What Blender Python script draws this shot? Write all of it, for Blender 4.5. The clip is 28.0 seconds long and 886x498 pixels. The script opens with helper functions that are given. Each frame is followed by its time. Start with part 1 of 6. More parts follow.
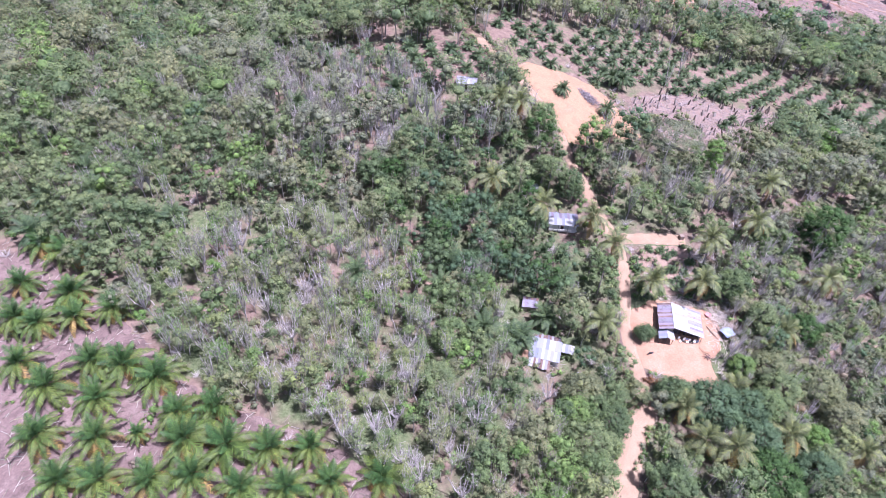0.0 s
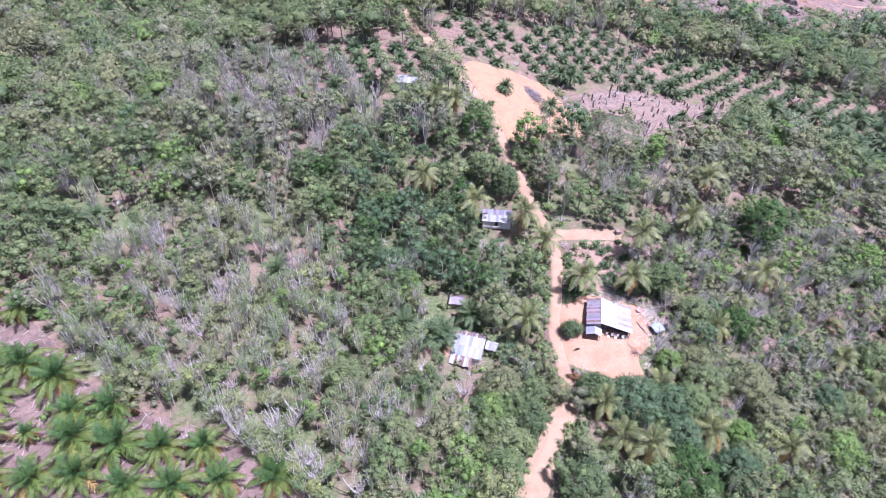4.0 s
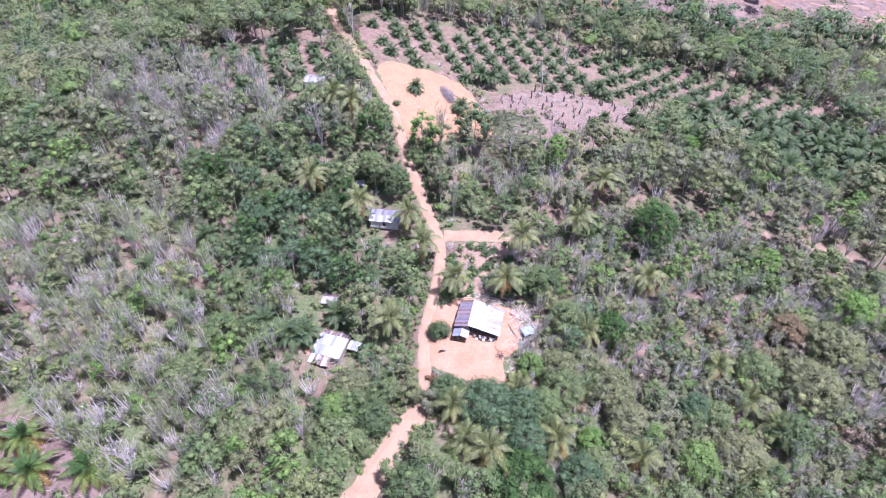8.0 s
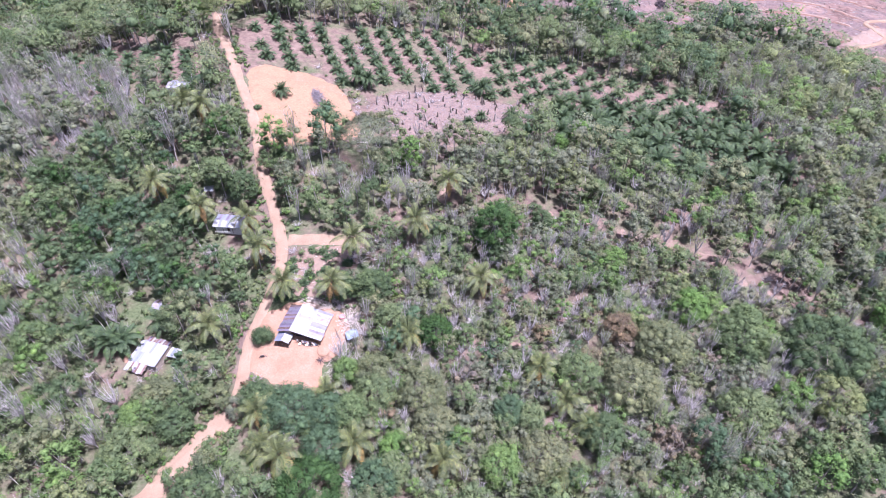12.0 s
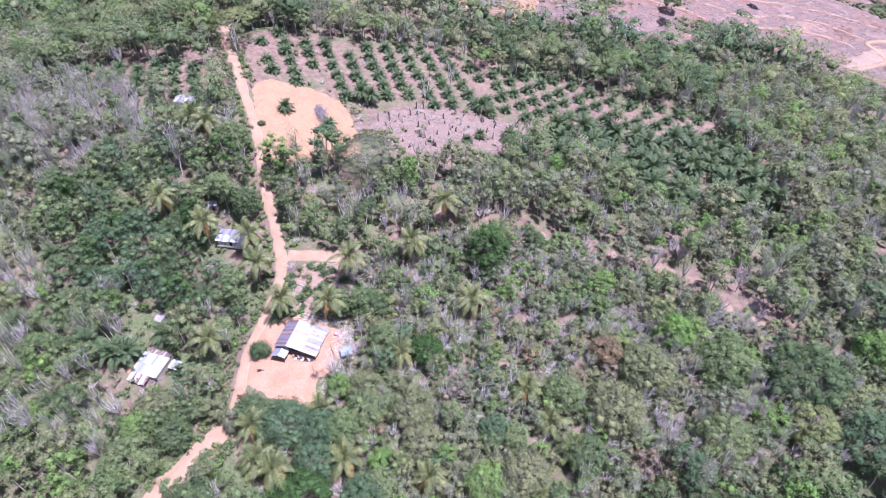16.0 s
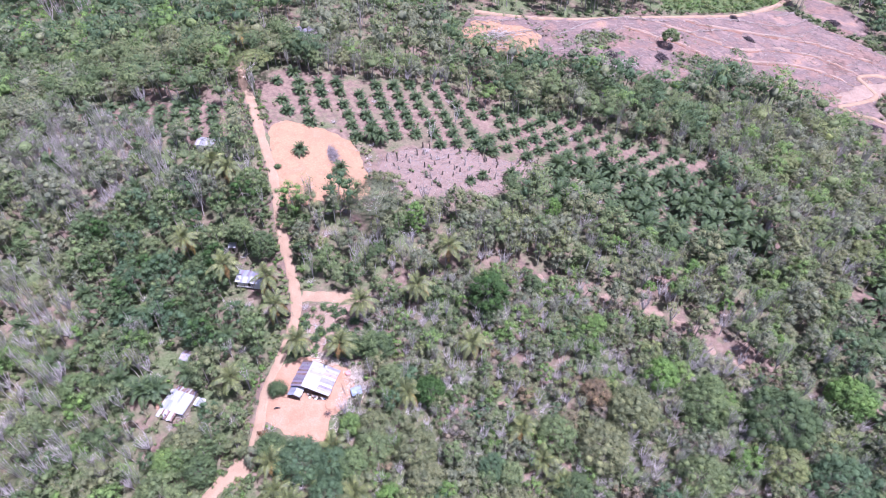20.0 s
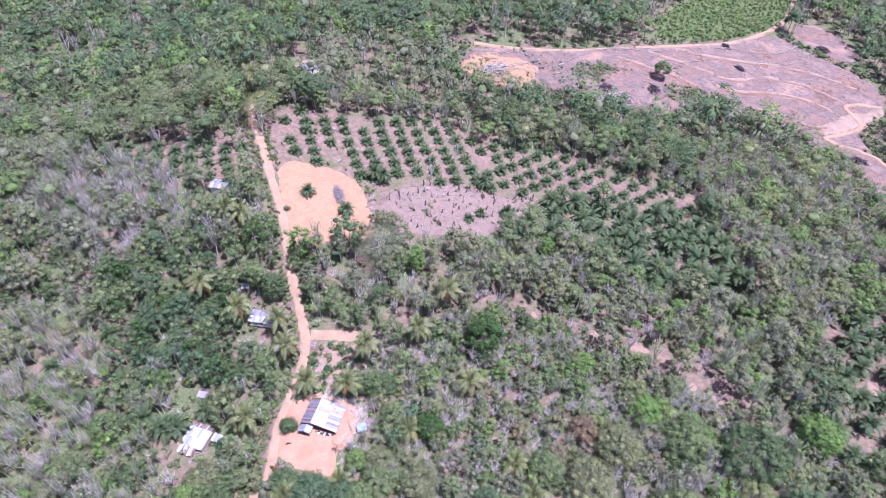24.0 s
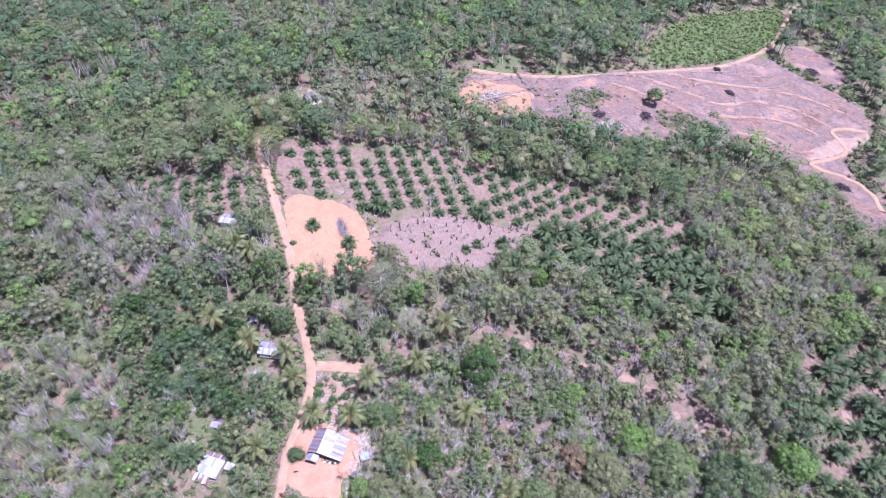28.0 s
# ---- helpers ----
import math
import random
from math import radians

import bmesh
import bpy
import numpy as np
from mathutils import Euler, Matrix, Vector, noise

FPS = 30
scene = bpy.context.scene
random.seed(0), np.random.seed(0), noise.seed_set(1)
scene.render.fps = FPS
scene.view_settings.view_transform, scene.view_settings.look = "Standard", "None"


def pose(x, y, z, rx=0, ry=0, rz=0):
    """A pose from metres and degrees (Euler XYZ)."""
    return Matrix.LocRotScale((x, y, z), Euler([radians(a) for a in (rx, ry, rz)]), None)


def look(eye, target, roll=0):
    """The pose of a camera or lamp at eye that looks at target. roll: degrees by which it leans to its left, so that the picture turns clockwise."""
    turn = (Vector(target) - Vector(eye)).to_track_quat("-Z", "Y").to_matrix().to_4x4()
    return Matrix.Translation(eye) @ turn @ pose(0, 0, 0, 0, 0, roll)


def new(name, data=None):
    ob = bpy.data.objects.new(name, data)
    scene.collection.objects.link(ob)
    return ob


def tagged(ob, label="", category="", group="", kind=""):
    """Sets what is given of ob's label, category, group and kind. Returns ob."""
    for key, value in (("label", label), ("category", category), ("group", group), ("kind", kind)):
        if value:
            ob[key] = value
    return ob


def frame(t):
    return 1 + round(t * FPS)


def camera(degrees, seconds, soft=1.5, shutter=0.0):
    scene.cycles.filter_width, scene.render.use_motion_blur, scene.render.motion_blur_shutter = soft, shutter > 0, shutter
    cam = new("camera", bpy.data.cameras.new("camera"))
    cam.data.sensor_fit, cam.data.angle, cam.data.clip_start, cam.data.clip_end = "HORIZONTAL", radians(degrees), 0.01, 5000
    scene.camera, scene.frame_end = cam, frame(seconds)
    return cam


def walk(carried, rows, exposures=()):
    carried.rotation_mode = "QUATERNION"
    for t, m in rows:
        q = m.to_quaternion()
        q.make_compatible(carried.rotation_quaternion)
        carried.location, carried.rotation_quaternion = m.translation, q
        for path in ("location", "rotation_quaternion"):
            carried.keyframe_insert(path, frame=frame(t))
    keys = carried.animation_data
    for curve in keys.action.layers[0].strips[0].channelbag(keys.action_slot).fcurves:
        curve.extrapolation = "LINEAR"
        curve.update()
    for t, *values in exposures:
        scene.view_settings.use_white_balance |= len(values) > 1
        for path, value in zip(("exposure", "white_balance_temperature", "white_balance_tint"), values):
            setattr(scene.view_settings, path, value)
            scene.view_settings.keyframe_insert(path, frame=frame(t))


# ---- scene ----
cam = camera(74.53, 28.0, soft=0.6)
# seconds, eye (x, y, z), turn to the left, tilt, lean
PATH = [
    (0, -61.91, 2.48, 120.77, -4.457, -43.607, 2.934),
    (0.5, -60.57, 2.43, 120.71, -4.211, -43.592, 2.760),
    (1, -58.79, 2.30, 120.42, -4.096, -43.494, 2.626),
    (1.5, -56.61, 2.08, 120.10, -3.937, -43.404, 2.424),
    (2, -53.76, 1.79, 119.71, -3.850, -43.306, 2.138),
    (2.5, -50.68, 1.37, 119.25, -3.868, -43.154, 1.934),
    (3, -47.25, 1.10, 118.88, -3.898, -43.032, 1.810),
    (3.5, -43.86, 0.89, 118.55, -3.737, -42.944, 1.651),
    (5.5, -26.92, 0.37, 117.97, -1.999, -42.770, 1.031),
    (6, -21.77, 0.26, 118.04, -1.591, -42.781, 0.843),
    (6.5, -16.72, 0.16, 118.12, -1.194, -42.790, 0.574),
    (7, -11.22, 0.05, 118.06, -0.837, -42.771, 0.389),
    (7.5, -5.83, 0.00, 117.99, -0.430, -42.755, 0.162),
    (8, 0.00, 0.00, 118.00, 0.001, -42.761, -0.072),
    (8.5, 5.80, 0.05, 117.85, 0.425, -42.741, -0.325),
    (9, 11.96, 0.11, 117.71, 0.855, -42.724, -0.580),
    (9.5, 17.96, 0.26, 117.59, 1.372, -42.729, -0.920),
    (10, 24.42, 0.38, 117.54, 1.792, -42.737, -1.185),
    (10.5, 30.54, 0.61, 117.35, 2.184, -42.725, -1.404),
    (11, 36.91, 0.85, 117.37, 2.417, -42.772, -1.506),
    (11.5, 42.22, 1.01, 117.70, 2.121, -42.823, -1.467),
    (12, 46.57, 1.19, 118.01, 0.742, -42.917, -1.634),
    (12.5, 48.98, 1.18, 118.29, -0.053, -42.994, -1.660),
    (14.5, 49.51, 1.44, 119.57, 0.818, -43.068, -1.018),
    (15, 49.72, 1.57, 121.57, 1.071, -43.070, -0.887),
    (15.5, 49.86, 1.84, 123.89, 1.263, -43.167, -0.806),
    (16, 50.03, 2.05, 126.42, 1.520, -43.284, -0.806),
    (16.5, 49.98, 2.21, 128.91, 1.665, -43.380, -0.767),
    (17, 49.68, 2.36, 131.57, 1.671, -43.499, -0.613),
    (17.5, 49.55, 2.55, 134.10, 1.652, -43.554, -0.483),
    (18, 49.53, 2.73, 136.74, 1.610, -43.617, -0.401),
    (18.5, 49.44, 2.94, 139.11, 1.658, -43.676, -0.358),
    (19, 49.41, 3.09, 141.53, 1.745, -43.729, -0.321),
    (19.5, 49.59, 3.23, 143.87, 1.807, -43.769, -0.309),
    (20, 49.69, 3.47, 146.55, 1.886, -43.835, -0.337),
    (20.5, 49.67, 3.83, 149.06, 1.862, -43.961, -0.302),
    (21, 49.70, 4.03, 151.72, 1.919, -44.020, -0.303),
    (21.5, 49.75, 4.23, 154.20, 1.963, -44.053, -0.296),
    (23.5, 50.29, 5.12, 164.59, 1.995, -44.284, -0.285),
    (24, 50.54, 5.40, 167.09, 2.119, -44.329, -0.400),
    (24.5, 50.80, 5.68, 169.47, 2.205, -44.375, -0.487),
    (25, 51.12, 5.86, 172.04, 2.284, -44.422, -0.520),
    (25.5, 51.27, 6.01, 174.62, 2.311, -44.477, -0.519),
    (26, 51.36, 6.31, 177.34, 2.300, -44.581, -0.499),
    (26.5, 51.43, 6.58, 180.09, 2.286, -44.671, -0.473),
    (27, 51.55, 6.84, 182.79, 2.298, -44.760, -0.497),
    (27.5, 51.60, 7.28, 184.67, 2.261, -44.794, -0.486),
    (28, 51.48, 7.57, 185.92, 2.210, -44.819, -0.478),
]


def aimed(x, y, z, turn, tilt, lean):
    return pose(x, y, z, 90 + tilt, 0, turn) @ pose(0, 0, 0, 0, 0, lean)


walk(cam, [(r[0], aimed(*r[1:])) for r in PATH], [(0.0, 1.39, 5620, 28), (13.0, 1.34, 5610, 28), (28.0, 1.24, 5480, 32)])

# ---------------------------------------------------------------- sky and sun
SUN_HIGH, SUN_WAY = 72.0, 113.0      # elevation; degrees from +y towards +x
world = bpy.data.worlds.new("sky")
scene.world = world
world.use_nodes = True
wn = world.node_tree
sky = wn.nodes.new("ShaderNodeTexSky")
sky.sky_type = "NISHITA"
sky.sun_disc = False
sky.sun_elevation = radians(SUN_HIGH)
sky.sun_rotation = radians(SUN_WAY)
sky.air_density, sky.dust_density = 1.0, 2.5
wn.links.new(sky.outputs[0], wn.nodes["Background"].inputs[0])
wn.nodes["Background"].inputs[1].default_value = 0.07
sun_data = bpy.data.lights.new("sun", "SUN")
sun_data.energy, sun_data.angle, sun_data.color = 4.9, radians(0.6), (1.0, 0.96, 0.92)
sun_lamp = new("sun", sun_data)
sun_lamp.matrix_world = look((math.sin(radians(SUN_WAY)) * math.cos(radians(SUN_HIGH)) * 900,
                              math.cos(radians(SUN_WAY)) * math.cos(radians(SUN_HIGH)) * 900,
                              math.sin(radians(SUN_HIGH)) * 900), (0, 0, 0))

import itertools

# ---------------------------------------------------------------- materials
def material(name):
    m = bpy.data.materials.new(name)
    m.use_nodes = True
    t = m.node_tree
    return m, t, t.nodes["Principled BSDF"]


def node(t, kind, **values):
    n = t.nodes.new(kind)
    for key, value in values.items():
        n.inputs[key].default_value = value
    return n


def noise_at(t, scale, detail=4.0, rough=0.6):
    geo = t.nodes.new("ShaderNodeNewGeometry")
    n = node(t, "ShaderNodeTexNoise", Scale=scale, Detail=detail, Roughness=rough)
    t.links.new(geo.outputs["Position"], n.inputs["Vector"])
    return n.outputs["Fac"]


def ramp(t, fac, stops):
    r = t.nodes.new("ShaderNodeValToRGB")
    e = r.color_ramp.elements
    while len(e) < len(stops):
        e.new(0.5)
    for slot, (at, colour) in zip(e, stops):
        slot.position, slot.color = at, (*colour, 1)
    t.links.new(fac, r.inputs[0])
    return r.outputs[0]


def mixed(t, fac, a, b, how="MIX"):
    m = t.nodes.new("ShaderNodeMix")
    m.data_type, m.blend_type = "RGBA", how
    for value, slot in ((fac, 0), (a, 6), (b, 7)):
        if isinstance(value, (int, float)):
            m.inputs[slot].default_value = value
        elif isinstance(value, tuple):
            m.inputs[slot].default_value = (*value, 1)
        else:
            t.links.new(value, m.inputs[slot])
    return m.outputs[2]


def bumped(t, bsdf, height, strength=0.5, distance=0.1):
    b = node(t, "ShaderNodeBump", Strength=strength, Distance=distance)
    t.links.new(height, b.inputs["Height"])
    t.links.new(b.outputs[0], bsdf.inputs["Normal"])


def muted(colour, much):
    mean = sum(colour) / 3
    return tuple(c * (1 - much) + mean * 1.12 * much for c in colour)


def leaf_material(name, colour, second, glow=0.32, spread=0.2, cluster=3.5, relief=0.2, gloss=0.12, lift=0.7):
    """Foliage: two tones mixed from plant to plant and from leaf to leaf, some light passing through."""
    colour, second = (tuple(c * lift for c in muted(k, 0.14)) for k in (colour, second))
    m, t, bsdf = material(name)
    obj = t.nodes.new("ShaderNodeObjectInfo")
    geo = t.nodes.new("ShaderNodeNewGeometry")
    tone = mixed(t, obj.outputs["Random"], colour, second)
    leaf = ramp(t, geo.outputs["Random Per Island"], [(0.0, (1 - spread,) * 3), (0.75, (1.0,) * 3), (1.0, (1 + spread, 1 + spread, 1.0))])
    tone = mixed(t, 1.0, tone, leaf, "MULTIPLY")
    patch = ramp(t, noise_at(t, 0.35, 2.0), [(0.3, (0.74, 0.77, 0.78)), (0.7, (1.24, 1.2, 1.04))])
    tone = mixed(t, 1.0, tone, patch, "MULTIPLY")
    # leaf clusters a hand or two across: each with a tone and a dome of its own
    place = t.nodes.new("ShaderNodeNewGeometry")
    stir = node(t, "ShaderNodeTexNoise", Scale=2.2, Detail=2.0)
    t.links.new(place.outputs["Position"], stir.inputs["Vector"])
    warped = t.nodes.new("ShaderNodeVectorMath")
    warped.operation = "MULTIPLY_ADD"
    warped.inputs[1].default_value = (0.5, 0.5, 0.5)
    t.links.new(stir.outputs["Color"], warped.inputs[0])
    t.links.new(place.outputs["Position"], warped.inputs[2])
    cell = node(t, "ShaderNodeTexVoronoi", Scale=cluster)
    t.links.new(warped.outputs[0], cell.inputs["Vector"])
    lone = t.nodes.new("ShaderNodeSeparateColor")
    t.links.new(cell.outputs["Color"], lone.inputs[0])
    tone = mixed(t, 1.0, tone, ramp(t, lone.outputs[0], [(0.0, (0.66, 0.7, 0.7)), (0.4, (0.95, 0.97, 0.95)), (0.8, (1.08, 1.06, 1.0)), (1.0, (1.32, 1.28, 1.15))]), "MULTIPLY")
    away = node(t, "ShaderNodeMath")
    away.operation = "SUBTRACT"
    away.inputs[0].default_value = 1.0
    t.links.new(cell.outputs["Distance"], away.inputs[1])
    bumped(t, bsdf, away.outputs[0], relief, 0.2)
    t.links.new(tone, bsdf.inputs["Base Color"])
    bsdf.inputs["Roughness"].default_value = 0.62
    bsdf.inputs["Specular IOR Level"].default_value = gloss
    thin = t.nodes.new("ShaderNodeBsdfTranslucent")
    t.links.new(tone, thin.inputs[0])
    both = t.nodes.new("ShaderNodeMixShader")
    both.inputs[0].default_value = glow
    t.links.new(bsdf.outputs[0], both.inputs[1])
    t.links.new(thin.outputs[0], both.inputs[2])
    t.links.new(both.outputs[0], t.nodes["Material Output"].inputs[0])
    return m


def rough_material(name, stops, scale, fine=6.0, bump=0.4, distance=0.15, rough=0.9):
    m, t, bsdf = material(name)
    broad = noise_at(t, scale, 5.0)
    grain = noise_at(t, scale * fine, 5.0, 0.7)
    tone = ramp(t, broad, stops)
    speck = ramp(t, grain, [(0.3, (0.8, 0.8, 0.8)), (0.7, (1.15, 1.15, 1.15))])
    t.links.new(mixed(t, 1.0, tone, speck, "MULTIPLY"), bsdf.inputs["Base Color"])
    bsdf.inputs["Roughness"].default_value = rough
    bsdf.inputs["Specular IOR Level"].default_value = 0.2
    bumped(t, bsdf, grain, bump, distance)
    return m


LEAF = {
    "dark": leaf_material("leaf_dark", (0.125, 0.195, 0.10), (0.16, 0.235, 0.12)),
    "mid": leaf_material("leaf_mid", (0.185, 0.275, 0.125), (0.235, 0.305, 0.155)),
    "grey": leaf_material("leaf_grey_green", (0.235, 0.275, 0.195), (0.275, 0.30, 0.225)),
    "bright": leaf_material("leaf_bright", (0.18, 0.34, 0.09), (0.225, 0.355, 0.12)),
    "yellow": leaf_material("leaf_yellow_green", (0.27, 0.335, 0.14), (0.30, 0.35, 0.165)),
    "olive": leaf_material("leaf_olive", (0.235, 0.275, 0.15), (0.28, 0.30, 0.18)),
    "rust": leaf_material("leaf_rust", (0.33, 0.21, 0.15), (0.30, 0.25, 0.18)),
    "dry": leaf_material("leaf_dry", (0.32, 0.25, 0.23), (0.29, 0.24, 0.22), 0.25),
    "blue": leaf_material("leaf_blue_green", (0.115, 0.205, 0.122), (0.145, 0.235, 0.138)),
    "rich": leaf_material("leaf_rich_green", (0.08, 0.17, 0.055), (0.085, 0.175, 0.06), 0.3, 0.25),
}
FROND = leaf_material("palm_frond", (0.13, 0.235, 0.05), (0.19, 0.26, 0.055), 0.35, 0.3, 2.0, 0.1, 0.35, 0.66)
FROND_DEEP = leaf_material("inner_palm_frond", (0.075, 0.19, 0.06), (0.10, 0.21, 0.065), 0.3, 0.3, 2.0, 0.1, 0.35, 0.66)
FROND_YOUNG = leaf_material("young_palm_frond", (0.085, 0.145, 0.075), (0.11, 0.17, 0.083), 0.3, 0.3, 2.0, 0.1, 0.3, 0.78)
FROND_COCO = leaf_material("coconut_frond", (0.175, 0.215, 0.085), (0.215, 0.245, 0.10), 0.25, 0.4, 2.0, 0.1, 0.5, 0.78)
FROND_OLD = leaf_material("old_yellow_frond", (0.42, 0.30, 0.10), (0.42, 0.25, 0.11), 0.3, 0.3, 2.0, 0.1, 0.3, 0.78)
FROND_DEAD = leaf_material("dead_frond", (0.36, 0.30, 0.28), (0.3, 0.26, 0.25), 0.15, 0.3, 2.0, 0.1, 0.1, 0.78)
BARK_PALE = rough_material("pale_bark", [(0.3, (0.36, 0.33, 0.31)), (0.7, (0.55, 0.52, 0.49))], 0.8)
BARK_GREY = rough_material("grey_bark", [(0.3, (0.22, 0.19, 0.18)), (0.7, (0.36, 0.32, 0.30))], 0.8)
BARK_DARK = rough_material("dark_bark", [(0.3, (0.10, 0.08, 0.07)), (0.7, (0.2, 0.17, 0.15))], 1.2)
TWIG = rough_material("bare_twigs", [(0.3, (0.29, 0.26, 0.265)), (0.7, (0.49, 0.45, 0.46))], 0.5)
CHAR = rough_material("burnt_wood", [(0.3, (0.03, 0.025, 0.03)), (0.7, (0.09, 0.07, 0.08))], 0.9)
DIRT = rough_material("orange_dirt", [(0.25, (0.235, 0.14, 0.092)), (0.42, (0.29, 0.175, 0.115)), (0.55, (0.25, 0.15, 0.10)), (0.75, (0.30, 0.195, 0.14))], 0.16, 10.0, 0.5)
ROAD_DIRT = rough_material("pale_road_dirt", [(0.25, (0.22, 0.145, 0.105)), (0.75, (0.295, 0.21, 0.155))], 0.3, 12.0, 0.3)
YARD_DIRT = rough_material("pink_yard_dirt", [(0.25, (0.235, 0.135, 0.092)), (0.5, (0.29, 0.172, 0.122)), (0.75, (0.33, 0.215, 0.165))], 0.2, 12.0, 0.3)
CLEAR_DIRT = rough_material("cleared_soil", [(0.25, (0.12, 0.09, 0.085)), (0.5, (0.20, 0.14, 0.125)), (0.75, (0.155, 0.125, 0.122))], 0.3, 8.0, 0.6, 0.4)
MINE_DIRT = rough_material("terraced_earth", [(0.28, (0.095, 0.06, 0.055)), (0.40, (0.185, 0.118, 0.105)), (0.50, (0.13, 0.095, 0.095)), (0.60, (0.195, 0.135, 0.127)), (0.74, (0.28, 0.17, 0.125))], 0.06, 9.0, 0.9, 0.7)
BENCH_DIRT = rough_material("bench_earth", [(0.3, (0.185, 0.13, 0.11)), (0.7, (0.27, 0.195, 0.165))], 0.15, 8.0, 0.6)
PATCH_DIRT = rough_material("scrub_earth", [(0.3, (0.15, 0.10, 0.085)), (0.5, (0.24, 0.165, 0.135)), (0.7, (0.19, 0.15, 0.12))], 0.8, 8.0, 0.6)
MEADOW = rough_material("hillside_grass", [(0.3, (0.045, 0.07, 0.028)), (0.5, (0.075, 0.105, 0.04)), (0.7, (0.105, 0.125, 0.06))], 0.12, 9.0, 0.9, 0.5)
BANK_SHADE_DIRT = rough_material("bank_earth_and_shade", [(0.3, (0.13, 0.075, 0.06)), (0.7, (0.22, 0.125, 0.095))], 0.3, 8.0, 0.8, 0.5)
PALM_SOIL = rough_material("palm_grove_soil", [(0.3, (0.085, 0.06, 0.06)), (0.5, (0.145, 0.10, 0.098)), (0.7, (0.19, 0.14, 0.135))], 0.35, 8.0, 0.8, 0.3)


def ground_material():
    m, t, bsdf = material("forest_floor")
    soil = ramp(t, noise_at(t, 0.5, 6.0), [(0.25, (0.10, 0.07, 0.065)), (0.5, (0.165, 0.115, 0.10)), (0.75, (0.235, 0.17, 0.145))])
    green = ramp(t, noise_at(t, 1.3, 6.0), [(0.3, (0.05, 0.07, 0.035)), (0.5, (0.095, 0.115, 0.06)), (0.7, (0.15, 0.165, 0.10))])
    cover = ramp(t, noise_at(t, 0.06, 6.0, 0.7), [(0.40, (0, 0, 0)), (0.56, (1, 1, 1))])
    attr = t.nodes.new("ShaderNodeAttribute")
    attr.attribute_name = "bare"
    free = node(t, "ShaderNodeMath")
    free.operation = "SUBTRACT"
    free.use_clamp = True
    t.links.new(cover, free.inputs[0])
    t.links.new(attr.outputs["Fac"], free.inputs[1])
    t.links.new(mixed(t, free.outputs[0], soil, green), bsdf.inputs["Base Color"])
    bsdf.inputs["Roughness"].default_value = 0.95
    bsdf.inputs["Specular IOR Level"].default_value = 0.1
    bumped(t, bsdf, noise_at(t, 2.2, 6.0, 0.75), 0.8, 0.4)
    return m


FLOOR = ground_material()

# ---------------------------------------------------------------- building helpers
def mesh_np(name, verts, quads=None, tris=None, mats=(), which=None, smooth=False):
    """A mesh from arrays of vertices, quads and triangles."""
    me = bpy.data.meshes.new(name)
    verts = np.asarray(verts, np.float32)
    soft = verts[:, 3:] if verts.ndim == 2 and verts.shape[1] == 6 else None
    verts = np.ascontiguousarray(verts[:, :3]) if soft is not None else verts.reshape(-1, 3)
    q = np.zeros((0, 4), np.int32) if quads is None else np.asarray(quads, np.int32).reshape(-1, 4)
    r = np.zeros((0, 3), np.int32) if tris is None else np.asarray(tris, np.int32).reshape(-1, 3)
    me.vertices.add(len(verts))
    me.vertices.foreach_set("co", verts.ravel())
    me.loops.add(q.size + r.size)
    me.loops.foreach_set("vertex_index", np.concatenate([q.ravel(), r.ravel()]))
    me.polygons.add(len(q) + len(r))
    me.polygons.foreach_set("loop_start", np.concatenate([np.arange(len(q)) * 4, q.size + np.arange(len(r)) * 3]).astype(np.int32))
    for m in mats:
        me.materials.append(m)
    if which is not None:
        me.polygons.foreach_set("material_index", np.asarray(which, np.int32))
    me.polygons.foreach_set("use_smooth", np.full(len(me.polygons), smooth))
    me.update(calc_edges=True)
    if soft is not None:
        me.attributes.new("custom_normal", "FLOAT_VECTOR", "POINT").data.foreach_set("vector", np.ascontiguousarray(soft, np.float32).ravel())
    return me


def part(name, bm, mat, parent, label=""):
    """Links a bmesh, or a mesh that is ready, as one object under a thing or a part."""
    if isinstance(bm, bmesh.types.BMesh):
        me = bpy.data.meshes.new(name)
        bm.to_mesh(me)
        bm.free()
        me.materials.append(mat)
    else:
        me = bm
    ob = new(name, me)
    ob.parent = parent
    return tagged(ob, label)


def thing(name, m, label, category, group=""):
    ob = new(name)
    ob.empty_display_size = 0.5
    ob.matrix_basis = m
    return tagged(ob, label, category, group)


def inside(px, py, polygon):
    """Which of the points lie in a polygon."""
    px, py = np.asarray(px, float), np.asarray(py, float)
    hit = np.zeros(px.shape, bool)
    for (x0, y0), (x1, y1) in zip(polygon, polygon[1:] + polygon[:1]):
        if y0 != y1:
            hit ^= ((y0 > py) != (y1 > py)) & (px < (x1 - x0) * (py - y0) / (y1 - y0) + x0)
    return hit


def near_line(px, py, line):
    """The distance of points from a line of several stretches."""
    best = np.full(np.shape(px), 1e9)
    for (x0, y0), (x1, y1) in zip(line, line[1:]):
        dx, dy = x1 - x0, y1 - y0
        s = np.clip(((px - x0) * dx + (py - y0) * dy) / (dx * dx + dy * dy), 0, 1)
        best = np.minimum(best, np.hypot(px - x0 - s * dx, py - y0 - s * dy))
    return best


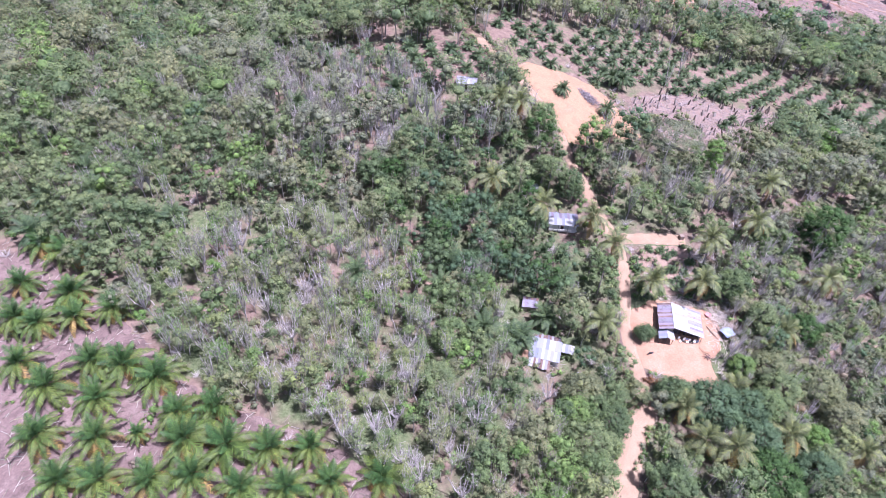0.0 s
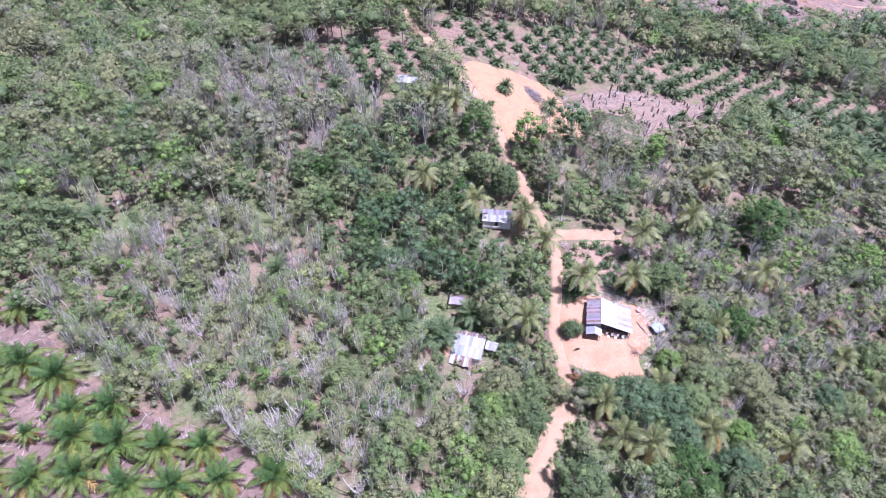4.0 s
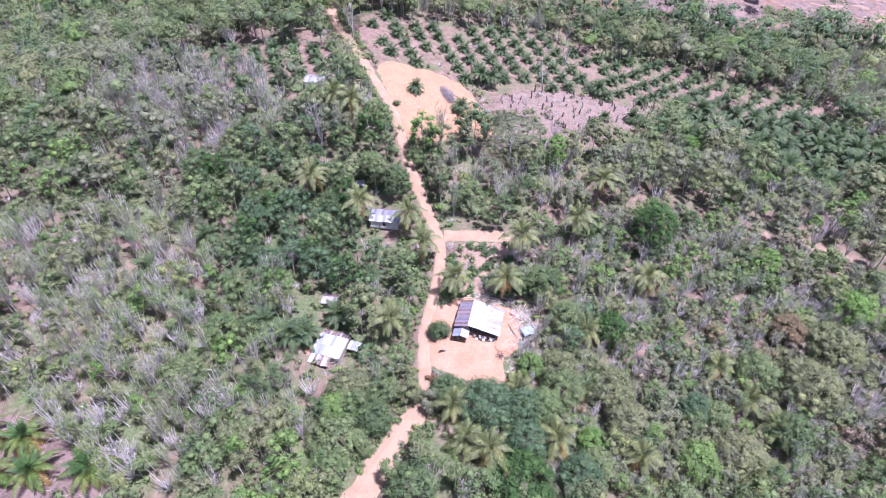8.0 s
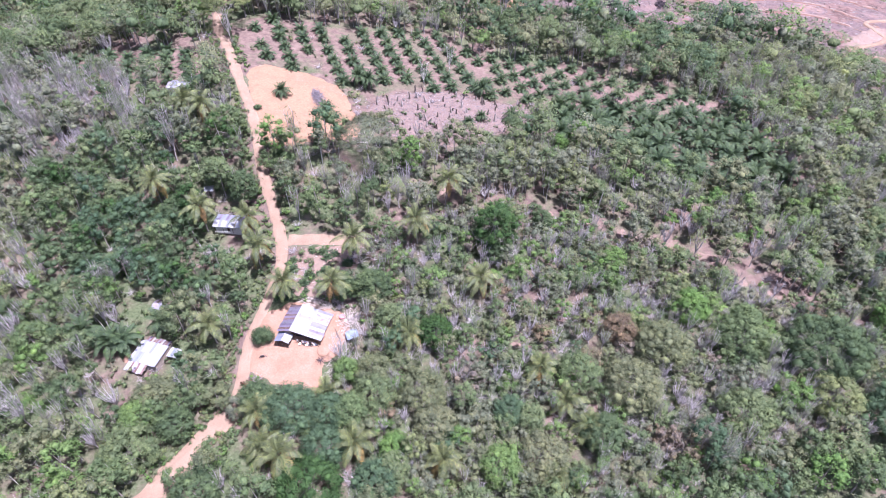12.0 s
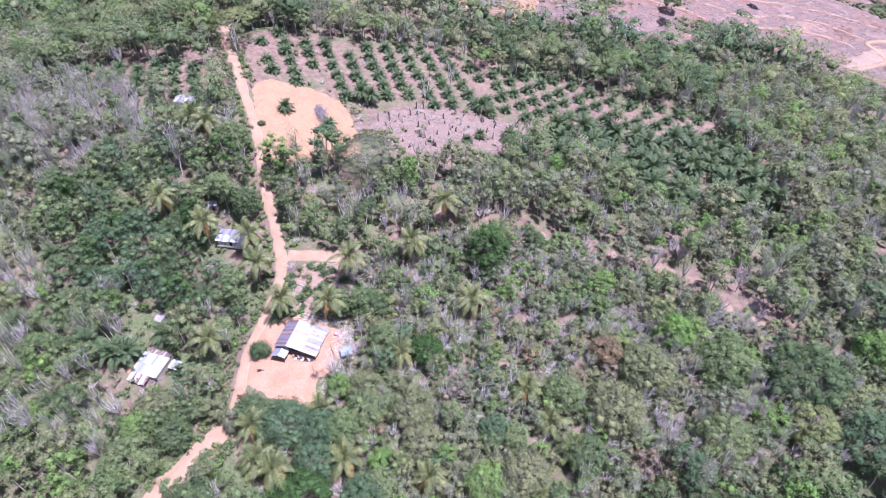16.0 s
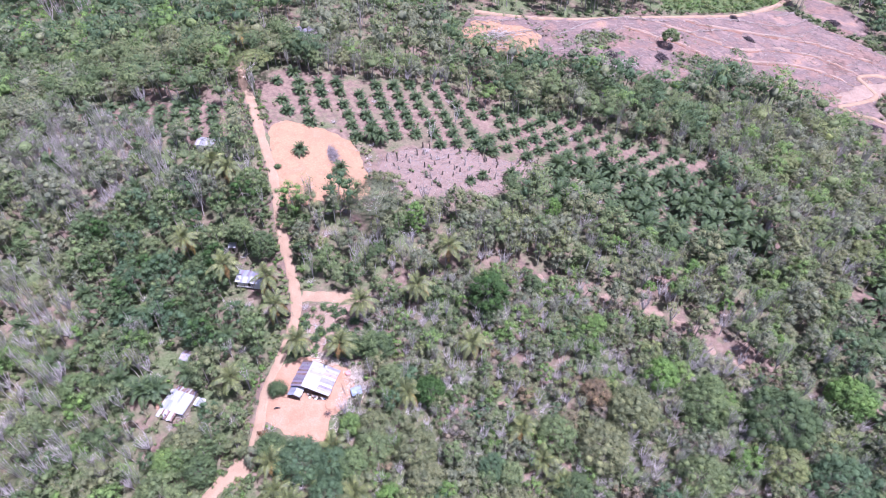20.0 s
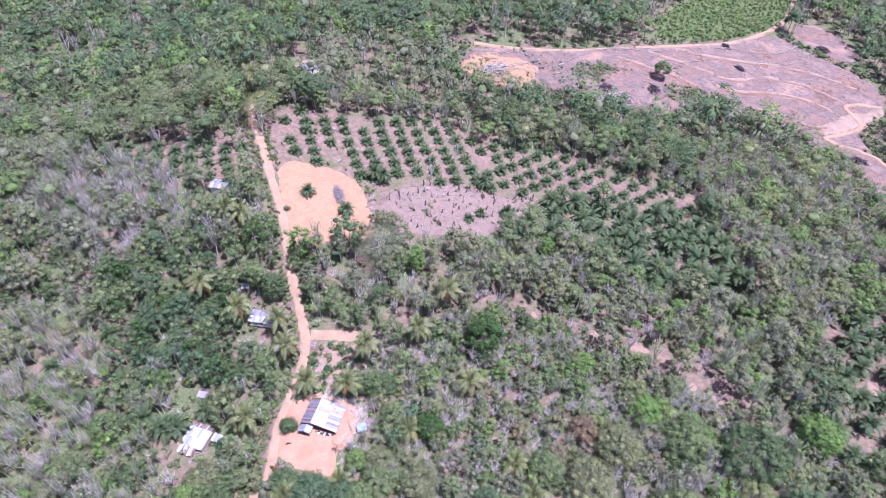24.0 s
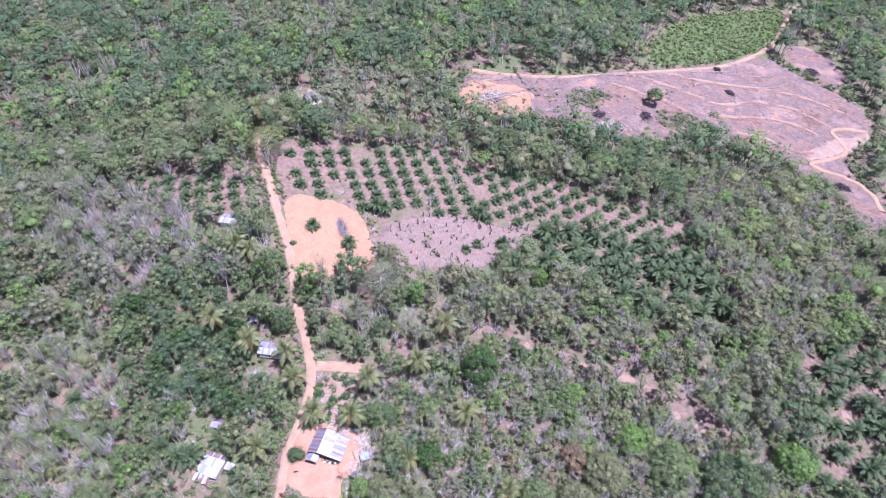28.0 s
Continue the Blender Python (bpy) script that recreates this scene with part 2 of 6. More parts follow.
# ---------------------------------------------------------------- the lie of the land
SLOPE = (-1.4, -5.2, 4)
HILLS = (-7.6, 3.4, 9.4, 1.4, -8.2, -2.2, -0.2, -0, 0, -1.7, 11.9, -7.4,
         -3.1, -7.8, 0.7, 0.1, 0.2, 0.1, 5, 2.5, -11.5, 5.4, 5, 4,
         1.1, 1.6, 0.6, 2.6, -5.7, 18.6, 3, -4.6, -4.7, 0.1, 3.3, 1.3,
         -1.2, -6, 10.9, -7.4, -0.4, 0.2, -3.8, 0.4, 1.4, -1.7, -2.2, 4.7,
         4.5, 4.7, 3, -5.4, -3.2, 0.6, -1, -0, 2.5, 3.9, -0.9, 2.1,
         -0.8, -2.7, -0.2, -0.7, -0.2, 0.5, 1.2, 0.5, 1.2, -1.4, -2.2, -0.4,
         -0.2, -0.1, 0.1, 0.5, 0.8, -0.5, -2.7, -1.7, -0.3)
KNOLLS = (3.1, -3.6, 2.5, -1.1, 1.8, -2.1, 2.8, -0.1, -2.5, -1.9, -1.7, 1.1,
         -2.4, 4.2, -0.3, 1, -0.3, 4.6, -2.4, -0, -0.5, -0.5, -3.8, 1.1)


def ground(x, y):
    """The height of the ground: a slope with broad hills and hollows on it, and smaller ones along the road."""
    x, y = np.asarray(x, float), np.asarray(y, float)
    z = SLOPE[0] + SLOPE[1] * x / 100 + SLOPE[2] * y / 100
    for n, high in enumerate(HILLS):
        cx, cy = -200 + 75 * (n % 9), 62.5 * (n // 9)
        z = z + high * np.exp(-((x - cx) ** 2 + (y - cy) ** 2) / (2 * 62.0 ** 2))
    for n, high in enumerate(KNOLLS):
        cx, cy = -46 + 26 * (n % 4), 75 + 26 * (n // 4)
        z = z + high * np.exp(-((x - cx) ** 2 + (y - cy) ** 2) / (2 * 24.0 ** 2))
    return z


def up(x, y):
    return float(ground(x, y))


# the village road, from the near end to the far house
ROAD = [(-25, 45), (-16.8, 53.2), (-14.5, 59.8), (-11.2, 65.2), (-8.9, 69.4), (-6.5, 73), (-4, 78.8), (-5.1, 93.9), (-4.4, 99.6), (-2.9, 104.7), (-1.9, 111.2), (-0.8, 116.9), (-0.9, 122.7), (-2.6, 129.5), (-5.6, 137.1), (-8.4, 144.6), (-11.3, 151.3), (-13.3, 160.6), (-16, 169.9), (-21.5, 181.9), (-28.6, 198.5), (-36.7, 217.6), (-38.8, 219.1), (-44.7, 235.4), (-45.6, 249.6), (-41.9, 263), (-35.9, 275), (-29, 284.8)]
SIDE = [(0.3, 126.6), (12.1, 126.7), (19.5, 125.9)]
FARROAD = [(57.1, 324.2), (78.7, 322.5), (112.6, 325.9), (148.6, 337.1), (188.3, 353.4), (223.4, 369.5), (255.7, 395.2), (279, 420.1), (293.2, 447.9), (316.6, 482)]
YARD = [(-3.8, 104.7), (4.6, 106.4), (15, 105.5), (22.4, 99.6), (20.8, 92.7), (15.8, 88.3), (15.5, 79.7), (9.3, 80.1), (1, 82.3), (-4.6, 86.3), (-6.7, 91.3), (-4.5, 96.6)]
FIELD = [(-25.4, 198.2), (-15.3, 204.2), (-2.2, 204.8), (8, 201), (12.6, 193.3), (19.3, 169.8), (12.4, 166.8), (4.2, 162.2), (-7.2, 158.2), (-11.2, 159.2), (-14.9, 165.9), (-20.1, 181.9)]
CLEAR = [(16.7, 194.4), (27.9, 202.1), (48, 208), (66.2, 204.8), (87.5, 207.5), (86.7, 198.1), (68.2, 185.5), (55.9, 170), (39.3, 174.8), (23.3, 170.6)]
# young palms
PLANT = [(-24, 200.5), (-31.2, 216.3), (-26.4, 236.1), (-7.2, 239), (24.5, 248.3), (47, 252.8), (58.6, 238.8), (100.2, 242.5), (120.6, 233.3), (159.8, 218.7), (157.3, 203.5), (126.9, 204), (98.3, 209.4), (66.2, 205.6), (45.5, 207.4), (10.4, 201.8), (-2.5, 206.6)]
# grown palms
MATURE = [(86, 205.5), (98.3, 208.5), (126.9, 203.2), (157, 202.5), (166, 186), (165.2, 171.7), (160.5, 150.3), (143.1, 152), (118.5, 164.5), (96.6, 177.5), (82.5, 183.5)]
# hillside cleared of trees
MINE = [(49, 307.1), (57.1, 323.6), (112.4, 324.8), (214.1, 364.3), (260.8, 398), (273.7, 378.1), (308.1, 343.1), (297.2, 308.9), (274.9, 293), (264, 273.1), (272.2, 245.7), (257.7, 218.2), (248.5, 220), (252.6, 252), (233.1, 271.5), (222.3, 286.7), (198.7, 285.9), (187.9, 295.4), (157.6, 277.1), (139, 278.4), (111.9, 288), (77.4, 287.8), (55.6, 288.6)]
GRASS = [(168.5, 353.4), (177.0, 392.5), (222.9, 444.6), (303.4, 482.2), (300.8, 458.9), (266.0, 404.3), (214.7, 372.1)]
# bare earth along a ridge
RIDGE = [(69.1, 145.4), (92.8, 138.2), (113.7, 132.7), (129, 124.4), (144.1, 111)]
# soil under the old palms
SOIL = [(-160.1, 112.3), (-142.4, 101.4), (-125.5, 88.7), (-105.3, 71), (-94.7, 67.8), (-78.3, 62.5), (-63.3, 51.6), (-62, 38), (-150, 38), (-170, 80)]
VIEW = [(-150, 44), (-255, 270), (-295, 440), (420, 545), (300, 300), (214, 98), (150, 58), (40, 40)]
# stretches of wood with trees of their own kind
RUBBER_STRETCH = [(-114.8, 113.2), (-96.1, 122.8), (-63.5, 125.4), (-40.5, 115.4), (-35.4, 97.8), (-32.5, 82), (-32.3, 70.7), (-17.7, 68.5), (-16, 60.5), (-20.6, 50.2), (-63, 47.2), (-77.1, 58.7), (-92.4, 63.6), (-102.3, 66.6), (-117.1, 77.6), (-124.5, 92.6), (-116.3, 104.7)]
GREY_STRETCH = [(-135, 204.4), (-107, 207.3), (-75.5, 196.3), (-54.5, 180.2), (-43.8, 164.4), (-45.9, 148.2), (-65.5, 158.9), (-70.5, 138.3), (-106.7, 157.3)]
FAR_GREY_STRETCH = [(-24.8, 301.6), (15.1, 299.6), (46.3, 282.7), (47.1, 246.2), (19.9, 242.9), (-6.6, 242.2), (-22.5, 250.7)]
TOP_GREY_STRETCH = [(-115.8, 398.1), (-22.7, 391.1), (-7.3, 331.7), (-38.9, 325), (-84.5, 343.8)]
SLENDER_STRETCH = [(70.3, 160.6), (90.6, 168.6), (115.7, 156.5), (164.9, 139.8), (149.1, 108.4), (129.3, 121.9), (106.4, 124.8), (88, 129.7), (71.1, 138.9)]
RIGHT_STRETCH = [(169.6, 218.5), (232.7, 212.2), (187, 126.7), (160.2, 135.1), (137.2, 152.2)]
SCRUB_STRETCH = [(3.1, 117.7), (23.8, 121.8), (33.4, 137.2), (48.2, 136.7), (67.1, 139.5), (85.6, 132.7), (112.5, 126.3), (143.6, 109.4), (177.3, 102.6), (163.8, 72), (4.1, 64.4), (18.5, 83), (23.3, 94.5)]
HILL_SCRUB_STRETCH = [(33, 144.7), (56.9, 152.8), (90.3, 161.5), (93.5, 134.3), (113.6, 120.2), (121.5, 106.7), (98.2, 57.2), (40.2, 54.7), (32.8, 69.2), (33.4, 91.8)]
DARK_STRETCH = [(-23, 220.2), (-8.5, 255.2), (46.3, 282.7), (105.6, 266.5), (144.6, 235.3), (158.7, 202.9), (177.4, 204.6), (184.5, 236.4), (135.4, 266.2), (76.5, 279.6), (45.8, 307.5), (-29.1, 307.7), (-28.9, 249.2)]
LEFT_RUBBER_STRETCH = [(-119.7, 127.1), (-105.4, 124.4), (-84.1, 121.2), (-68, 115.5), (-63.1, 99.7), (-65.6, 78), (-90.8, 72)]
BELT_STRETCH = [(-8, 150), (12, 160), (31, 168), (56, 168), (82, 178.8), (97, 168), (97.5, 145), (70, 142), (48, 137), (30, 133), (5, 131)]
LEFT_DARK_STRETCH = [(-75, 138), (-56, 155), (-20, 157), (-12, 116), (-20, 100), (-33, 98), (-62, 114)]
LEFT_NEAR_STRETCH = [(-62, 112), (-34, 97), (-30, 70), (-17, 66), (-16, 55), (-25, 47), (-50, 47), (-50, 80)]
RIGHT_PALE_STRETCH = [(162.0, 252.2), (198.6, 265.1), (228.4, 254.3), (232.4, 207.1), (219.9, 158.4), (188.1, 156.9), (168.0, 184.5), (159.9, 209.0)]
ZONES = [(5, DARK_STRETCH), (6, LEFT_RUBBER_STRETCH), (1, RUBBER_STRETCH), (2, GREY_STRETCH), (3, FAR_GREY_STRETCH), (2, TOP_GREY_STRETCH), (3, RIGHT_STRETCH), (3, SLENDER_STRETCH), (4, SCRUB_STRETCH), (4, HILL_SCRUB_STRETCH), (7, BELT_STRETCH), (3, RIGHT_PALE_STRETCH), (9, LEFT_DARK_STRETCH), (8, LEFT_NEAR_STRETCH)]
CLEARINGS = [(-28, 88, 9.0), (-17, 131, 8), (-30, 104, 4.5), (-30, 99.5, 5), (-20, 81.5, 3.5), (-24.5, 141.5, 3), (-43, 182, 5), (-26, 272, 9), (-1, 91, 3), (9, 116, 4), (-60, 118, 4), (-52, 112, 3)]
# patches of bare earth in the scrub: place and reach
PATCHES = [(81.5, 78.9, 4), (23.3, 59.9, 3), (36.1, 59.5, 3), (69.7, 141.7, 3.5), (77.7, 140.3, 3), (89.5, 137.9, 3.5), (100, 134.5, 3.5), (114.5, 130.9, 5), (122.9, 125.2, 5), (131.5, 116.8, 4), (139.5, 112.5, 4), (192.2, 117.9, 5), (157.5, 199.2, 4), (73.4, 165.6, 4), (207.9, 127.6, 4), (49.3, 149, 3.5), (45.2, 142.2, 3), (63.5, 96.2, 3), (65.3, 119.7, 2.5), (175.4, 95.4, 3), (59.3, 151.8, 3), (-50.2, 117.7, 3.5), (-57.5, 109.9, 3.5), (45.8, 147.4, 4), (76.5, 136.9, 3.5), (117.4, 121.9, 4), (144.9, 199.8, 4), (66.5, 95.1, 2.5), (94.4, 132.6, 4)]
BENCH_A = [(160.7, 336.9), (178.8, 332), (198.7, 324.6), (210.2, 322.6), (228.3, 333.2), (249.3, 335.9), (264, 329.1), (276.5, 313.3), (277.3, 296.1)]
BENCH_B = [(179.8, 346.9), (202, 345.8), (222.9, 347.7), (249.8, 351.6), (273.6, 347.2), (289.7, 332.8)]
BENCH_C = [(195.3, 312.4), (211.6, 311.1), (233.5, 319.3), (251.7, 316.1), (264, 305.9), (269, 291.5)]
BENCH_D = [(209.6, 297.2), (227.7, 295.9), (237, 289.9), (246.6, 285.8), (263.4, 296.4)]
HILL_TRACK = [(295.1, 312.9), (282.3, 315.9), (271.5, 312.7), (273.8, 299.6), (272.9, 289.3), (258.1, 281.8), (242.6, 276.1), (250.9, 270.5), (262.7, 264.1), (267.6, 251.5), (264.6, 236.2)]
BENCH_E = [(139.9, 325.7), (157.4, 320.2), (170.5, 316.2), (182.7, 308.8), (193.8, 298)]
CREAM = [(264.7, 302.2), (281, 307.9), (296.8, 315), (295.2, 307), (277.1, 292.3), (263.7, 284.7), (245.4, 277.6), (241.8, 282.2), (255.3, 293.3)]
CUT_BANKS = [(50.4, 311.6), (64.7, 318.1), (77.9, 314.9), (93.4, 313.8), (94.1, 292.1), (83.2, 285.9), (66.4, 287.9), (50.6, 292.8)]
FAR_CLEARED = [(282.5, 418.4), (304.5, 416.2), (315.6, 385.1), (304.4, 363.6), (287.7, 373.8), (277.1, 387.2)]
# palms on the near hillside
PALM_CORNER = [(178, 136.7), (200.3, 148.3), (221.5, 151.9), (190.8, 88.8), (167.9, 88.3), (177.4, 111.5)]
# dry garden plot
LOT_EDGE = [(8, 201), (18, 204), (45, 209), (48, 205), (28, 201), (17, 194), (25, 169), (19, 166), (12, 193)]
GARDEN = [(1.5, 123.9), (10.8, 125.1), (20.5, 124.1), (23.8, 116.4), (18.5, 107.9), (10, 106.8), (2.4, 106.6)]
YARD_EDGE = [(14.6, 107), (21.9, 103.6), (24.1, 95.4), (20.4, 86.6), (16.1, 84.9), (15.6, 91.8), (17.8, 98.4)]
HILL_GREEN = [(113.3, 313.2), (129.6, 317.9), (137.8, 312.1), (127.2, 300), (112, 301)]
HILL_GREEN_2 = [(163.3, 303.7), (182.2, 306.9), (197.7, 295.7), (194.2, 283.3), (176.8, 284), (163.1, 292.1)]
# coconut palms: place and height of the crown
COCONUTS = [(-37.8, 137, 11.5), (-23.8, 130.3, 10), (-8.9, 127.4, 9), (-6, 117.3, 9.5), (22.1, 117.2, 11),
    (2.4, 107.2, 7.5), (15.8, 106.3, 8), (45.9, 140.2, 11), (37.6, 125.5, 10), (-13.2, 94.5, 8),
    (54.7, 109.7, 7), (10, 62.2, 7), (25.2, 65.6, 6), (2.4, 73.3, 5), (74.2, 79.6, 4.5),
    (78.5, 72.9, 4.5), (36.2, 94.4, 5), (43.4, 64, 4.5), (69.9, 60.9, 4.5), (69.8, 87.8, 4.5),
    (-34.5, 163.9, 11), (-28.6, 162.4, 11), (17.3, 77.7, 3.5), (5, 65.5, 4), (-45.2, 320, 12),
    (-28.7, 311.8, 11), (-56.7, 279.8, 12), (-45.8, 249.5, 11)]
# grown oil palms on bare soil
OLD_PALMS = [(-140, 83.7), (-137, 92.6), (-126.7, 88.5), (-133.3, 85.6), (-126.1, 75),
    (-120.1, 74.7), (-112.7, 71.8), (-131.9, 68.8), (-122.4, 66.6), (-106.8, 64.4),
    (-100.6, 66.1), (-112.3, 59.3), (-129.3, 58.3), (-119.3, 58.5), (-96.5, 57.9),
    (-88.9, 57.7), (-81.2, 58.2), (-122.5, 50.1), (-116.3, 50.6), (-108, 50.8),
    (-101, 51.6), (-104.1, 58.6), (-92.2, 49.9), (-84.5, 50), (-76.7, 51.7),
    (-67.5, 53.1), (-147.9, 94.6), (-142.7, 105), (-149.5, 107.5), (-139.4, 73.8),
    (-145.1, 85.1)]
# oil palms among the trees
MIXED_PALMS = [(-165.3, 144.9), (-149.7, 136.2), (-138.3, 155.6), (-127.4, 117.6), (-138.3, 141.7),
    (-155.6, 123.9), (-144.7, 127.4), (-122.9, 120.5), (-161, 171.9), (-165.9, 159.8),
    (-151.8, 109.7), (-178, 160.1), (-146.7, 150), (-26.8, 98.3), (-34.2, 91.5),
    (-19.9, 111.1), (-44.3, 116.9), (-43.8, 92.8), (190.8, 135.3), (204.4, 139.7),
    (198.9, 121.4), (189.2, 124.4), (178.9, 114.2), (199.3, 111.7), (182.2, 103.2),
    (189.1, 97.7), (170.1, 101), (179.2, 91.1), (174.8, 132.2)]
FAR_PALMS = [(-36.3, 261.4), (-26.1, 289.2), (-10.8, 286.7), (-66.5, 178.6), (-97.6, 204.2),
    (-112.5, 215.1), (-138, 248), (-83.8, 251), (-63.6, 238.9), (-94.2, 232.2),
    (-128.8, 213.8), (-77.4, 168.3), (-123.3, 175.2), (-47.8, 166.2), (-98.6, 174.3),
    (-61.6, 95.9), (-53.9, 105.3), (-63.2, 162.6), (-37.5, 90.8), (-51.9, 114.1),
    (-65.1, 120.6), (-33.5, 116.5), (-75.7, 105.8)]
PLANT_LEFT = [(-98.5, 213.2), (-38.4, 206.9), (-30.6, 196.7), (-35.4, 185.2), (-49.1, 182.9), (-72.9, 195.7), (-89.8, 199.2)]
FAR_TREES = [(143, 92.4, 9.5, 11.0, 'dark', 'dome'), (-35.5, 265.6, 9.5, 4.4, 'rich', 'dense'), (-36.5, 225.9, 12.5, 9, 'yellow', 'umbrella'), (162.2, 310.2, 11, 4.6, 'mid', 'mop'), (21.8, 177.6, 6, 4.5, 'olive', 'open'),
    (85.3, 172.5, 9, 3.4, 'bright', 'dense'), (64.9, 164.8, 10, 5, 'grey', 'open'), (125.2, 101.7, 8, 4, 'mid', 'dense'), (165.2, 98.5, 9, 4.2, 'bright', 'dense'), (93.3, 148.8, 9, 3.5, 'mid', 'dense'),
    (177.7, 137.8, 9, 4, 'mid', 'dense'), (75, 135.5, 6, 3, 'dark', 'dense'), (103.1, 94.4, 7, 4, 'olive', 'dense'), (-8.4, 150.6, 6.5, 3.8, 'mid', 'open'), (18.6, 107.5, 8, 4, 'dark', 'dense'),
    (25.4, 107.2, 9, 4.3, 'mid', 'dense'), (-56.3, 75, 9, 4.5, 'mid', 'dense'), (-52.6, 88.4, 9, 4.5, 'mid', 'dense'), (76, 263.4, 11, 5, 'dark', 'dense'), (93.4, 259.9, 11, 5, 'mid', 'dense'),
    (110, 249, 10, 5, 'mid', 'dense'), (-8.2, 77.4, 7, 3.6, 'olive', 'open'), (-2.5, 75.2, 7, 3.4, 'grey', 'open'), (2.7, 77.7, 5, 2.2, 'mid', 'dense'), (-12.4, 77.3, 7, 3.5, 'mid', 'open'),
    (-18.8, 75.5, 7.5, 4, 'olive', 'open'), (-31.6, 132.5, 10, 4.5, 'dark', 'dense'), (-72.9, 144.5, 11, 4.5, 'dark', 'dense'), (-50.4, 137.9, 10, 4.5, 'mid', 'dense'), (-90, 137.5, 11, 4.5, 'mid', 'open')]
# single trees: place, height, reach of the crown, tone, form
BIG_TREES = [(60, 125.6, 17, 6.4, 'rich', 'dense'), (-20.8, 161, 11, 5, 'mid', 'dense'), (-14, 140.1, 10, 4.2, 'dark', 'dense'), (-21.7, 144.4, 10, 4, 'mid', 'dense'), (-3.2, 150.3, 7, 4.6, 'mid', 'open'),
    (21.4, 157.6, 13, 10.0, 'grey', 'umbrella'), (35.4, 154.6, 14, 3.2, 'bright', 'dense'), (8.4, 135.8, 12, 5.2, 'mid', 'open'), (24.4, 138.8, 11, 4.6, 'dark', 'open'), (14.6, 144.1, 12, 4.5, 'grey', 'open'),
    (93.9, 180.5, 11, 3.8, 'bright', 'dense'), (21.4, 84.7, 5.5, 3.2, 'bright', 'dense'), (27.1, 107.7, 9, 4.3, 'dark', 'dense'), (31.3, 97.9, 8, 4.2, 'mid', 'dense'), (42.4, 71.7, 8.5, 5, 'olive', 'dense'),
    (42.8, 95.7, 8, 4.6, 'rich', 'dense'), (58.8, 121.6, 7, 3.5, 'dark', 'dense'), (60.1, 76.4, 7, 3.8, 'blue', 'dense'), (22.8, 73.7, 8, 4.5, 'mid', 'dense')]
# broad crowns on the near slope: place, reach of the crown, tone
NEAR_TREES = [(28.3, 78.8, 5.3, 'mid'), (9.8, 73.9, 6.7, 'blue'), (18.5, 73.5, 4.8, 'blue'), (1.2, 77.3, 4.1, 'dark'), (18.4, 65.9, 5.1, 'blue'), (16.3, 56.7, 7.5, 'rich'),
    (29.9, 59.0, 5.0, 'blue'), (33.7, 61.7, 4.2, 'mid'), (39.5, 79.9, 6.2, 'olive'), (57.1, 63.6, 5.1, 'bright'), (67.2, 65.8, 6.1, 'olive'), (33.6, 66.5, 3.4, 'bright'),
    (28.1, 84.3, 4.5, 'olive'), (-6.5, 54.8, 5.2, 'dark'), (-21.5, 76.5, 5.7, 'olive'), (-23.8, 71.4, 4.7, 'bright'), (-15.5, 70.3, 4.1, 'dark'), (-22.6, 63.4, 6.4, 'mid'),
    (65.1, 74.8, 3.6, 'mid'), (78.2, 86.3, 5.7, 'mid'), (81.6, 71.5, 5.4, 'dark'), (91.1, 83.2, 7.7, 'olive'), (91.0, 98.6, 4.4, 'rust'), (100.9, 93.3, 7.8, 'olive'),
    (111.4, 105.8, 5.5, 'bright'), (139.8, 79.7, 6.4, 'yellow'), (153.9, 74.0, 9.4, 'blue'), (122.7, 96.6, 7.3, 'mid'), (165.4, 99.2, 7.1, 'bright'), (93.9, 121.2, 3.7, 'bright'),
    (117.1, 76.4, 6.9, 'mid')]
DEAD_BUSHES = [(62.7, 80.4), (51.9, 65.9), (64.7, 61.1), (7.1, 58.3), (24.4, 59.9), (89.1, 71.8), (112.0, 79.5), (12.9, 77.5)]
# palms on the lot and the cleared ground
FIELD_PALMS = [(-9.3, 184, 2.4, 1), (6.1, 178.3, 3.2, 1.05), (70.8, 192.5, 3, 1.1), (59.5, 190.2, 2, 0.8), (54.6, 186.2, 1.2, 0.8),
    (18.1, 202.5, 4.5, 1.15), (14.3, 203.4, 4.5, 1.15), (60.9, 209.2, 3.5, 1.1), (94.2, 199.5, 4, 1.1)]
BUSH = (-0.9, 94.5)
DEAD_HEAP = (1.0, 188.6)
DEAD_TRUNKS = [(38.4, 208.9), (48.3, 220.5), (-33.6, 215.9), (105.3, 251.2), (60.1, 259.5)]



def smooth_line(line, rounds=3, closed=False):
    """Corner cutting."""
    pts = [Vector(p) for p in line]
    for _ in range(rounds):
        out = [] if closed else [pts[0]]
        for a, b in zip(pts, pts[1:] + (pts[:1] if closed else [])):
            out += [a * 0.75 + b * 0.25, a * 0.25 + b * 0.75]
        pts = out if closed else out + [pts[-1]]
    return [(p.x, p.y) for p in pts]


def ragged(line, amount, scale, rng_shift=0.0):
    return [(x + amount * noise.noise((x * scale, y * scale, rng_shift)), y + amount * noise.noise((x * scale, y * scale, rng_shift + 9.3)))
            for x, y in line]


from mathutils.geometry import delaunay_2d_cdt


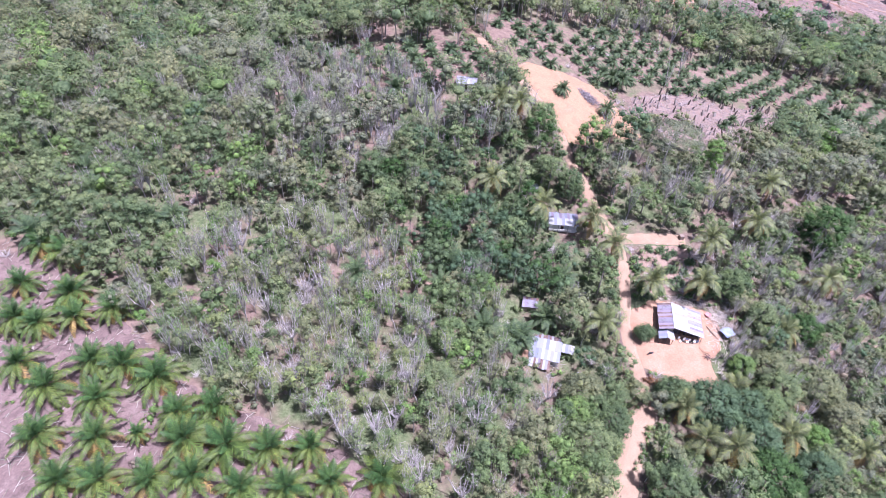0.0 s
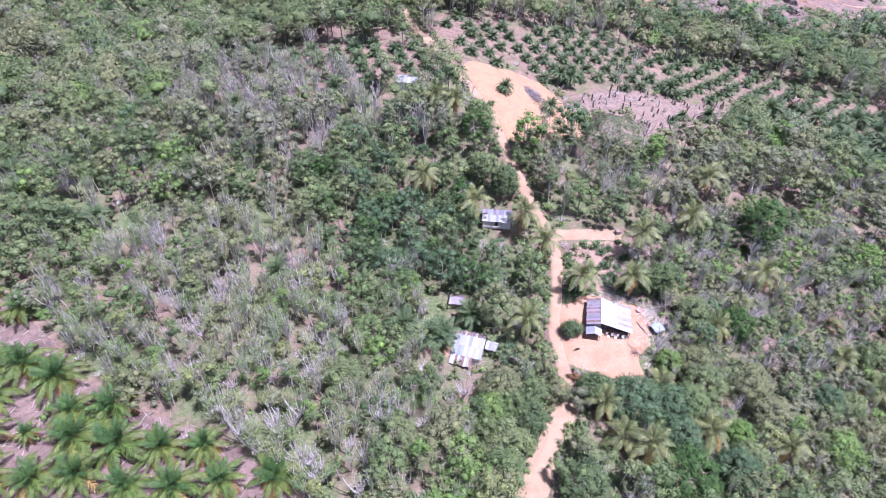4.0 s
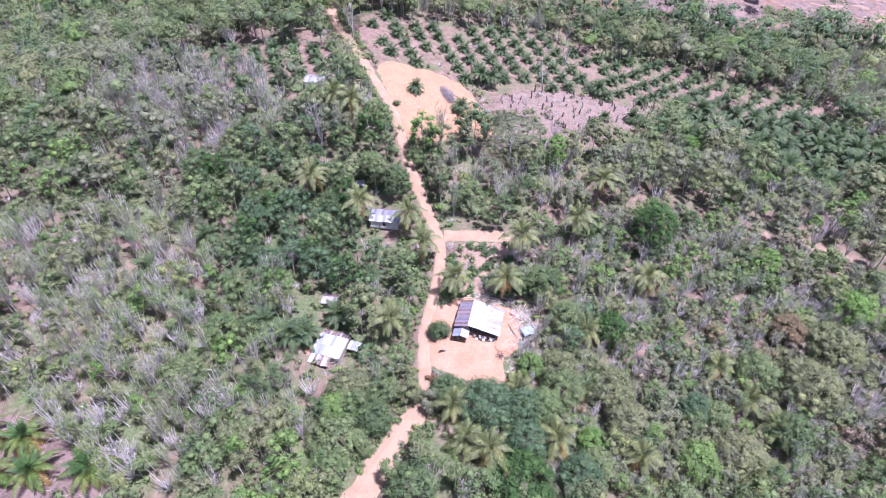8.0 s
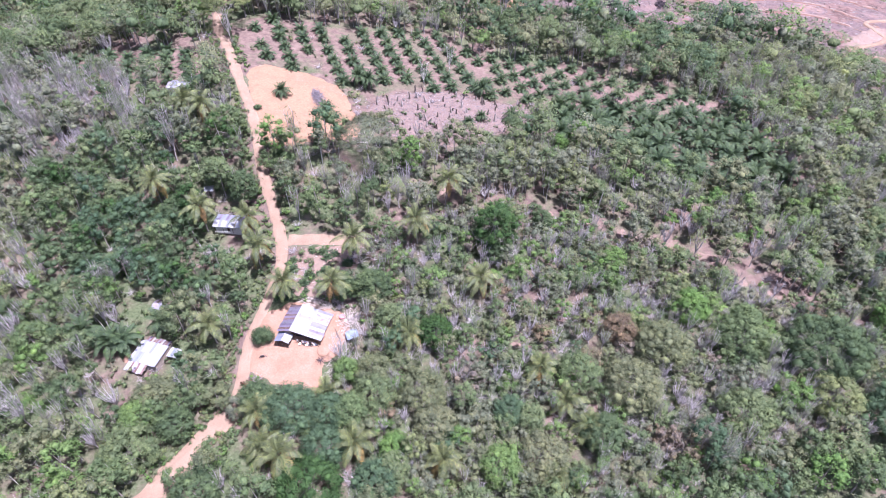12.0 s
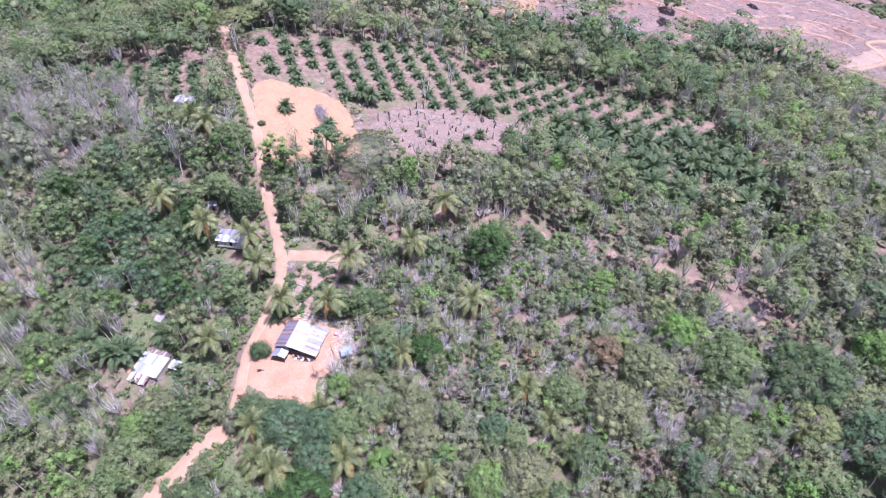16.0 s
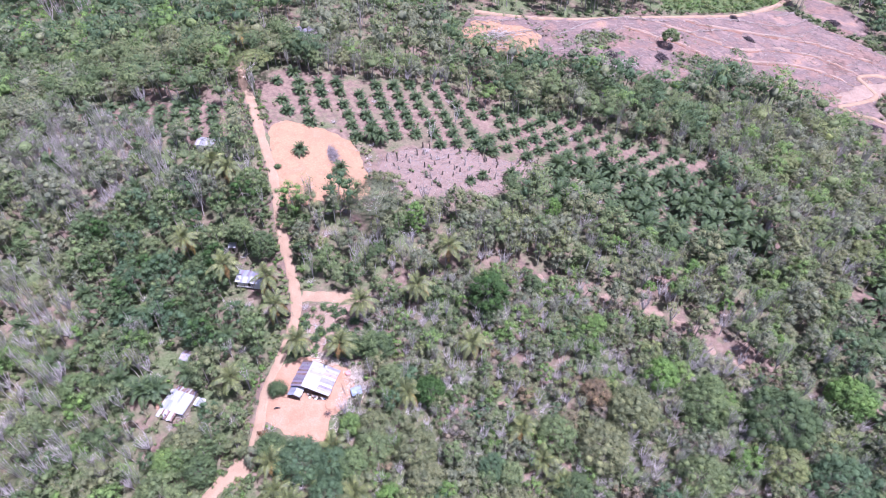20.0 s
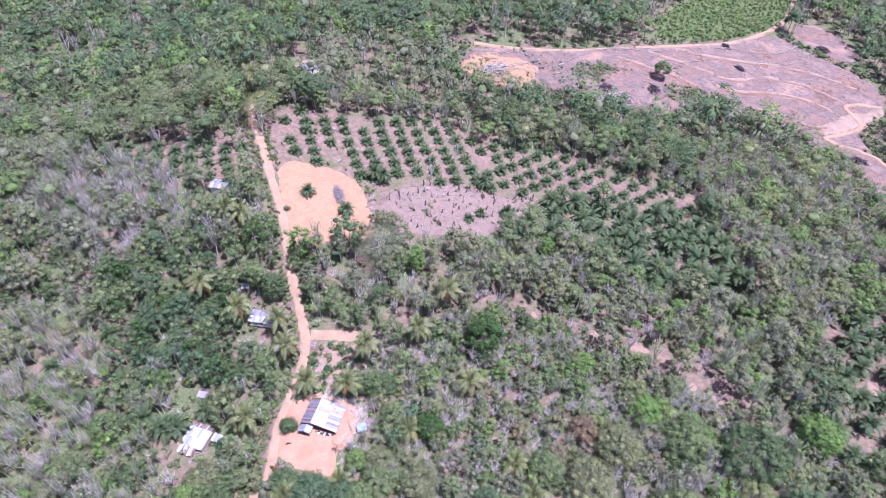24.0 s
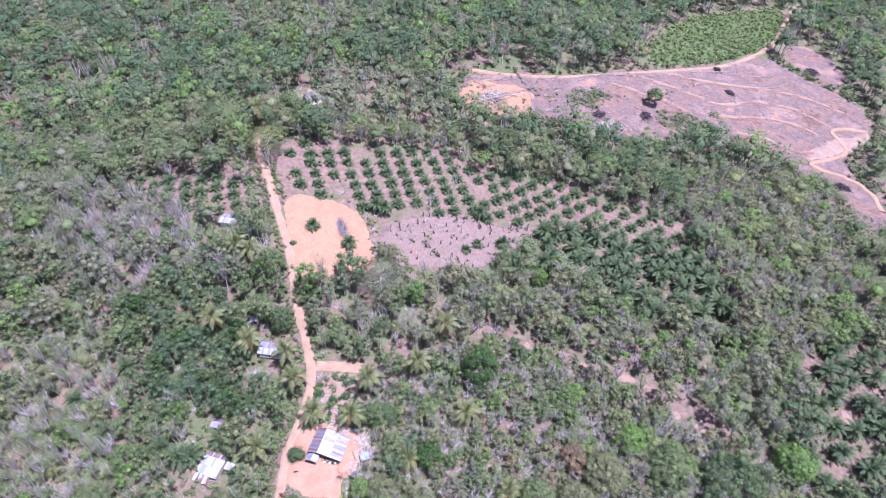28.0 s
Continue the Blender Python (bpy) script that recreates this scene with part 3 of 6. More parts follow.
def drape(name, polygon, step, lift, mat, relief=None):
    """A sheet of earth over the land within a ragged outline."""
    edge = ragged(smooth_line(polygon, 2, True), 1.6, 0.25, step)
    edge = ragged(smooth_line(edge, 1, True), 0.8, 0.9, step)
    xs, ys = [p[0] for p in edge], [p[1] for p in edge]
    gx, gy = np.meshgrid(np.arange(min(xs), max(xs), step), np.arange(min(ys), max(ys), step))
    keep = inside(gx, gy, edge) & (near_line(gx, gy, edge + edge[:1]) > step * 0.4)
    pts = [Vector(p) for p in edge] + [Vector((float(a), float(b))) for a, b in zip(gx[keep], gy[keep])]
    n = len(edge)
    v, _, f, *_ = delaunay_2d_cdt(pts, [], [list(range(n))], 1, 1e-4)
    co = np.array([(p.x, p.y) for p in v])
    z = ground(co[:, 0], co[:, 1]) + lift
    if relief is not None:
        z = z + relief(co[:, 0], co[:, 1])
    away = near_line(co[:, 0], co[:, 1], edge + edge[:1])
    z = z - np.where(away < 0.05, lift + 0.1, 0.0)
    me = mesh_np(name, np.c_[co, z], tris=[list(t) for t in f if len(t) == 3], mats=[mat], smooth=True)
    return new(name, me)


def strip(name, line, width, lift, mat, relief=None, vary=0.25):
    """A road over the land."""
    line = smooth_line(line, 3)
    out, faces = [], []
    across = (-0.62, -0.45, -0.2, 0.0, 0.2, 0.45, 0.62)
    for n, (x, y) in enumerate(line):
        x0, y0 = line[max(n - 1, 0)]
        x1, y1 = line[min(n + 1, len(line) - 1)]
        d = math.hypot(x1 - x0, y1 - y0) or 1
        w = width * (1 + vary * noise.noise((x * 0.12, y * 0.12, 4.0)))
        for k, a in enumerate(across):
            off = a * w + (0.5 * noise.noise((x * 0.4, y * 0.4, a)) if k in (0, 6) else 0)
            px, py = x - (y1 - y0) / d * off, y + (x1 - x0) / d * off
            dip = -lift - 0.1 if k in (0, 6) else (-0.05 if k in (2, 4) else 0.0)
            out.append((px, py, up(px, py) + lift + dip + (float(relief(px, py)) if relief else 0)))
        if n:
            b = n * 7
            faces += [(b - 7 + k, b - 6 + k, b + 1 + k, b + k) for k in range(6)]
    return new(name, mesh_np(name, out, faces, mats=[mat], smooth=True))


# one sheet of ground: fine where the camera passes, coarse out to the horizon
def ground_axis(lo, hi, step, reach):
    fine = list(np.arange(lo, hi + 0.1, step))
    far, d = [], step
    while d < reach:
        d *= 1.5
        far.append(d)
    return np.array([lo - f for f in far[::-1]] + fine + [hi + f for f in far])


gx, gy = np.meshgrid(ground_axis(-280, 420, 4.0, 3500), ground_axis(30, 540, 4.0, 3500))
gz = ground(np.clip(gx, -420, 560), np.clip(gy, -120, 680))
rows, cols = gx.shape
index = np.arange(rows * cols).reshape(rows, cols)
quads = np.stack([index[:-1, :-1], index[:-1, 1:], index[1:, 1:], index[1:, :-1]], -1).reshape(-1, 4)
land = mesh_np("ground", np.stack([gx, gy, gz], -1), quads, mats=[FLOOR], smooth=True)
bare = np.zeros(gx.shape)
for polygon, much in ((SOIL, 1.0), (PLANT, 0.6), (PLANT_LEFT, 0.8), (PALM_CORNER, 0.6), (CLEAR, 1.0), (FIELD, 0.5), (YARD, 0.1)):
    bare = np.maximum(bare, inside(gx, gy, polygon) * much)
bare = np.maximum(bare, np.clip(1.1 - near_line(gx, gy, RIDGE) / 3.5, 0, 0.8))
bare = np.maximum(bare, np.clip(1.0 - near_line(gx, gy, ROAD) / 4.0, 0, 0.1))
attribute = land.attributes.new("bare", "FLOAT", "POINT")
attribute.data.foreach_set("value", bare.ravel().astype(np.float32))
tagged(new("ground", land), "sloping forest floor of dry soil, litter and grass", "ground", kind="structure")


def terraces(x, y):
    """Cut benches that follow the slope of the cleared hillside."""
    wobble = 6 * np.sin(x / 31.0) + 4 * np.sin(x / 13.0 + 1)
    s = (y - 0.45 * x + wobble) / 13.0
    fall = s - np.floor(s)
    return 0.9 * (np.clip(fall * 6, 0, 1) - fall)


tagged(drape("dirt_yard", YARD, 2.0, 0.16, YARD_DIRT), "bare pinkish swept dirt yard round the big house", "yard", kind="structure")
tagged(drape("dirt_field", FIELD, 2.0, 0.16, DIRT), "levelled bare orange dirt lot beside the road", "ground", kind="structure")
tagged(drape("cleared_ground", CLEAR, 2.0, 0.14, CLEAR_DIRT), "cleared greyish pink soil with dead stumps", "ground", kind="structure")
tagged(drape("terraced_hillside", MINE, 2.5, 0.9, MINE_DIRT, terraces), "bare pink terraced hillside cleared of trees", "hillside", kind="structure")
for line, width, label in (([p for p in ROAD if p[1] < 82], 5.0, "broad lower end of the unpaved village road"), (ROAD, 2.9, "pale winding unpaved village road"), (SIDE, 3.3, "short unpaved side track of pale dirt"),
                           (FARROAD, 2.7, "pale dirt track along the cleared hillside")):
    tagged(strip("road", line, width, 1.4 if line is FARROAD else 0.2 if line is ROAD else 0.185, ROAD_DIRT), label, "road", kind="structure")

# benches, tracks and cut banks on the hillside, each laid on the slope
for line, width in ((BENCH_A, 2.6), (BENCH_B, 2.2), (BENCH_C, 2.4), (BENCH_D, 2.2), (BENCH_E, 1.8)):
    low = [(x + 0.9, y - 2.2) for x, y in line]
    # strip below the bench: brown earth with the bank's shadow mixed into the colour
    tagged(strip("bank_shade_strip", low, 2.0, 0.99, BANK_SHADE_DIRT, terraces, 1.3), "dark strip below a hillside bench, brown earth and painted bank shade", "bank", kind="structure")
    tagged(strip("bench", line, width, 0.98, BENCH_DIRT, terraces, 1.3), "pale earth bench cut along the bare hillside", "track", kind="structure")
tagged(drape("bare_slope", CREAM, 2.5, 1.3, BENCH_DIRT, terraces), "pale cream scraped earth on the hillside", "ground", kind="structure")
tagged(drape("cut_slope", CUT_BANKS, 2.5, 0.97, DIRT, terraces), "orange cut earth below the hillside track", "bank", kind="structure")
tagged(drape("cleared_slope", FAR_CLEARED, 3.0, 0.9, MINE_DIRT), "second cleared slope beyond the terraced hillside", "hillside", kind="structure")
tagged(strip("road", HILL_TRACK, 2.5, 1.5, ROAD_DIRT, terraces), "pale winding dirt track down the bare hillside", "road", kind="structure")
tagged(drape("grass_slope", GRASS, 3.5, 0.2, MEADOW), "bright green grassy slope above the far track", "grass", kind="structure")
tagged(drape("grove_soil", SOIL, 3.0, 0.12, PALM_SOIL), "dark mauve soil with litter under the old palms", "ground", kind="structure")
tagged(drape("garden_plot", GARDEN, 2.0, 0.12, PATCH_DIRT), "dry garden plot of pinkish soil beside the house", "ground", kind="structure")
for n, (px, py, reach) in enumerate(PATCHES):
    ring = [(px + reach * (0.62 + 0.5 * noise.noise((n * 3.7, a, 0.0))) * math.cos(a) * 1.15, py + reach * (0.62 + 0.5 * noise.noise((n * 3.7, a, 5.0))) * math.sin(a))
            for a in [k * 2 * math.pi / 11 for k in range(11)]]
    tagged(drape("bare_patch", ring, 1.5, 0.13, PATCH_DIRT), "patch of bare pinkish earth among the scrub", "ground", kind="structure")

# ---------------------------------------------------------------- plants: shapes
rng = np.random.default_rng(7)


def unit(v):
    return v / (np.linalg.norm(v, axis=-1, keepdims=True) + 1e-9)


def tube(points, radii, sides=5):
    """Vertices and quads of a tapered limb."""
    points = np.asarray(points, float)
    verts, faces = [], []
    for n, (p, r) in enumerate(zip(points, radii)):
        d = unit(points[min(n + 1, len(points) - 1)] - points[max(n - 1, 0)])
        a = unit(np.cross(d, (0.31, 0.95, 0.07)))
        b = np.cross(d, a)
        turn = np.arange(sides) * 2 * np.pi / sides
        verts.append(p + r * (np.cos(turn)[:, None] * a + np.sin(turn)[:, None] * b))
        if n:
            s = (n - 1) * sides
            faces += [(s + k, s + (k + 1) % sides, s + sides + (k + 1) % sides, s + sides + k) for k in range(sides)]
    return np.concatenate(verts), np.array(faces)


def joined(pieces):
    """Several (vertices, quads) as one."""
    verts, faces, base = [], [], 0
    for v, f in pieces:
        verts.append(v)
        faces.append(f + base)
        base += len(v)
    return np.concatenate(verts), np.concatenate(faces)


def sprays(centres, normals, length, width, rng, soft=None):
    """Pointed leaf sprays: one small leaf-shaped face for each centre, facing about along its normal; soft: how the crown as a whole faces there."""
    n = len(centres)
    a = unit(np.cross(normals, unit(rng.normal(size=(n, 3)))))
    b = np.cross(normals, a)
    a = a * (length * rng.uniform(0.6, 1.3, (n, 1)))
    b = b * (width * rng.uniform(0.6, 1.3, (n, 1)))
    sag = np.array([0, 0, 1.0]) * (-0.2 * length * rng.uniform(0, 1, (n, 1)))
    v = np.stack([centres - a * 0.4 + b * 0.5, centres - a * 0.4 - b * 0.5, centres + a * 0.6 + sag], 1)
    face = np.repeat(normals if soft is None else soft, 3, 0)
    return np.concatenate([v.reshape(-1, 3), face], 1), np.arange(n * 3).reshape(-1, 3)


def facing(v, f):
    """Vertex normals of a shape."""
    out = np.zeros((len(v), 3))
    across = np.cross(v[f[:, 1]] - v[f[:, 0]], v[f[:, 2]] - v[f[:, 0]])
    for k in range(f.shape[1]):
        np.add.at(out, f[:, k], across)
    return unit(out)


GOLD = (1 + 5 ** 0.5) / 2
LUMP = unit(np.array([(a * i, b * j, 0) if k == 0 else ((0, a * i, b * j) if k == 1 else (b * j, 0, a * i))
                      for k in range(3) for a, b in ((1.0, GOLD),) for i in (-1, 1) for j in (-1, 1)], float))
LUMP_FACES = np.array([f for f in itertools.combinations(range(12), 3)
                       if all(np.linalg.norm(LUMP[f[i]] - LUMP[f[k]]) < 1.1 for i, k in ((0, 1), (1, 2), (0, 2)))])


def outward(verts, faces):
    a, b, c = (verts[faces[:, k]] for k in range(3))
    turned_in = (np.cross(b - a, c - a) * (a + b + c)).sum(-1) < 0
    faces = faces.copy()
    faces[turned_in] = faces[turned_in][:, ::-1]
    return faces


LUMP_FACES = outward(LUMP, LUMP_FACES)


def foliage(clumps, per, length, width, rng, flat=0.75, low=-0.35, core=0.55, whole=0.6, heart=0.0):
    """A cloud of leaf sprays about each clump (x, y, z, radius), round a small knobbly leafy core; heart: one core for the whole crown instead."""
    spots, ways, softs, pieces = [], [], [], []
    mid = np.array([np.mean([c[0] for c in clumps]), np.mean([c[1] for c in clumps]), min(c[2] for c in clumps)])
    for x, y, z, r in clumps:
        d = unit(rng.normal(size=(per, 3)))
        d[:, 2] = np.where(d[:, 2] < low, -d[:, 2], d[:, 2])
        reach = r * rng.uniform(0.6, 1.2, (per, 1))
        at = np.array([x, y, z]) + d * reach * (1, 1, flat)
        spots.append(at)
        ways.append(unit(d * 0.6 + np.array([0, 0, 0.5]) + 0.5 * rng.normal(size=(per, 3))))
        softs.append(unit(d * (1.15 - whole) + whole * unit(at - mid) + np.array([0, 0, 0.15]) + (0.44 - 0.3 * whole) * rng.normal(size=(per, 3))))
        if core:
            v = LUMP * (core * r * rng.uniform(0.7, 1.15, (12, 1))) * (1, 1, flat)
            turn = rng.uniform(0, 6.28)
            c, q = np.cos(turn), np.sin(turn)
            v = np.stack([v[:, 0] * c - v[:, 1] * q, v[:, 0] * q + v[:, 1] * c, v[:, 2]], -1)
            pieces.append((np.concatenate([v + np.array([x, y, z]), unit(v)], 1), LUMP_FACES))
    if heart:
        reach = np.array([np.ptp([c[0] for c in clumps]), np.ptp([c[1] for c in clumps]), np.ptp([c[2] for c in clumps])]) * 0.5 * heart
        v = LUMP * rng.uniform(0.85, 1.1, (12, 1)) * reach
        pieces.append((np.concatenate([v + mid + (0, 0, reach[2]), unit(LUMP + (0, 0, 0.2))], 1), LUMP_FACES))
    pieces.append(sprays(np.concatenate(spots), np.concatenate(ways), length, width, rng, np.concatenate(softs)))
    return joined(pieces)


def dome_clumps(rng, base, high, wide, count, size):
    """Clumps spread evenly over a full rounded crown between two heights."""
    out = []
    for n in range(count):
        u = 1.0 - 1.55 * (n + 0.5) / count
        a = n * 2.39996 + rng.normal(0, 0.25)
        k = np.sqrt(max(0.0, 1 - u * u)) * (1 + rng.normal(0, 0.09))
        mid, half = base + (high - base) * 0.36, (high - base) * 0.64
        out.append((wide * 0.82 * k * np.cos(a), wide * 0.82 * k * np.sin(a), mid + half * 0.84 * u + rng.normal(0, 0.25), size * rng.uniform(0.65, 1.35)))
    return out


def as_tris(shape):
    v, f = shape
    return (v, f) if f.shape[1] == 3 else (v, np.concatenate([f[:, [0, 1, 2]], f[:, [0, 2, 3]]]))


def thin_twigs(starts, ways, long, thick, rng):
    """Slender tapering twigs."""
    n = len(starts)
    d = unit(ways) * (long * rng.uniform(0.5, 1.3, (n, 1)))
    side = unit(np.cross(d, rng.normal(size=(n, 3)))) * thick
    return np.stack([starts - side, starts + side, starts + d], 1).reshape(-1, 3), np.arange(n * 3).reshape(-1, 3)


def crown_clumps(rng, high, wide, deep, count, size):
    """Centres of clumps in a lobed, uneven crown."""
    out = []
    lobes = unit(rng.normal(size=(4, 3)))
    while len(out) < count:
        d = unit(rng.normal(size=3))
        if d[2] < -0.45:
            continue
        swell = 0.72 + 0.3 * max(float((lobes @ d).max()), 0) ** 3
        k = rng.uniform(0.35, 1.0) ** 0.5 * swell
        out.append((d[0] * wide * k, d[1] * wide * k, high - deep + deep * (0.2 + 0.75 * d[2] * k), size * rng.uniform(0.7, 1.25)))
    return out


def limbs(rng, clumps, foot, high, thick, sides=4):
    """A trunk with a limb to some of the clumps."""
    lean = rng.normal(scale=0.35, size=2)
    fork = high * rng.uniform(0.45, 0.6)
    top = np.array([lean[0], lean[1], fork])
    pieces = [tube([(0, 0, -foot), (lean[0] * 0.3, lean[1] * 0.3, fork * 0.5), top, (lean[0] * 1.4, lean[1] * 1.4, high * 0.82)],
                   [thick, thick * 0.8, thick * 0.62, thick * 0.2], sides + 1)]
    for x, y, z, r in clumps:
        start = top * (1, 1, rng.uniform(0.75, 1.1))
        end = np.array([x, y, z])
        mid = (start + end) / 2 + np.array([0, 0, -0.06 * high])
        pieces.append(tube([start, mid, end], [thick * 0.4, thick * 0.26, thick * 0.08], 3))
    return joined(pieces)


def broad_shape(rng, high, wide, deep, count, per, size, spray, thick=0.2, flat=0.75):
    clumps = crown_clumps(rng, high, wide, deep, count, size)
    leaves = foliage(clumps, per, spray, spray * 0.8, rng, flat)
    wood = limbs(rng, clumps[:4], 0.8, high, thick)
    return wood, leaves


def far_shape(rng, high, wide, deep, count, per, spray):
    clumps = dome_clumps(rng, high - deep, high, wide, count, wide * 0.4)
    return tube([(0, 0, -0.8), (rng.normal(0, 0.3), rng.normal(0, 0.3), high * 0.7)], [0.17, 0.1], 4), foliage(clumps, per, spray, spray * 0.8, rng, 0.8, core=0, whole=0.85, heart=0.62)


def bare_shape(rng, high, wide, leafy=0, spray=0.7, stems=7, twigs=90):
    """A rubber tree in the dry season: steep pale limbs and fine twigs with few leaves or none."""
    fork = high * rng.uniform(0.22, 0.42)
    lean = rng.normal(scale=0.5, size=2)
    top = np.array([lean[0], lean[1], fork])
    pieces = [as_tris(tube([(0, 0, -0.8), top * (0.4, 0.4, 0.5), top], [0.16, 0.13, 0.1], 4))]
    tips, ways = [], []
    for n in range(stems):
        a = 2 * np.pi * (n + rng.uniform(-0.35, 0.35)) / stems
        r = wide * rng.uniform(0.35, 1.0)
        start = top * (1, 1, rng.uniform(0.7, 1.0))
        end = np.array([lean[0] + r * np.cos(a), lean[1] + r * np.sin(a), high * rng.uniform(0.78, 1.04)])
        mid = start * 0.5 + end * 0.5 + np.array([0.12 * r * np.cos(a), 0.12 * r * np.sin(a), -0.05 * high])
        pieces.append(as_tris(tube([start, mid, end], [0.135, 0.105, 0.055], 3)))
        for s in rng.uniform(0.3, 1.0, twigs // stems):
            tips.append(start * (1 - s) ** 2 + 2 * mid * s * (1 - s) + end * s * s)
            ways.append((rng.normal(0, 0.55), rng.normal(0, 0.55), rng.uniform(0.5, 1.2)))
    tips, ways = np.array(tips), np.array(ways)
    first = thin_twigs(tips, ways, 0.17 * high, 0.045, rng)
    ends = first[0][2::3]
    second = thin_twigs(tips + (ends - tips) * 0.55, ways + rng.normal(0, 0.7, ways.shape), 0.065 * high, 0.028, rng)
    wood = joined(pieces + [first, second])
    leaves = None
    if leafy:
        held = ends[rng.permutation(len(ends))[: max(4, len(ends) // 2)]]
        pick = held[rng.integers(0, len(held), leafy)] + rng.normal(scale=0.42, size=(leafy, 3))
        way = unit(np.array([0, 0, 0.8]) + 0.8 * rng.normal(size=(leafy, 3)))
        leaves = sprays(pick, way, spray, spray * 0.7, rng, unit(way + np.array([0, 0, 0.8])))
    return wood, leaves


def frond_shape(rng, length, width, rise, droop, steps, keel=0.22):
    """One palm leaf along +x: an arching rib with two rows of narrow leaflets that hang a little."""
    s = np.linspace(0, 1, steps + 1)
    rib = np.stack([length * (s - 0.12 * s ** 3), 0.05 * length * np.sin(s * 2.0) * rng.normal(), length * (rise * s - droop * s ** 2.2)], -1)
    verts, faces = [], []
    wood = tube(rib[:: max(1, steps // 4)], np.linspace(0.06, 0.015, len(rib[:: max(1, steps // 4)])), 3)
    for n in range(steps):
        p, q = rib[n], rib[n + 1]
        along = unit(q - p)
        w = width * (0.35 + 0.65 * np.sin(np.pi * min(1.0, (s[n] + 0.12)) ** 0.8))
        if n < max(1, steps // 8):
            continue
        for side in (-1, 1):
            tip = p + along * w * 0.75 + np.array([0, side * w, -keel * w * rng.uniform(0.6, 1.6)])
            b = len(verts)
            verts += [p, q - (q - p) * 0.15, tip + (q - p) * 0.45, tip]
            faces.append((b, b + 1, b + 2, b + 3))
    return joined([wood, (np.array(verts), np.array(faces))])


def turned(shape, turn_z, tilt=0.0, at=(0, 0, 0), scale=1.0):
    v, f = shape
    m = np.array(Matrix.Rotation(turn_z, 3, "Z") @ Matrix.Rotation(-tilt, 3, "Y"))
    return v @ m.T * scale + np.asarray(at), f


def shape_mesh(name, shape, mat):
    v, f = shape
    return mesh_np(name, v, f if f.shape[1] == 4 else None, f if f.shape[1] == 3 else None, mats=[mat], smooth=name in ("crown", "trunk"))


# ---------------------------------------------------------------- plants: things
def frond_set(name, length, width, mats, steps, count=3, seed=1, keel=0.22, sag=1.0):
    r = np.random.default_rng(seed)
    out = []
    for n in range(count):
        out.append([shape_mesh(name, frond_shape(r, length * k, width, rise, droop * sag, steps, keel), m)
                    for (k, rise, droop), m in zip(((0.8, 0.5, 0.3), (1.0, 0.35, 0.62), (0.92, 0.05, 0.75)), mats)])
    return out


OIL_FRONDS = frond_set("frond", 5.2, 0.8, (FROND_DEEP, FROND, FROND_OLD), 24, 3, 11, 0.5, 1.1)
DUSTY_FRONDS = frond_set("frond", 4.7, 0.72, (FROND_YOUNG, FROND_YOUNG, FROND_DEAD), 20, 3, 14, 0.5, 1.15)
COCO_FRONDS = frond_set("frond", 5.4, 1.05, (FROND_COCO, FROND_COCO, FROND_OLD), 34, 3, 13, 0.45, 1.2)


def palm_trunk(rng, high, thick, lean):
    s = np.linspace(0, 1, 7)
    pts = np.stack([lean[0] * s ** 1.6, lean[1] * s ** 1.6, -0.6 + (high + 0.6) * s], -1)
    return tube(pts, thick * (1.35 - 0.55 * s ** 0.5), 7), pts[-1]


def palm(name, x, y, high, fronds, count, thick, label, category, group, seed, lean=(0, 0), bark=None, crown_scale=1.0, dead=2, yellow=0.25):
    """A palm whose fronds are parts of their own."""
    r = np.random.default_rng(seed)
    ob = thing(name, pose(x, y, up(x, y), 0, 0, float(r.uniform(0, 360))), label, category, group)
    trunk, top = palm_trunk(r, high, thick, lean)
    part("trunk", shape_mesh("trunk", trunk, bark or BARK_GREY), None, ob)
    for n in range(count):
        k = n / count
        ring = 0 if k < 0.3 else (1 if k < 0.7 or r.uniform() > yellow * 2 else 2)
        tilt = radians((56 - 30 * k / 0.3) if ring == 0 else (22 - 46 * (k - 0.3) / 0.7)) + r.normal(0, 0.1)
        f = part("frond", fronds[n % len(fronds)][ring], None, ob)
        f.matrix_basis = Matrix.Translation(Vector(top)) @ Matrix.Rotation(n * 2.39996 + r.normal(0, 0.12), 4, "Z") @ Matrix.Rotation(-tilt, 4, "Y") \
            @ Matrix.Scale(crown_scale * float(r.uniform(0.85, 1.12)), 4)
    for n in range(dead):
        f = part("dead_frond", fronds[0][2], None, ob, "withered hanging frond")
        f.matrix_basis = Matrix.Translation(Vector(top) + Vector((0, 0, -0.2))) @ Matrix.Rotation(float(r.uniform(0, 6.28)), 4, "Z") \
            @ Matrix.Rotation(radians(55), 4, "Y") @ Matrix.Scale(0.75 * crown_scale, 4)
    return ob


def palm_crown(rng, length, width, steps, count, keel=0.3, upright=56):
    pieces = []
    for n in range(count):
        k = n / count
        rise, droop = (0.4, 0.4) if k < 0.25 else ((0.3, 0.62) if k < 0.7 else (0.1, 0.6))
        tilt = radians(upright - (upright + 22) * k) + rng.normal(0, 0.1)
        pieces.append(turned(frond_shape(rng, length * rng.uniform(0.85, 1.1), width, rise, droop, steps, keel), n * 2.39996 + rng.normal(0, 0.15), tilt))
    return joined(pieces)


def plant_kind(shapes, bark, tones):
    """Meshes for the trunk and crown of each shape of a kind, the crown in each tone."""
    return [(shape_mesh("trunk", w, bark), {k: shape_mesh("crown", l, LEAF[k]) for k in tones} if l is not None else {}, w, l) for w, l in shapes]


sh = np.random.default_rng(21)


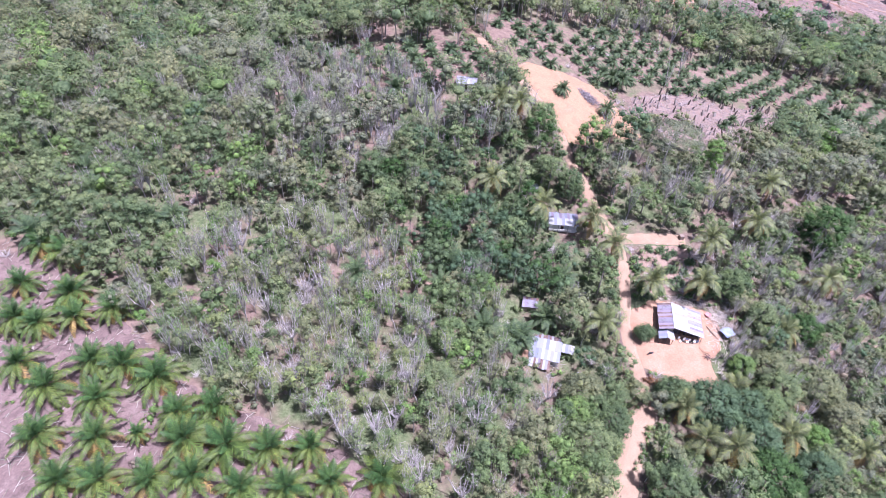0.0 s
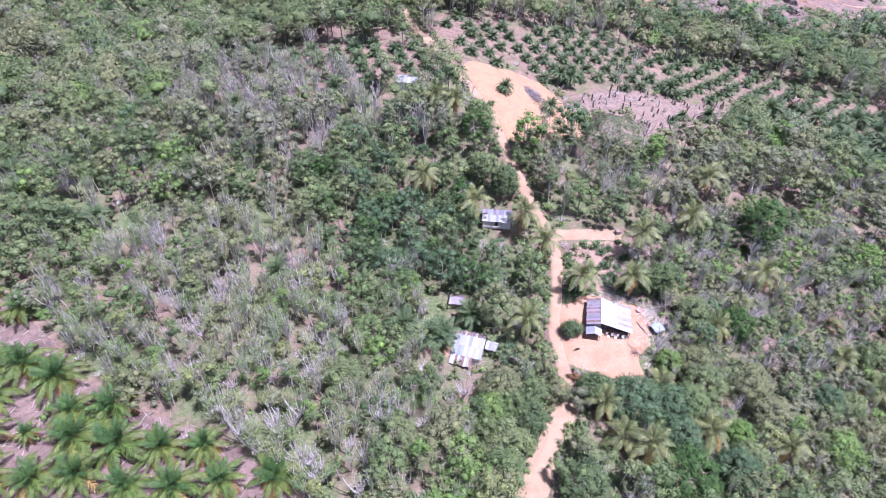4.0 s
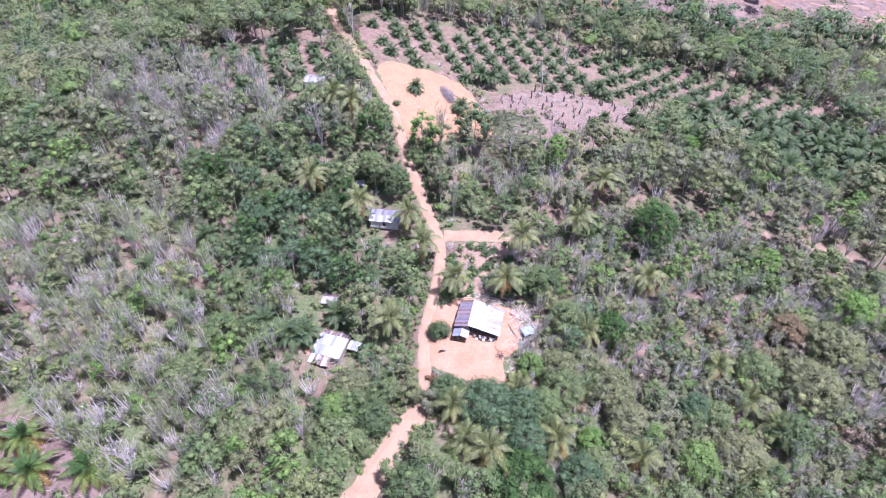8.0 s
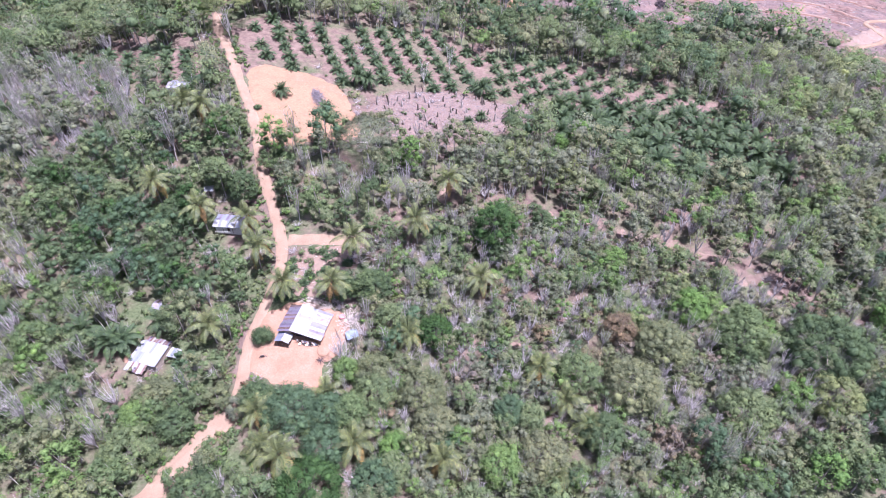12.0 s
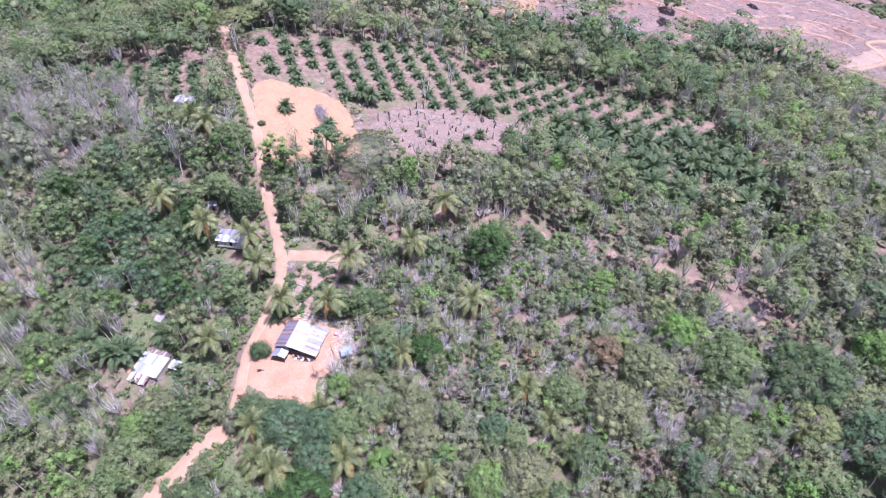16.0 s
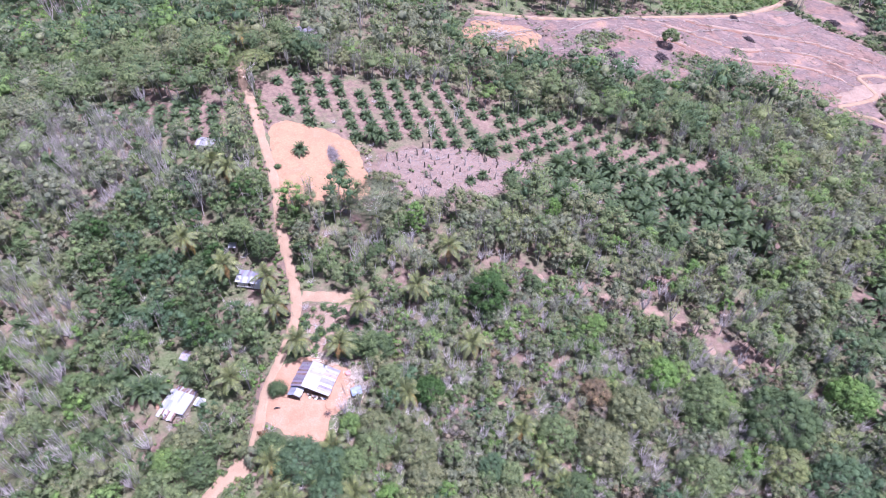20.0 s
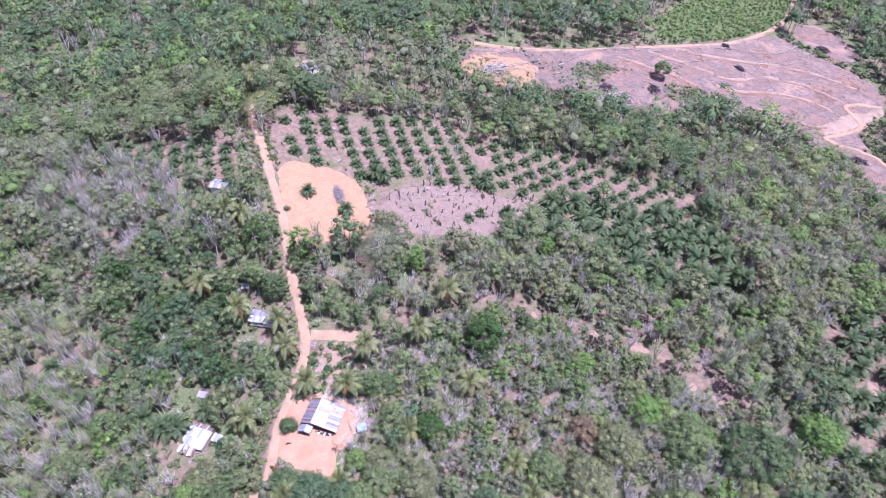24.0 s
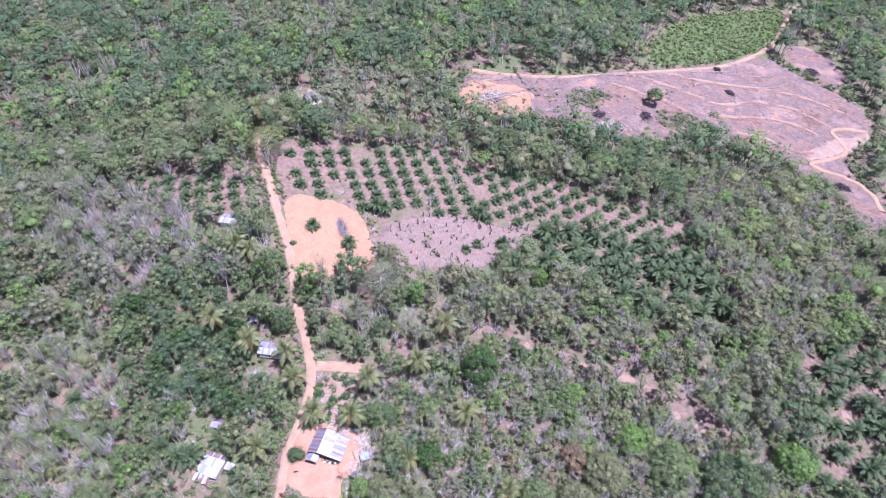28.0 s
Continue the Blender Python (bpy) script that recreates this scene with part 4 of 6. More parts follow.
def dome_tree(rng, high, wide, deep, count, per, spray, thick=0.18, core=0.55, whole=0.6, heart=0.0):
    clumps = dome_clumps(rng, high - deep, high, wide, count, wide * 0.36)
    return limbs(rng, clumps[-3:], 0.8, high, thick), foliage(clumps, per, spray, spray * 0.8, rng, 0.8, core=core, whole=whole, heart=heart)


BROAD_TONES = ("dark", "mid", "blue", "bright", "olive", "grey", "yellow", "rust", "rich")
BROAD = plant_kind([dome_tree(sh, sh.uniform(7.5, 12), sh.uniform(2.6, 4.6), sh.uniform(5.0, 7.0), int(sh.integers(13, 17)), 60, 0.35) for _ in range(10)], BARK_GREY, BROAD_TONES)
BROAD_LITE = plant_kind([dome_tree(sh, sh.uniform(7.5, 12), sh.uniform(2.6, 4.4), sh.uniform(5.0, 7.0), int(sh.integers(11, 14)), 40, 0.5, 0.18, 0, 0.75, 0.62) for _ in range(8)], BARK_GREY, BROAD_TONES)
SCRUB = plant_kind([dome_tree(sh, sh.uniform(3.0, 5.6), sh.uniform(1.8, 3.4), sh.uniform(3.0, 3.6), int(sh.integers(8, 11)), 54, 0.33, 0.1) for _ in range(9)],
                   BARK_GREY, BROAD_TONES + ("dry",))
SLIM_TONES = ("grey", "mid", "dark", "olive", "yellow", "bright")
SLIM = plant_kind([broad_shape(sh, sh.uniform(9, 12), sh.uniform(1.6, 2.3), sh.uniform(4, 6), int(sh.integers(8, 10)), 56, sh.uniform(0.9, 1.2), 0.35, 0.12) for _ in range(7)], BARK_PALE, SLIM_TONES)
SLIM_LITE = plant_kind([broad_shape(sh, sh.uniform(9, 12), sh.uniform(1.6, 2.3), sh.uniform(4, 6), 7, 30, sh.uniform(0.95, 1.2), 0.46, 0.12, 0.75) for _ in range(6)], BARK_PALE, SLIM_TONES)
RUBBER = plant_kind([bare_shape(sh, sh.uniform(9, 13), sh.uniform(1.3, 2.4), int(sh.integers(280, 480)), 0.33, 6, 54) for _ in range(9)],
                    TWIG, ("grey", "mid", "olive", "yellow", "bright"))
BARE = plant_kind([bare_shape(sh, sh.uniform(7, 12.5), sh.uniform(1.4, 3.2), 0, 0.7, 9, 126) for _ in range(8)], TWIG, ())
FAR = plant_kind([far_shape(sh, sh.uniform(8, 13), sh.uniform(3.2, 4.6), sh.uniform(6, 8), 7, 34, 0.66) for _ in range(8)],
                 BARK_GREY, ("dark", "mid", "blue", "grey", "olive", "bright"))
FAR_BARE = [bare_shape(sh, sh.uniform(8, 11), sh.uniform(1.6, 2.4), 0, 0.7, 6, 30)[0] for _ in range(5)]
SHRUB = [foliage([(sh.normal(0, 0.8), sh.normal(0, 0.8), sh.uniform(0.5, 1.3), sh.uniform(0.8, 1.2)) for _ in range(2)], 24, 0.42, 0.34, sh) for _ in range(8)]


def twig_bush(rng, count):
    """A dry leafless bush of fine twigs."""
    a, lift = rng.uniform(0, 6.28, count), rng.uniform(0.3, 1.3, count)
    ways = np.stack([np.cos(a), np.sin(a), lift], -1)
    starts = ways * rng.uniform(0, 0.6, (count, 1)) * (1, 1, 0.8)
    return thin_twigs(starts, ways + rng.normal(0, 0.25, ways.shape), 1.8, 0.03, rng)


TWIG_BUSH = [twig_bush(sh, 75) for _ in range(6)]


def place_tree(kind, tone, x, y, scale, label, group, name="tree", category="tree", squash=1.0):
    trunk, crowns, *_ = kind
    ob = thing(name, pose(x, y, up(x, y), 0, 0, float(rng.uniform(0, 360))), label, category, group)
    ob.scale = (scale, scale, scale * squash)
    part("trunk", trunk, None, ob)
    if crowns:
        part("crown", crowns[tone], None, ob)
    return ob

# ---------------------------------------------------------------- houses
def metal_material(name, colour, rust, amount, rough=0.38, metal=0.55):
    """Corrugated iron: bleached or rusted in streaks and blotches, no two sheets quite alike."""
    m, t, bsdf = material(name)
    obj = t.nodes.new("ShaderNodeObjectInfo")
    blot = noise_at(t, 0.9, 6.0, 0.7)
    mask = ramp(t, blot, [(0.62 - amount * 0.35, (0, 0, 0)), (0.72 - amount * 0.25, (1, 1, 1))])
    sheet = ramp(t, obj.outputs["Random"], [(0.0, (0.72, 0.72, 0.74)), (0.6, (1, 1, 1)), (1.0, (1.12, 1.1, 1.1))])
    tone = mixed(t, 1.0, mixed(t, mask, colour, rust), sheet, "MULTIPLY")
    t.links.new(tone, bsdf.inputs["Base Color"])
    t.links.new(ramp(t, mask, [(0.0, (rough,) * 3), (1.0, (0.85,) * 3)]), bsdf.inputs["Roughness"])
    bsdf.inputs["Metallic"].default_value = metal
    bumped(t, bsdf, blot, 0.2, 0.05)
    return m


ZINC = metal_material("bleached_zinc", (0.275, 0.275, 0.30), (0.22, 0.20, 0.215), 0.12, 0.6, 0.2)
ZINC_GREY = metal_material("grey_zinc", (0.20, 0.19, 0.235), (0.15, 0.13, 0.14), 0.25, 0.6, 0.25)
ZINC_LILAC = metal_material("lilac_weathered_zinc", (0.19, 0.16, 0.22), (0.155, 0.115, 0.125), 0.3, 0.5, 0.4)
ZINC_RUST = metal_material("rusty_zinc", (0.19, 0.14, 0.14), (0.13, 0.07, 0.06), 0.6, 0.6, 0.3)
ZINC_BLUE = metal_material("pale_blue_zinc", (0.195, 0.21, 0.28), (0.23, 0.22, 0.25), 0.3, 0.6, 0.25)
PLANK = rough_material("weathered_planks", [(0.3, (0.24, 0.19, 0.16)), (0.7, (0.38, 0.31, 0.27))], 1.6)
PLASTER = rough_material("pale_wall", [(0.3, (0.60, 0.57, 0.56)), (0.7, (0.75, 0.72, 0.70))], 0.7)
# boards under the eave and porch: their shade is put into this dark colour
GLOOM = rough_material("shade_dark_boards", [(0.3, (0.05, 0.045, 0.05)), (0.7, (0.10, 0.09, 0.09))], 1.0)
TIMBER = rough_material("dark_beam", [(0.3, (0.12, 0.09, 0.08)), (0.7, (0.22, 0.17, 0.15))], 1.5)
WITHERED = rough_material("withered_fronds", [(0.3, (0.12, 0.10, 0.115)), (0.7, (0.25, 0.22, 0.24))], 0.9)
DRY_WOOD = rough_material("dry_sticks", [(0.3, (0.38, 0.32, 0.29)), (0.7, (0.56, 0.49, 0.45))], 1.2)
CLOTH_WHITE = rough_material("white_cloth", [(0.3, (0.70, 0.70, 0.72)), (0.7, (0.82, 0.82, 0.82))], 1.4)
CLOTH_BLUE = rough_material("blue_tarpaulin", [(0.3, (0.14, 0.17, 0.30)), (0.7, (0.26, 0.30, 0.45))], 1.0, rough=0.5)
RUBBERY = rough_material("black_rubber", [(0.3, (0.02, 0.02, 0.025)), (0.7, (0.05, 0.05, 0.055))], 2.0, rough=0.6)


def box(bm, size, at=(0, 0, 0), bevel=0.0, turn=None):
    made = bmesh.ops.create_cube(bm, size=1)["verts"]
    bmesh.ops.scale(bm, vec=size, verts=made)
    if bevel:
        edges = list({e for v in made for e in v.link_edges})
        made = bmesh.ops.bevel(bm, geom=edges, offset=bevel, segments=1, affect="EDGES")["verts"]
        made = list({v for v in made}) or made
    if turn is not None:
        bmesh.ops.rotate(bm, cent=(0, 0, 0), matrix=turn, verts=made)
    bmesh.ops.translate(bm, vec=at, verts=made)
    return bm


def slab(size, at, bevel=0.02):
    return box(bmesh.new(), size, at, bevel)


def sheet_mesh(width, length, waves=6, depth=0.028):
    """One corrugated sheet: width along x, length along -y, with a thin turned edge."""
    n = waves * 2 + 1
    xs = np.linspace(-width / 2, width / 2, n)
    zs = np.where(np.arange(n) % 2 == 0, 0.0, depth)
    rows = [np.stack([xs, np.full(n, y), zs + z], -1) for y, z in ((0.0, 0.0), (-length, 0.0), (-length, -0.03))]
    faces = [(r * n + k, r * n + k + 1, (r + 1) * n + k + 1, (r + 1) * n + k) for r in range(2) for k in range(n - 1)]
    return np.concatenate(rows), faces


def roof_plane(parent, a, b, down, mats, lap=0.82, courses=1, lift=0.0, rows_of=None, r=None):
    """Sheets side by side from a to b along the top edge, each running down by the vector given."""
    a, b, down = Vector(a), Vector(b), Vector(down)
    along = (b - a).normalized()
    count = max(1, round((b - a).length / lap))
    step = (b - a).length / count
    fall = down.normalized()
    up_axis = along.cross(-fall).normalized()
    if up_axis.z < 0:
        up_axis = -up_axis
    out = []
    length = down.length / courses
    meshes = {}
    for c in range(courses):
        for n in range(count):
            mat = mats[c][n % len(mats[c])] if rows_of else mats[n % len(mats)]
            key = mat.name
            if key not in meshes:
                v, f = sheet_mesh(step + 0.06, length + 0.12)
                meshes[key] = mesh_np("roof_sheet", v, f, mats=[mat])
            ob = part("roof_sheet", meshes[key], None, parent)
            jitter = float(r.uniform(-0.12, 0.12)) if r is not None else 0.0
            at = a + along * (step * (n + 0.5)) + fall * (length * c + jitter) + up_axis * (0.012 * (n % 2) - 0.02 * c + lift + 0.02)
            ob.matrix_basis = Matrix((( along.x, -fall.x, up_axis.x, at.x), (along.y, -fall.y, up_axis.y, at.y), (along.z, -fall.z, up_axis.z, at.z), (0, 0, 0, 1)))
            out.append(ob)
    return out


def wall(parent, a, b, low, high, mat, opening=None, thick=0.12, high_b=None):
    """A wall from a to b, its head rising to high_b at b, with one opening (start, end, sill, head) in metres."""
    a, b = Vector((*a, 0)), Vector((*b, 0))
    d = (b - a)
    long = d.length
    d.normalize()
    side = Vector((-d.y, d.x, 0)) * thick / 2
    high_b = high if high_b is None else high_b
    bm = bmesh.new()

    def panel(s0, s1, z0, z1a, z1b):
        corners = []
        for off in (side, -side):
            for s, z in ((s0, z0), (s1, z0), (s1, z1b), (s0, z1a)):
                corners.append(bm.verts.new(a + d * s + off + Vector((0, 0, z))))
        f = corners
        for q in ((0, 1, 2, 3), (7, 6, 5, 4), (0, 4, 5, 1), (1, 5, 6, 2), (2, 6, 7, 3), (3, 7, 4, 0)):
            bm.faces.new([f[k] for k in q])

    def head(s):
        return high + (high_b - high) * s / long

    if opening:
        s0, s1, z0, z1 = opening
        panel(0, s0, low, head(0), head(s0))
        panel(s1, long, low, head(s1), head(long))
        if z0 > low + 0.01:
            panel(s0, s1, low, z0, z0)
        panel(s0, s1, z1, head(s0), head(s1))
    else:
        panel(0, long, low, head(0), head(long))
    return part("wall", bm, mat, parent)


def post(parent, x, y, low, high, r=0.07):
    return part("post", shape_mesh("post", tube([(x, y, low), (x, y, high)], [r, r * 0.9], 6), TIMBER), None, parent)


hr = np.random.default_rng(31)

# the big house by the road: ridge along its own y
BIG = pose(8.2, 98.4, 0.75, 0, 0, -13)
house = thing("village_house", BIG, "long wooden house under bleached and rusty corrugated iron", "house")
RIDGE_Z, RIGHT_Z, LEFT_Z = 3.75, 1.75, 2.75
roof_plane(house, (-0.9, 4.5, RIDGE_Z), (-0.9, -4.4, RIDGE_Z), (7.9, 0, RIGHT_Z - RIDGE_Z),
           [[ZINC, ZINC, ZINC, ZINC, ZINC_GREY, ZINC, ZINC, ZINC], [ZINC_GREY, ZINC, ZINC_GREY, ZINC_LILAC, ZINC, ZINC_GREY, ZINC_GREY, ZINC, ZINC_LILAC]], 0.8, 2, 0, True, hr)
roof_plane(house, (-0.95, -4.4, RIDGE_Z - 0.05), (-0.95, 4.5, RIDGE_Z - 0.05), (-3.5, 0, LEFT_Z - RIDGE_Z),
           [ZINC_LILAC, ZINC_RUST, ZINC_LILAC, ZINC_LILAC, ZINC_GREY, ZINC_LILAC, ZINC_RUST], 0.62, 1, 0, None, hr)
part("ridge_cap", box(bmesh.new(), (0.45, 9.0, 0.07), (-0.93, 0.05, RIDGE_Z + 0.06), 0.02), ZINC, house)
wall(house, (-4.0, -3.9), (-4.0, 4.1), -1.6, LEFT_Z - 0.15, PLANK, (3.2, 4.1, -0.8, 1.4))
wall(house, (6.2, -3.9), (6.2, 4.1), -1.6, RIGHT_Z - 0.05, PLANK)
wall(house, (-4.0, 4.1), (-0.95, 4.1), -1.6, LEFT_Z - 0.15, PLANK, None, 0.12, RIDGE_Z - 0.2)
wall(house, (-0.95, 4.1), (6.2, 4.1), -1.6, RIDGE_Z - 0.2, PLANK, None, 0.12, RIGHT_Z - 0.05)
wall(house, (-0.95, -2.9), (6.2, -2.9), -1.6, RIDGE_Z - 0.35, GLOOM, (2.2, 3.2, -0.8, 1.3), 0.12, RIGHT_Z + 0.1)
wall(house, (-4.0, -3.9), (-0.95, -3.9), -1.6, LEFT_Z - 0.15, PLANK, None, 0.12, RIDGE_Z - 0.2)
for px in (0.2, 2.4, 4.6, 6.6):
    post(house, px, -4.2, -1.9, RIDGE_Z - 0.15 - (px + 0.9) * 0.255)
for py in (-2.0, 1.0, 4.2):
    post(house, 6.85, py, -1.9, RIGHT_Z)
part("beam", slab((8.0, 0.12, 0.16), (0, 0, 0)), TIMBER, house).matrix_basis = pose(2.9, -4.25, 2.62, 0, 14.2, 0)
part("door", slab((0.06, 0.9, 2.0), (-4.06, -0.25, 0.35)), TIMBER, house, "dark plank door")
part("floor_slab", slab((10.4, 8.1, 0.5), (1.1, 0.1, -1.2)), PLASTER, house)
# its porch
porch = thing("porch", BIG @ pose(-2.6, -5.3, 0), "small gabled porch with pale iron roof beside the house", "porch")
roof_plane(porch, (0.1, -1.5, 2.35), (0.1, 1.5, 2.35), (-1.9, 0, -0.7), [ZINC_BLUE, ZINC_BLUE, ZINC_GREY], 0.75, 1, 0, None, hr)
roof_plane(porch, (0.1, 1.5, 2.35), (0.1, -1.5, 2.35), (1.9, 0, -0.7), [ZINC, ZINC, ZINC], 0.75, 1, 0, None, hr)
wall(porch, (-1.6, 1.2), (1.6, 1.2), -1.6, 1.6, GLOOM)
wall(porch, (-1.6, -1.2), (-1.6, 1.2), -1.6, 1.55, PLANK)
for px in (-1.6, 0.0, 1.6):
    post(porch, px, -1.35, -1.9, 2.2 if px == 0 else 1.6)

# the house below the road with three roofs
HUT = pose(-28.0, 89.6, 0.2, 0, 0, -18)
hut = thing("farm_house", HUT, "low house under patched white and rust-striped iron roofs", "house")
roof_plane(hut, (-3.9, 2.9, 2.9), (3.8, 2.9, 2.9), (0, -5.8, -0.7), [ZINC, ZINC_BLUE, ZINC_BLUE, ZINC_BLUE, ZINC, ZINC_BLUE, ZINC, ZINC], 0.8, 2, 0, None, hr)
roof_plane(hut, (-3.6, -2.7, 2.1), (1.7, -2.7, 2.1), (0, -2.7, -0.6), [ZINC, ZINC, ZINC_RUST, ZINC, ZINC_LILAC, ZINC_RUST], 0.6, 1, 0, None, hr)
roof_plane(hut, (-3.3, 4.6, 2.45), (3.3, 4.6, 2.45), (0, -1.8, 0.25), [ZINC_RUST, ZINC_LILAC, ZINC_RUST, ZINC, ZINC_RUST], 0.55, 1, 0, None, hr)
for a, b, h in (((-3.6, -2.5), (-3.6, 4.2), 2.15), ((3.5, -2.5), (3.5, 4.2), 2.15), ((-3.6, 4.2), (3.5, 4.2), 2.3)):
    wall(hut, a, b, -2.2, h, PLANK)
wall(hut, (-3.6, -2.5), (3.5, -2.5), -2.2, 2.05, PLASTER, (3.0, 3.9, -0.3, 1.7))
for px in (-3.4, -0.9, 1.6):
    post(hut, px, -5.1, -2.4, 1.5)
annex = thing("lean_to", HUT @ pose(5.5, 2.3, 0), "small white iron lean-to beside the low house", "shed")
roof_plane(annex, (-1.5, 1.2, 2.0), (1.5, 1.2, 2.0), (0, -2.4, -0.4), [ZINC, ZINC_BLUE, ZINC], 0.8, 1, 0, None, hr)
for px, py in ((-1.3, 1.0), (1.3, 1.0), (-1.3, -1.0), (1.3, -1.0)):
    post(annex, px, py, -2.4, 1.65 + 0.18 * (py > 0))
shed = thing("shed", pose(-20.2, 81.4, up(-20.2, 81.4) + 0.2, 0, 0, -32), "small shed with patchy white iron roof among bushes", "shed")
roof_plane(shed, (-1.8, 1.6, 2.1), (1.8, 1.6, 2.1), (0, -3.2, -0.5), [ZINC, ZINC, ZINC_GREY, ZINC], 0.75, 2, 0, None, hr)
wall(shed, (-1.6, 1.3), (1.6, 1.3), -0.8, 1.95, PLANK)
wall(shed, (-1.6, -1.3), (-1.6, 1.3), -0.8, 1.6, PLANK)
wall(shed, (1.6, -1.3), (1.6, 1.3), -0.8, 1.6, PLANK)
wall(shed, (-1.6, -1.3), (1.6, -1.3), -0.8, 1.55, PLANK, (1.0, 1.9, -0.2, 1.3))
shack = thing("shack", pose(-29.8, 104.2, up(-29.8, 104.2) + 0.6, 0, 0, -14), "tiny grey shack with weathered roof under palms", "shed")
roof_plane(shack, (-2.1, 0.2, 2.4), (2.1, 0.2, 2.4), (0, -1.9, -0.8), [ZINC_GREY, ZINC_LILAC, ZINC_GREY], 0.7, 1, 0, None, hr)
roof_plane(shack, (2.1, 0.2, 2.4), (-2.1, 0.2, 2.4), (0, 1.6, -0.7), [ZINC_RUST, ZINC_LILAC], 0.7, 1, 0, None, hr)
for a, b in (((-1.8, -1.4), (1.8, -1.4)), ((1.8, -1.4), (1.8, 1.4)), ((1.8, 1.4), (-1.8, 1.4)), ((-1.8, 1.4), (-1.8, -1.4))):
    wall(shack, a, b, -1.4, 1.55, PLANK)

# the blue-roofed house under the coconut palms
MID = pose(-16.8, 131.2, up(-16.8, 131.2) + 0.3, 0, 0, -6)
mid = thing("blue_roofed_house", MID, "small house with bluish iron roof and white veranda front", "house")
roof_plane(mid, (-4.3, 2.3, 2.7), (4.3, 2.3, 2.7), (0, -2.7, 0.2), [ZINC_BLUE, ZINC_LILAC, ZINC_BLUE, ZINC_BLUE, ZINC_LILAC, ZINC_GREY], 0.8, 1, 0, None, hr)
roof_plane(mid, (-4.4, -0.4, 2.95), (4.4, -0.4, 2.95), (0, -2.2, -0.75), [ZINC, ZINC, ZINC_BLUE, ZINC_BLUE, ZINC, ZINC_BLUE, ZINC], 0.8, 1, 0, None, hr)
wall(mid, (-4.0, -1.9), (4.0, -1.9), -1.4, 2.2, PLASTER, (3.4, 4.3, -0.5, 1.5))
wall(mid, (-4.0, 2.0), (4.0, 2.0), -1.4, 2.5, PLANK)
wall(mid, (-4.0, -1.9), (-4.0, 2.0), -1.4, 2.2, PLANK)
wall(mid, (4.0, -1.9), (4.0, 2.0), -1.4, 2.2, PLANK)
for px in (-4.2, -1.4, 1.4, 4.2):
    post(mid, px, -2.6, -1.6, 2.15)
part("rail", slab((8.4, 0.06, 0.5), (0, -2.6, 0.2)), PLASTER, mid, "white veranda rail")
for n, (hx, hy, w, d, turn, label) in enumerate(((-24.6, 141.6, 2.6, 2.6, 5, "little white iron-roofed outhouse among trees"),
                                               (-42.8, 182.2, 7.0, 5.0, -10, "grey iron-roofed hut beside the road"),
                                               (-26.0, 274.6, 7.5, 8.0, 40, "far grey-roofed house by the road end"))):
    ob = thing("hut", pose(hx, hy, up(hx, hy) + 0.3, 0, 0, turn), label, "hut")
    tops = ([ZINC, ZINC], [ZINC_GREY, ZINC, ZINC_GREY, ZINC_BLUE], [ZINC_GREY, ZINC_LILAC, ZINC_GREY])[n]
    roof_plane(ob, (-w / 2, 0.1, 2.8), (w / 2, 0.1, 2.8), (0, -d / 2, -0.7), tops, 0.8, 1, 0, None, hr)
    roof_plane(ob, (w / 2, 0.1, 2.8), (-w / 2, 0.1, 2.8), (0, d / 2, -0.7), tops, 0.8, 1, 0, None, hr)
    u, v = w / 2 - 0.3, d / 2 - 0.3
    wall(ob, (-u, -v), (u, -v), -1.6, 2.05, PLASTER if n else PLANK, (u - 0.4, u + 0.4, -0.2, 1.7))
    wall(ob, (u, -v), (u, v), -1.6, 2.05, PLANK)
    wall(ob, (u, v), (-u, v), -1.6, 2.05, PLANK)
    wall(ob, (-u, v), (-u, -v), -1.6, 2.05, PLANK)

# ---------------------------------------------------------------- things about the yard
def stick(a, b, r=0.06, sides=5):
    return tube([a, (np.asarray(a, float) + np.asarray(b, float)) / 2 + (0, 0, 0.03), b], [r, r * 0.9, r * 0.7], sides)


def brush_heap(name, x, y, reach, high, count, mat, label, seed, stretch=1.0, turn=0.0, category="brush pile", thick=0.05, length=1.0):
    """A heap of dead branches lying criss-cross."""
    r = np.random.default_rng(seed)
    pieces = []
    for _ in range(count):
        a = r.uniform(0, 6.28)
        d = np.array([math.cos(a), math.sin(a), r.normal(0, 0.18)])
        p = np.array([r.normal(0, 0.4) * reach * stretch, r.normal(0, 0.4) * reach, 0])
        p[2] = high * max(0.05, 1 - np.hypot(p[0] / stretch, p[1]) / reach) * r.uniform(0.2, 1.0)
        long = reach * length * r.uniform(0.25, 0.7)
        q = p + d * long
        pieces.append(tube([p - d * long * 0.4, p + (0, 0, 0.08), q], [thick, thick * 0.9, thick * 0.35], 3))
    ob = thing(name, pose(x, y, up(x, y) + 0.18, 0, 0, turn), label, category)
    part("brushwood", shape_mesh("brushwood", joined(pieces), mat), None, ob)
    return ob


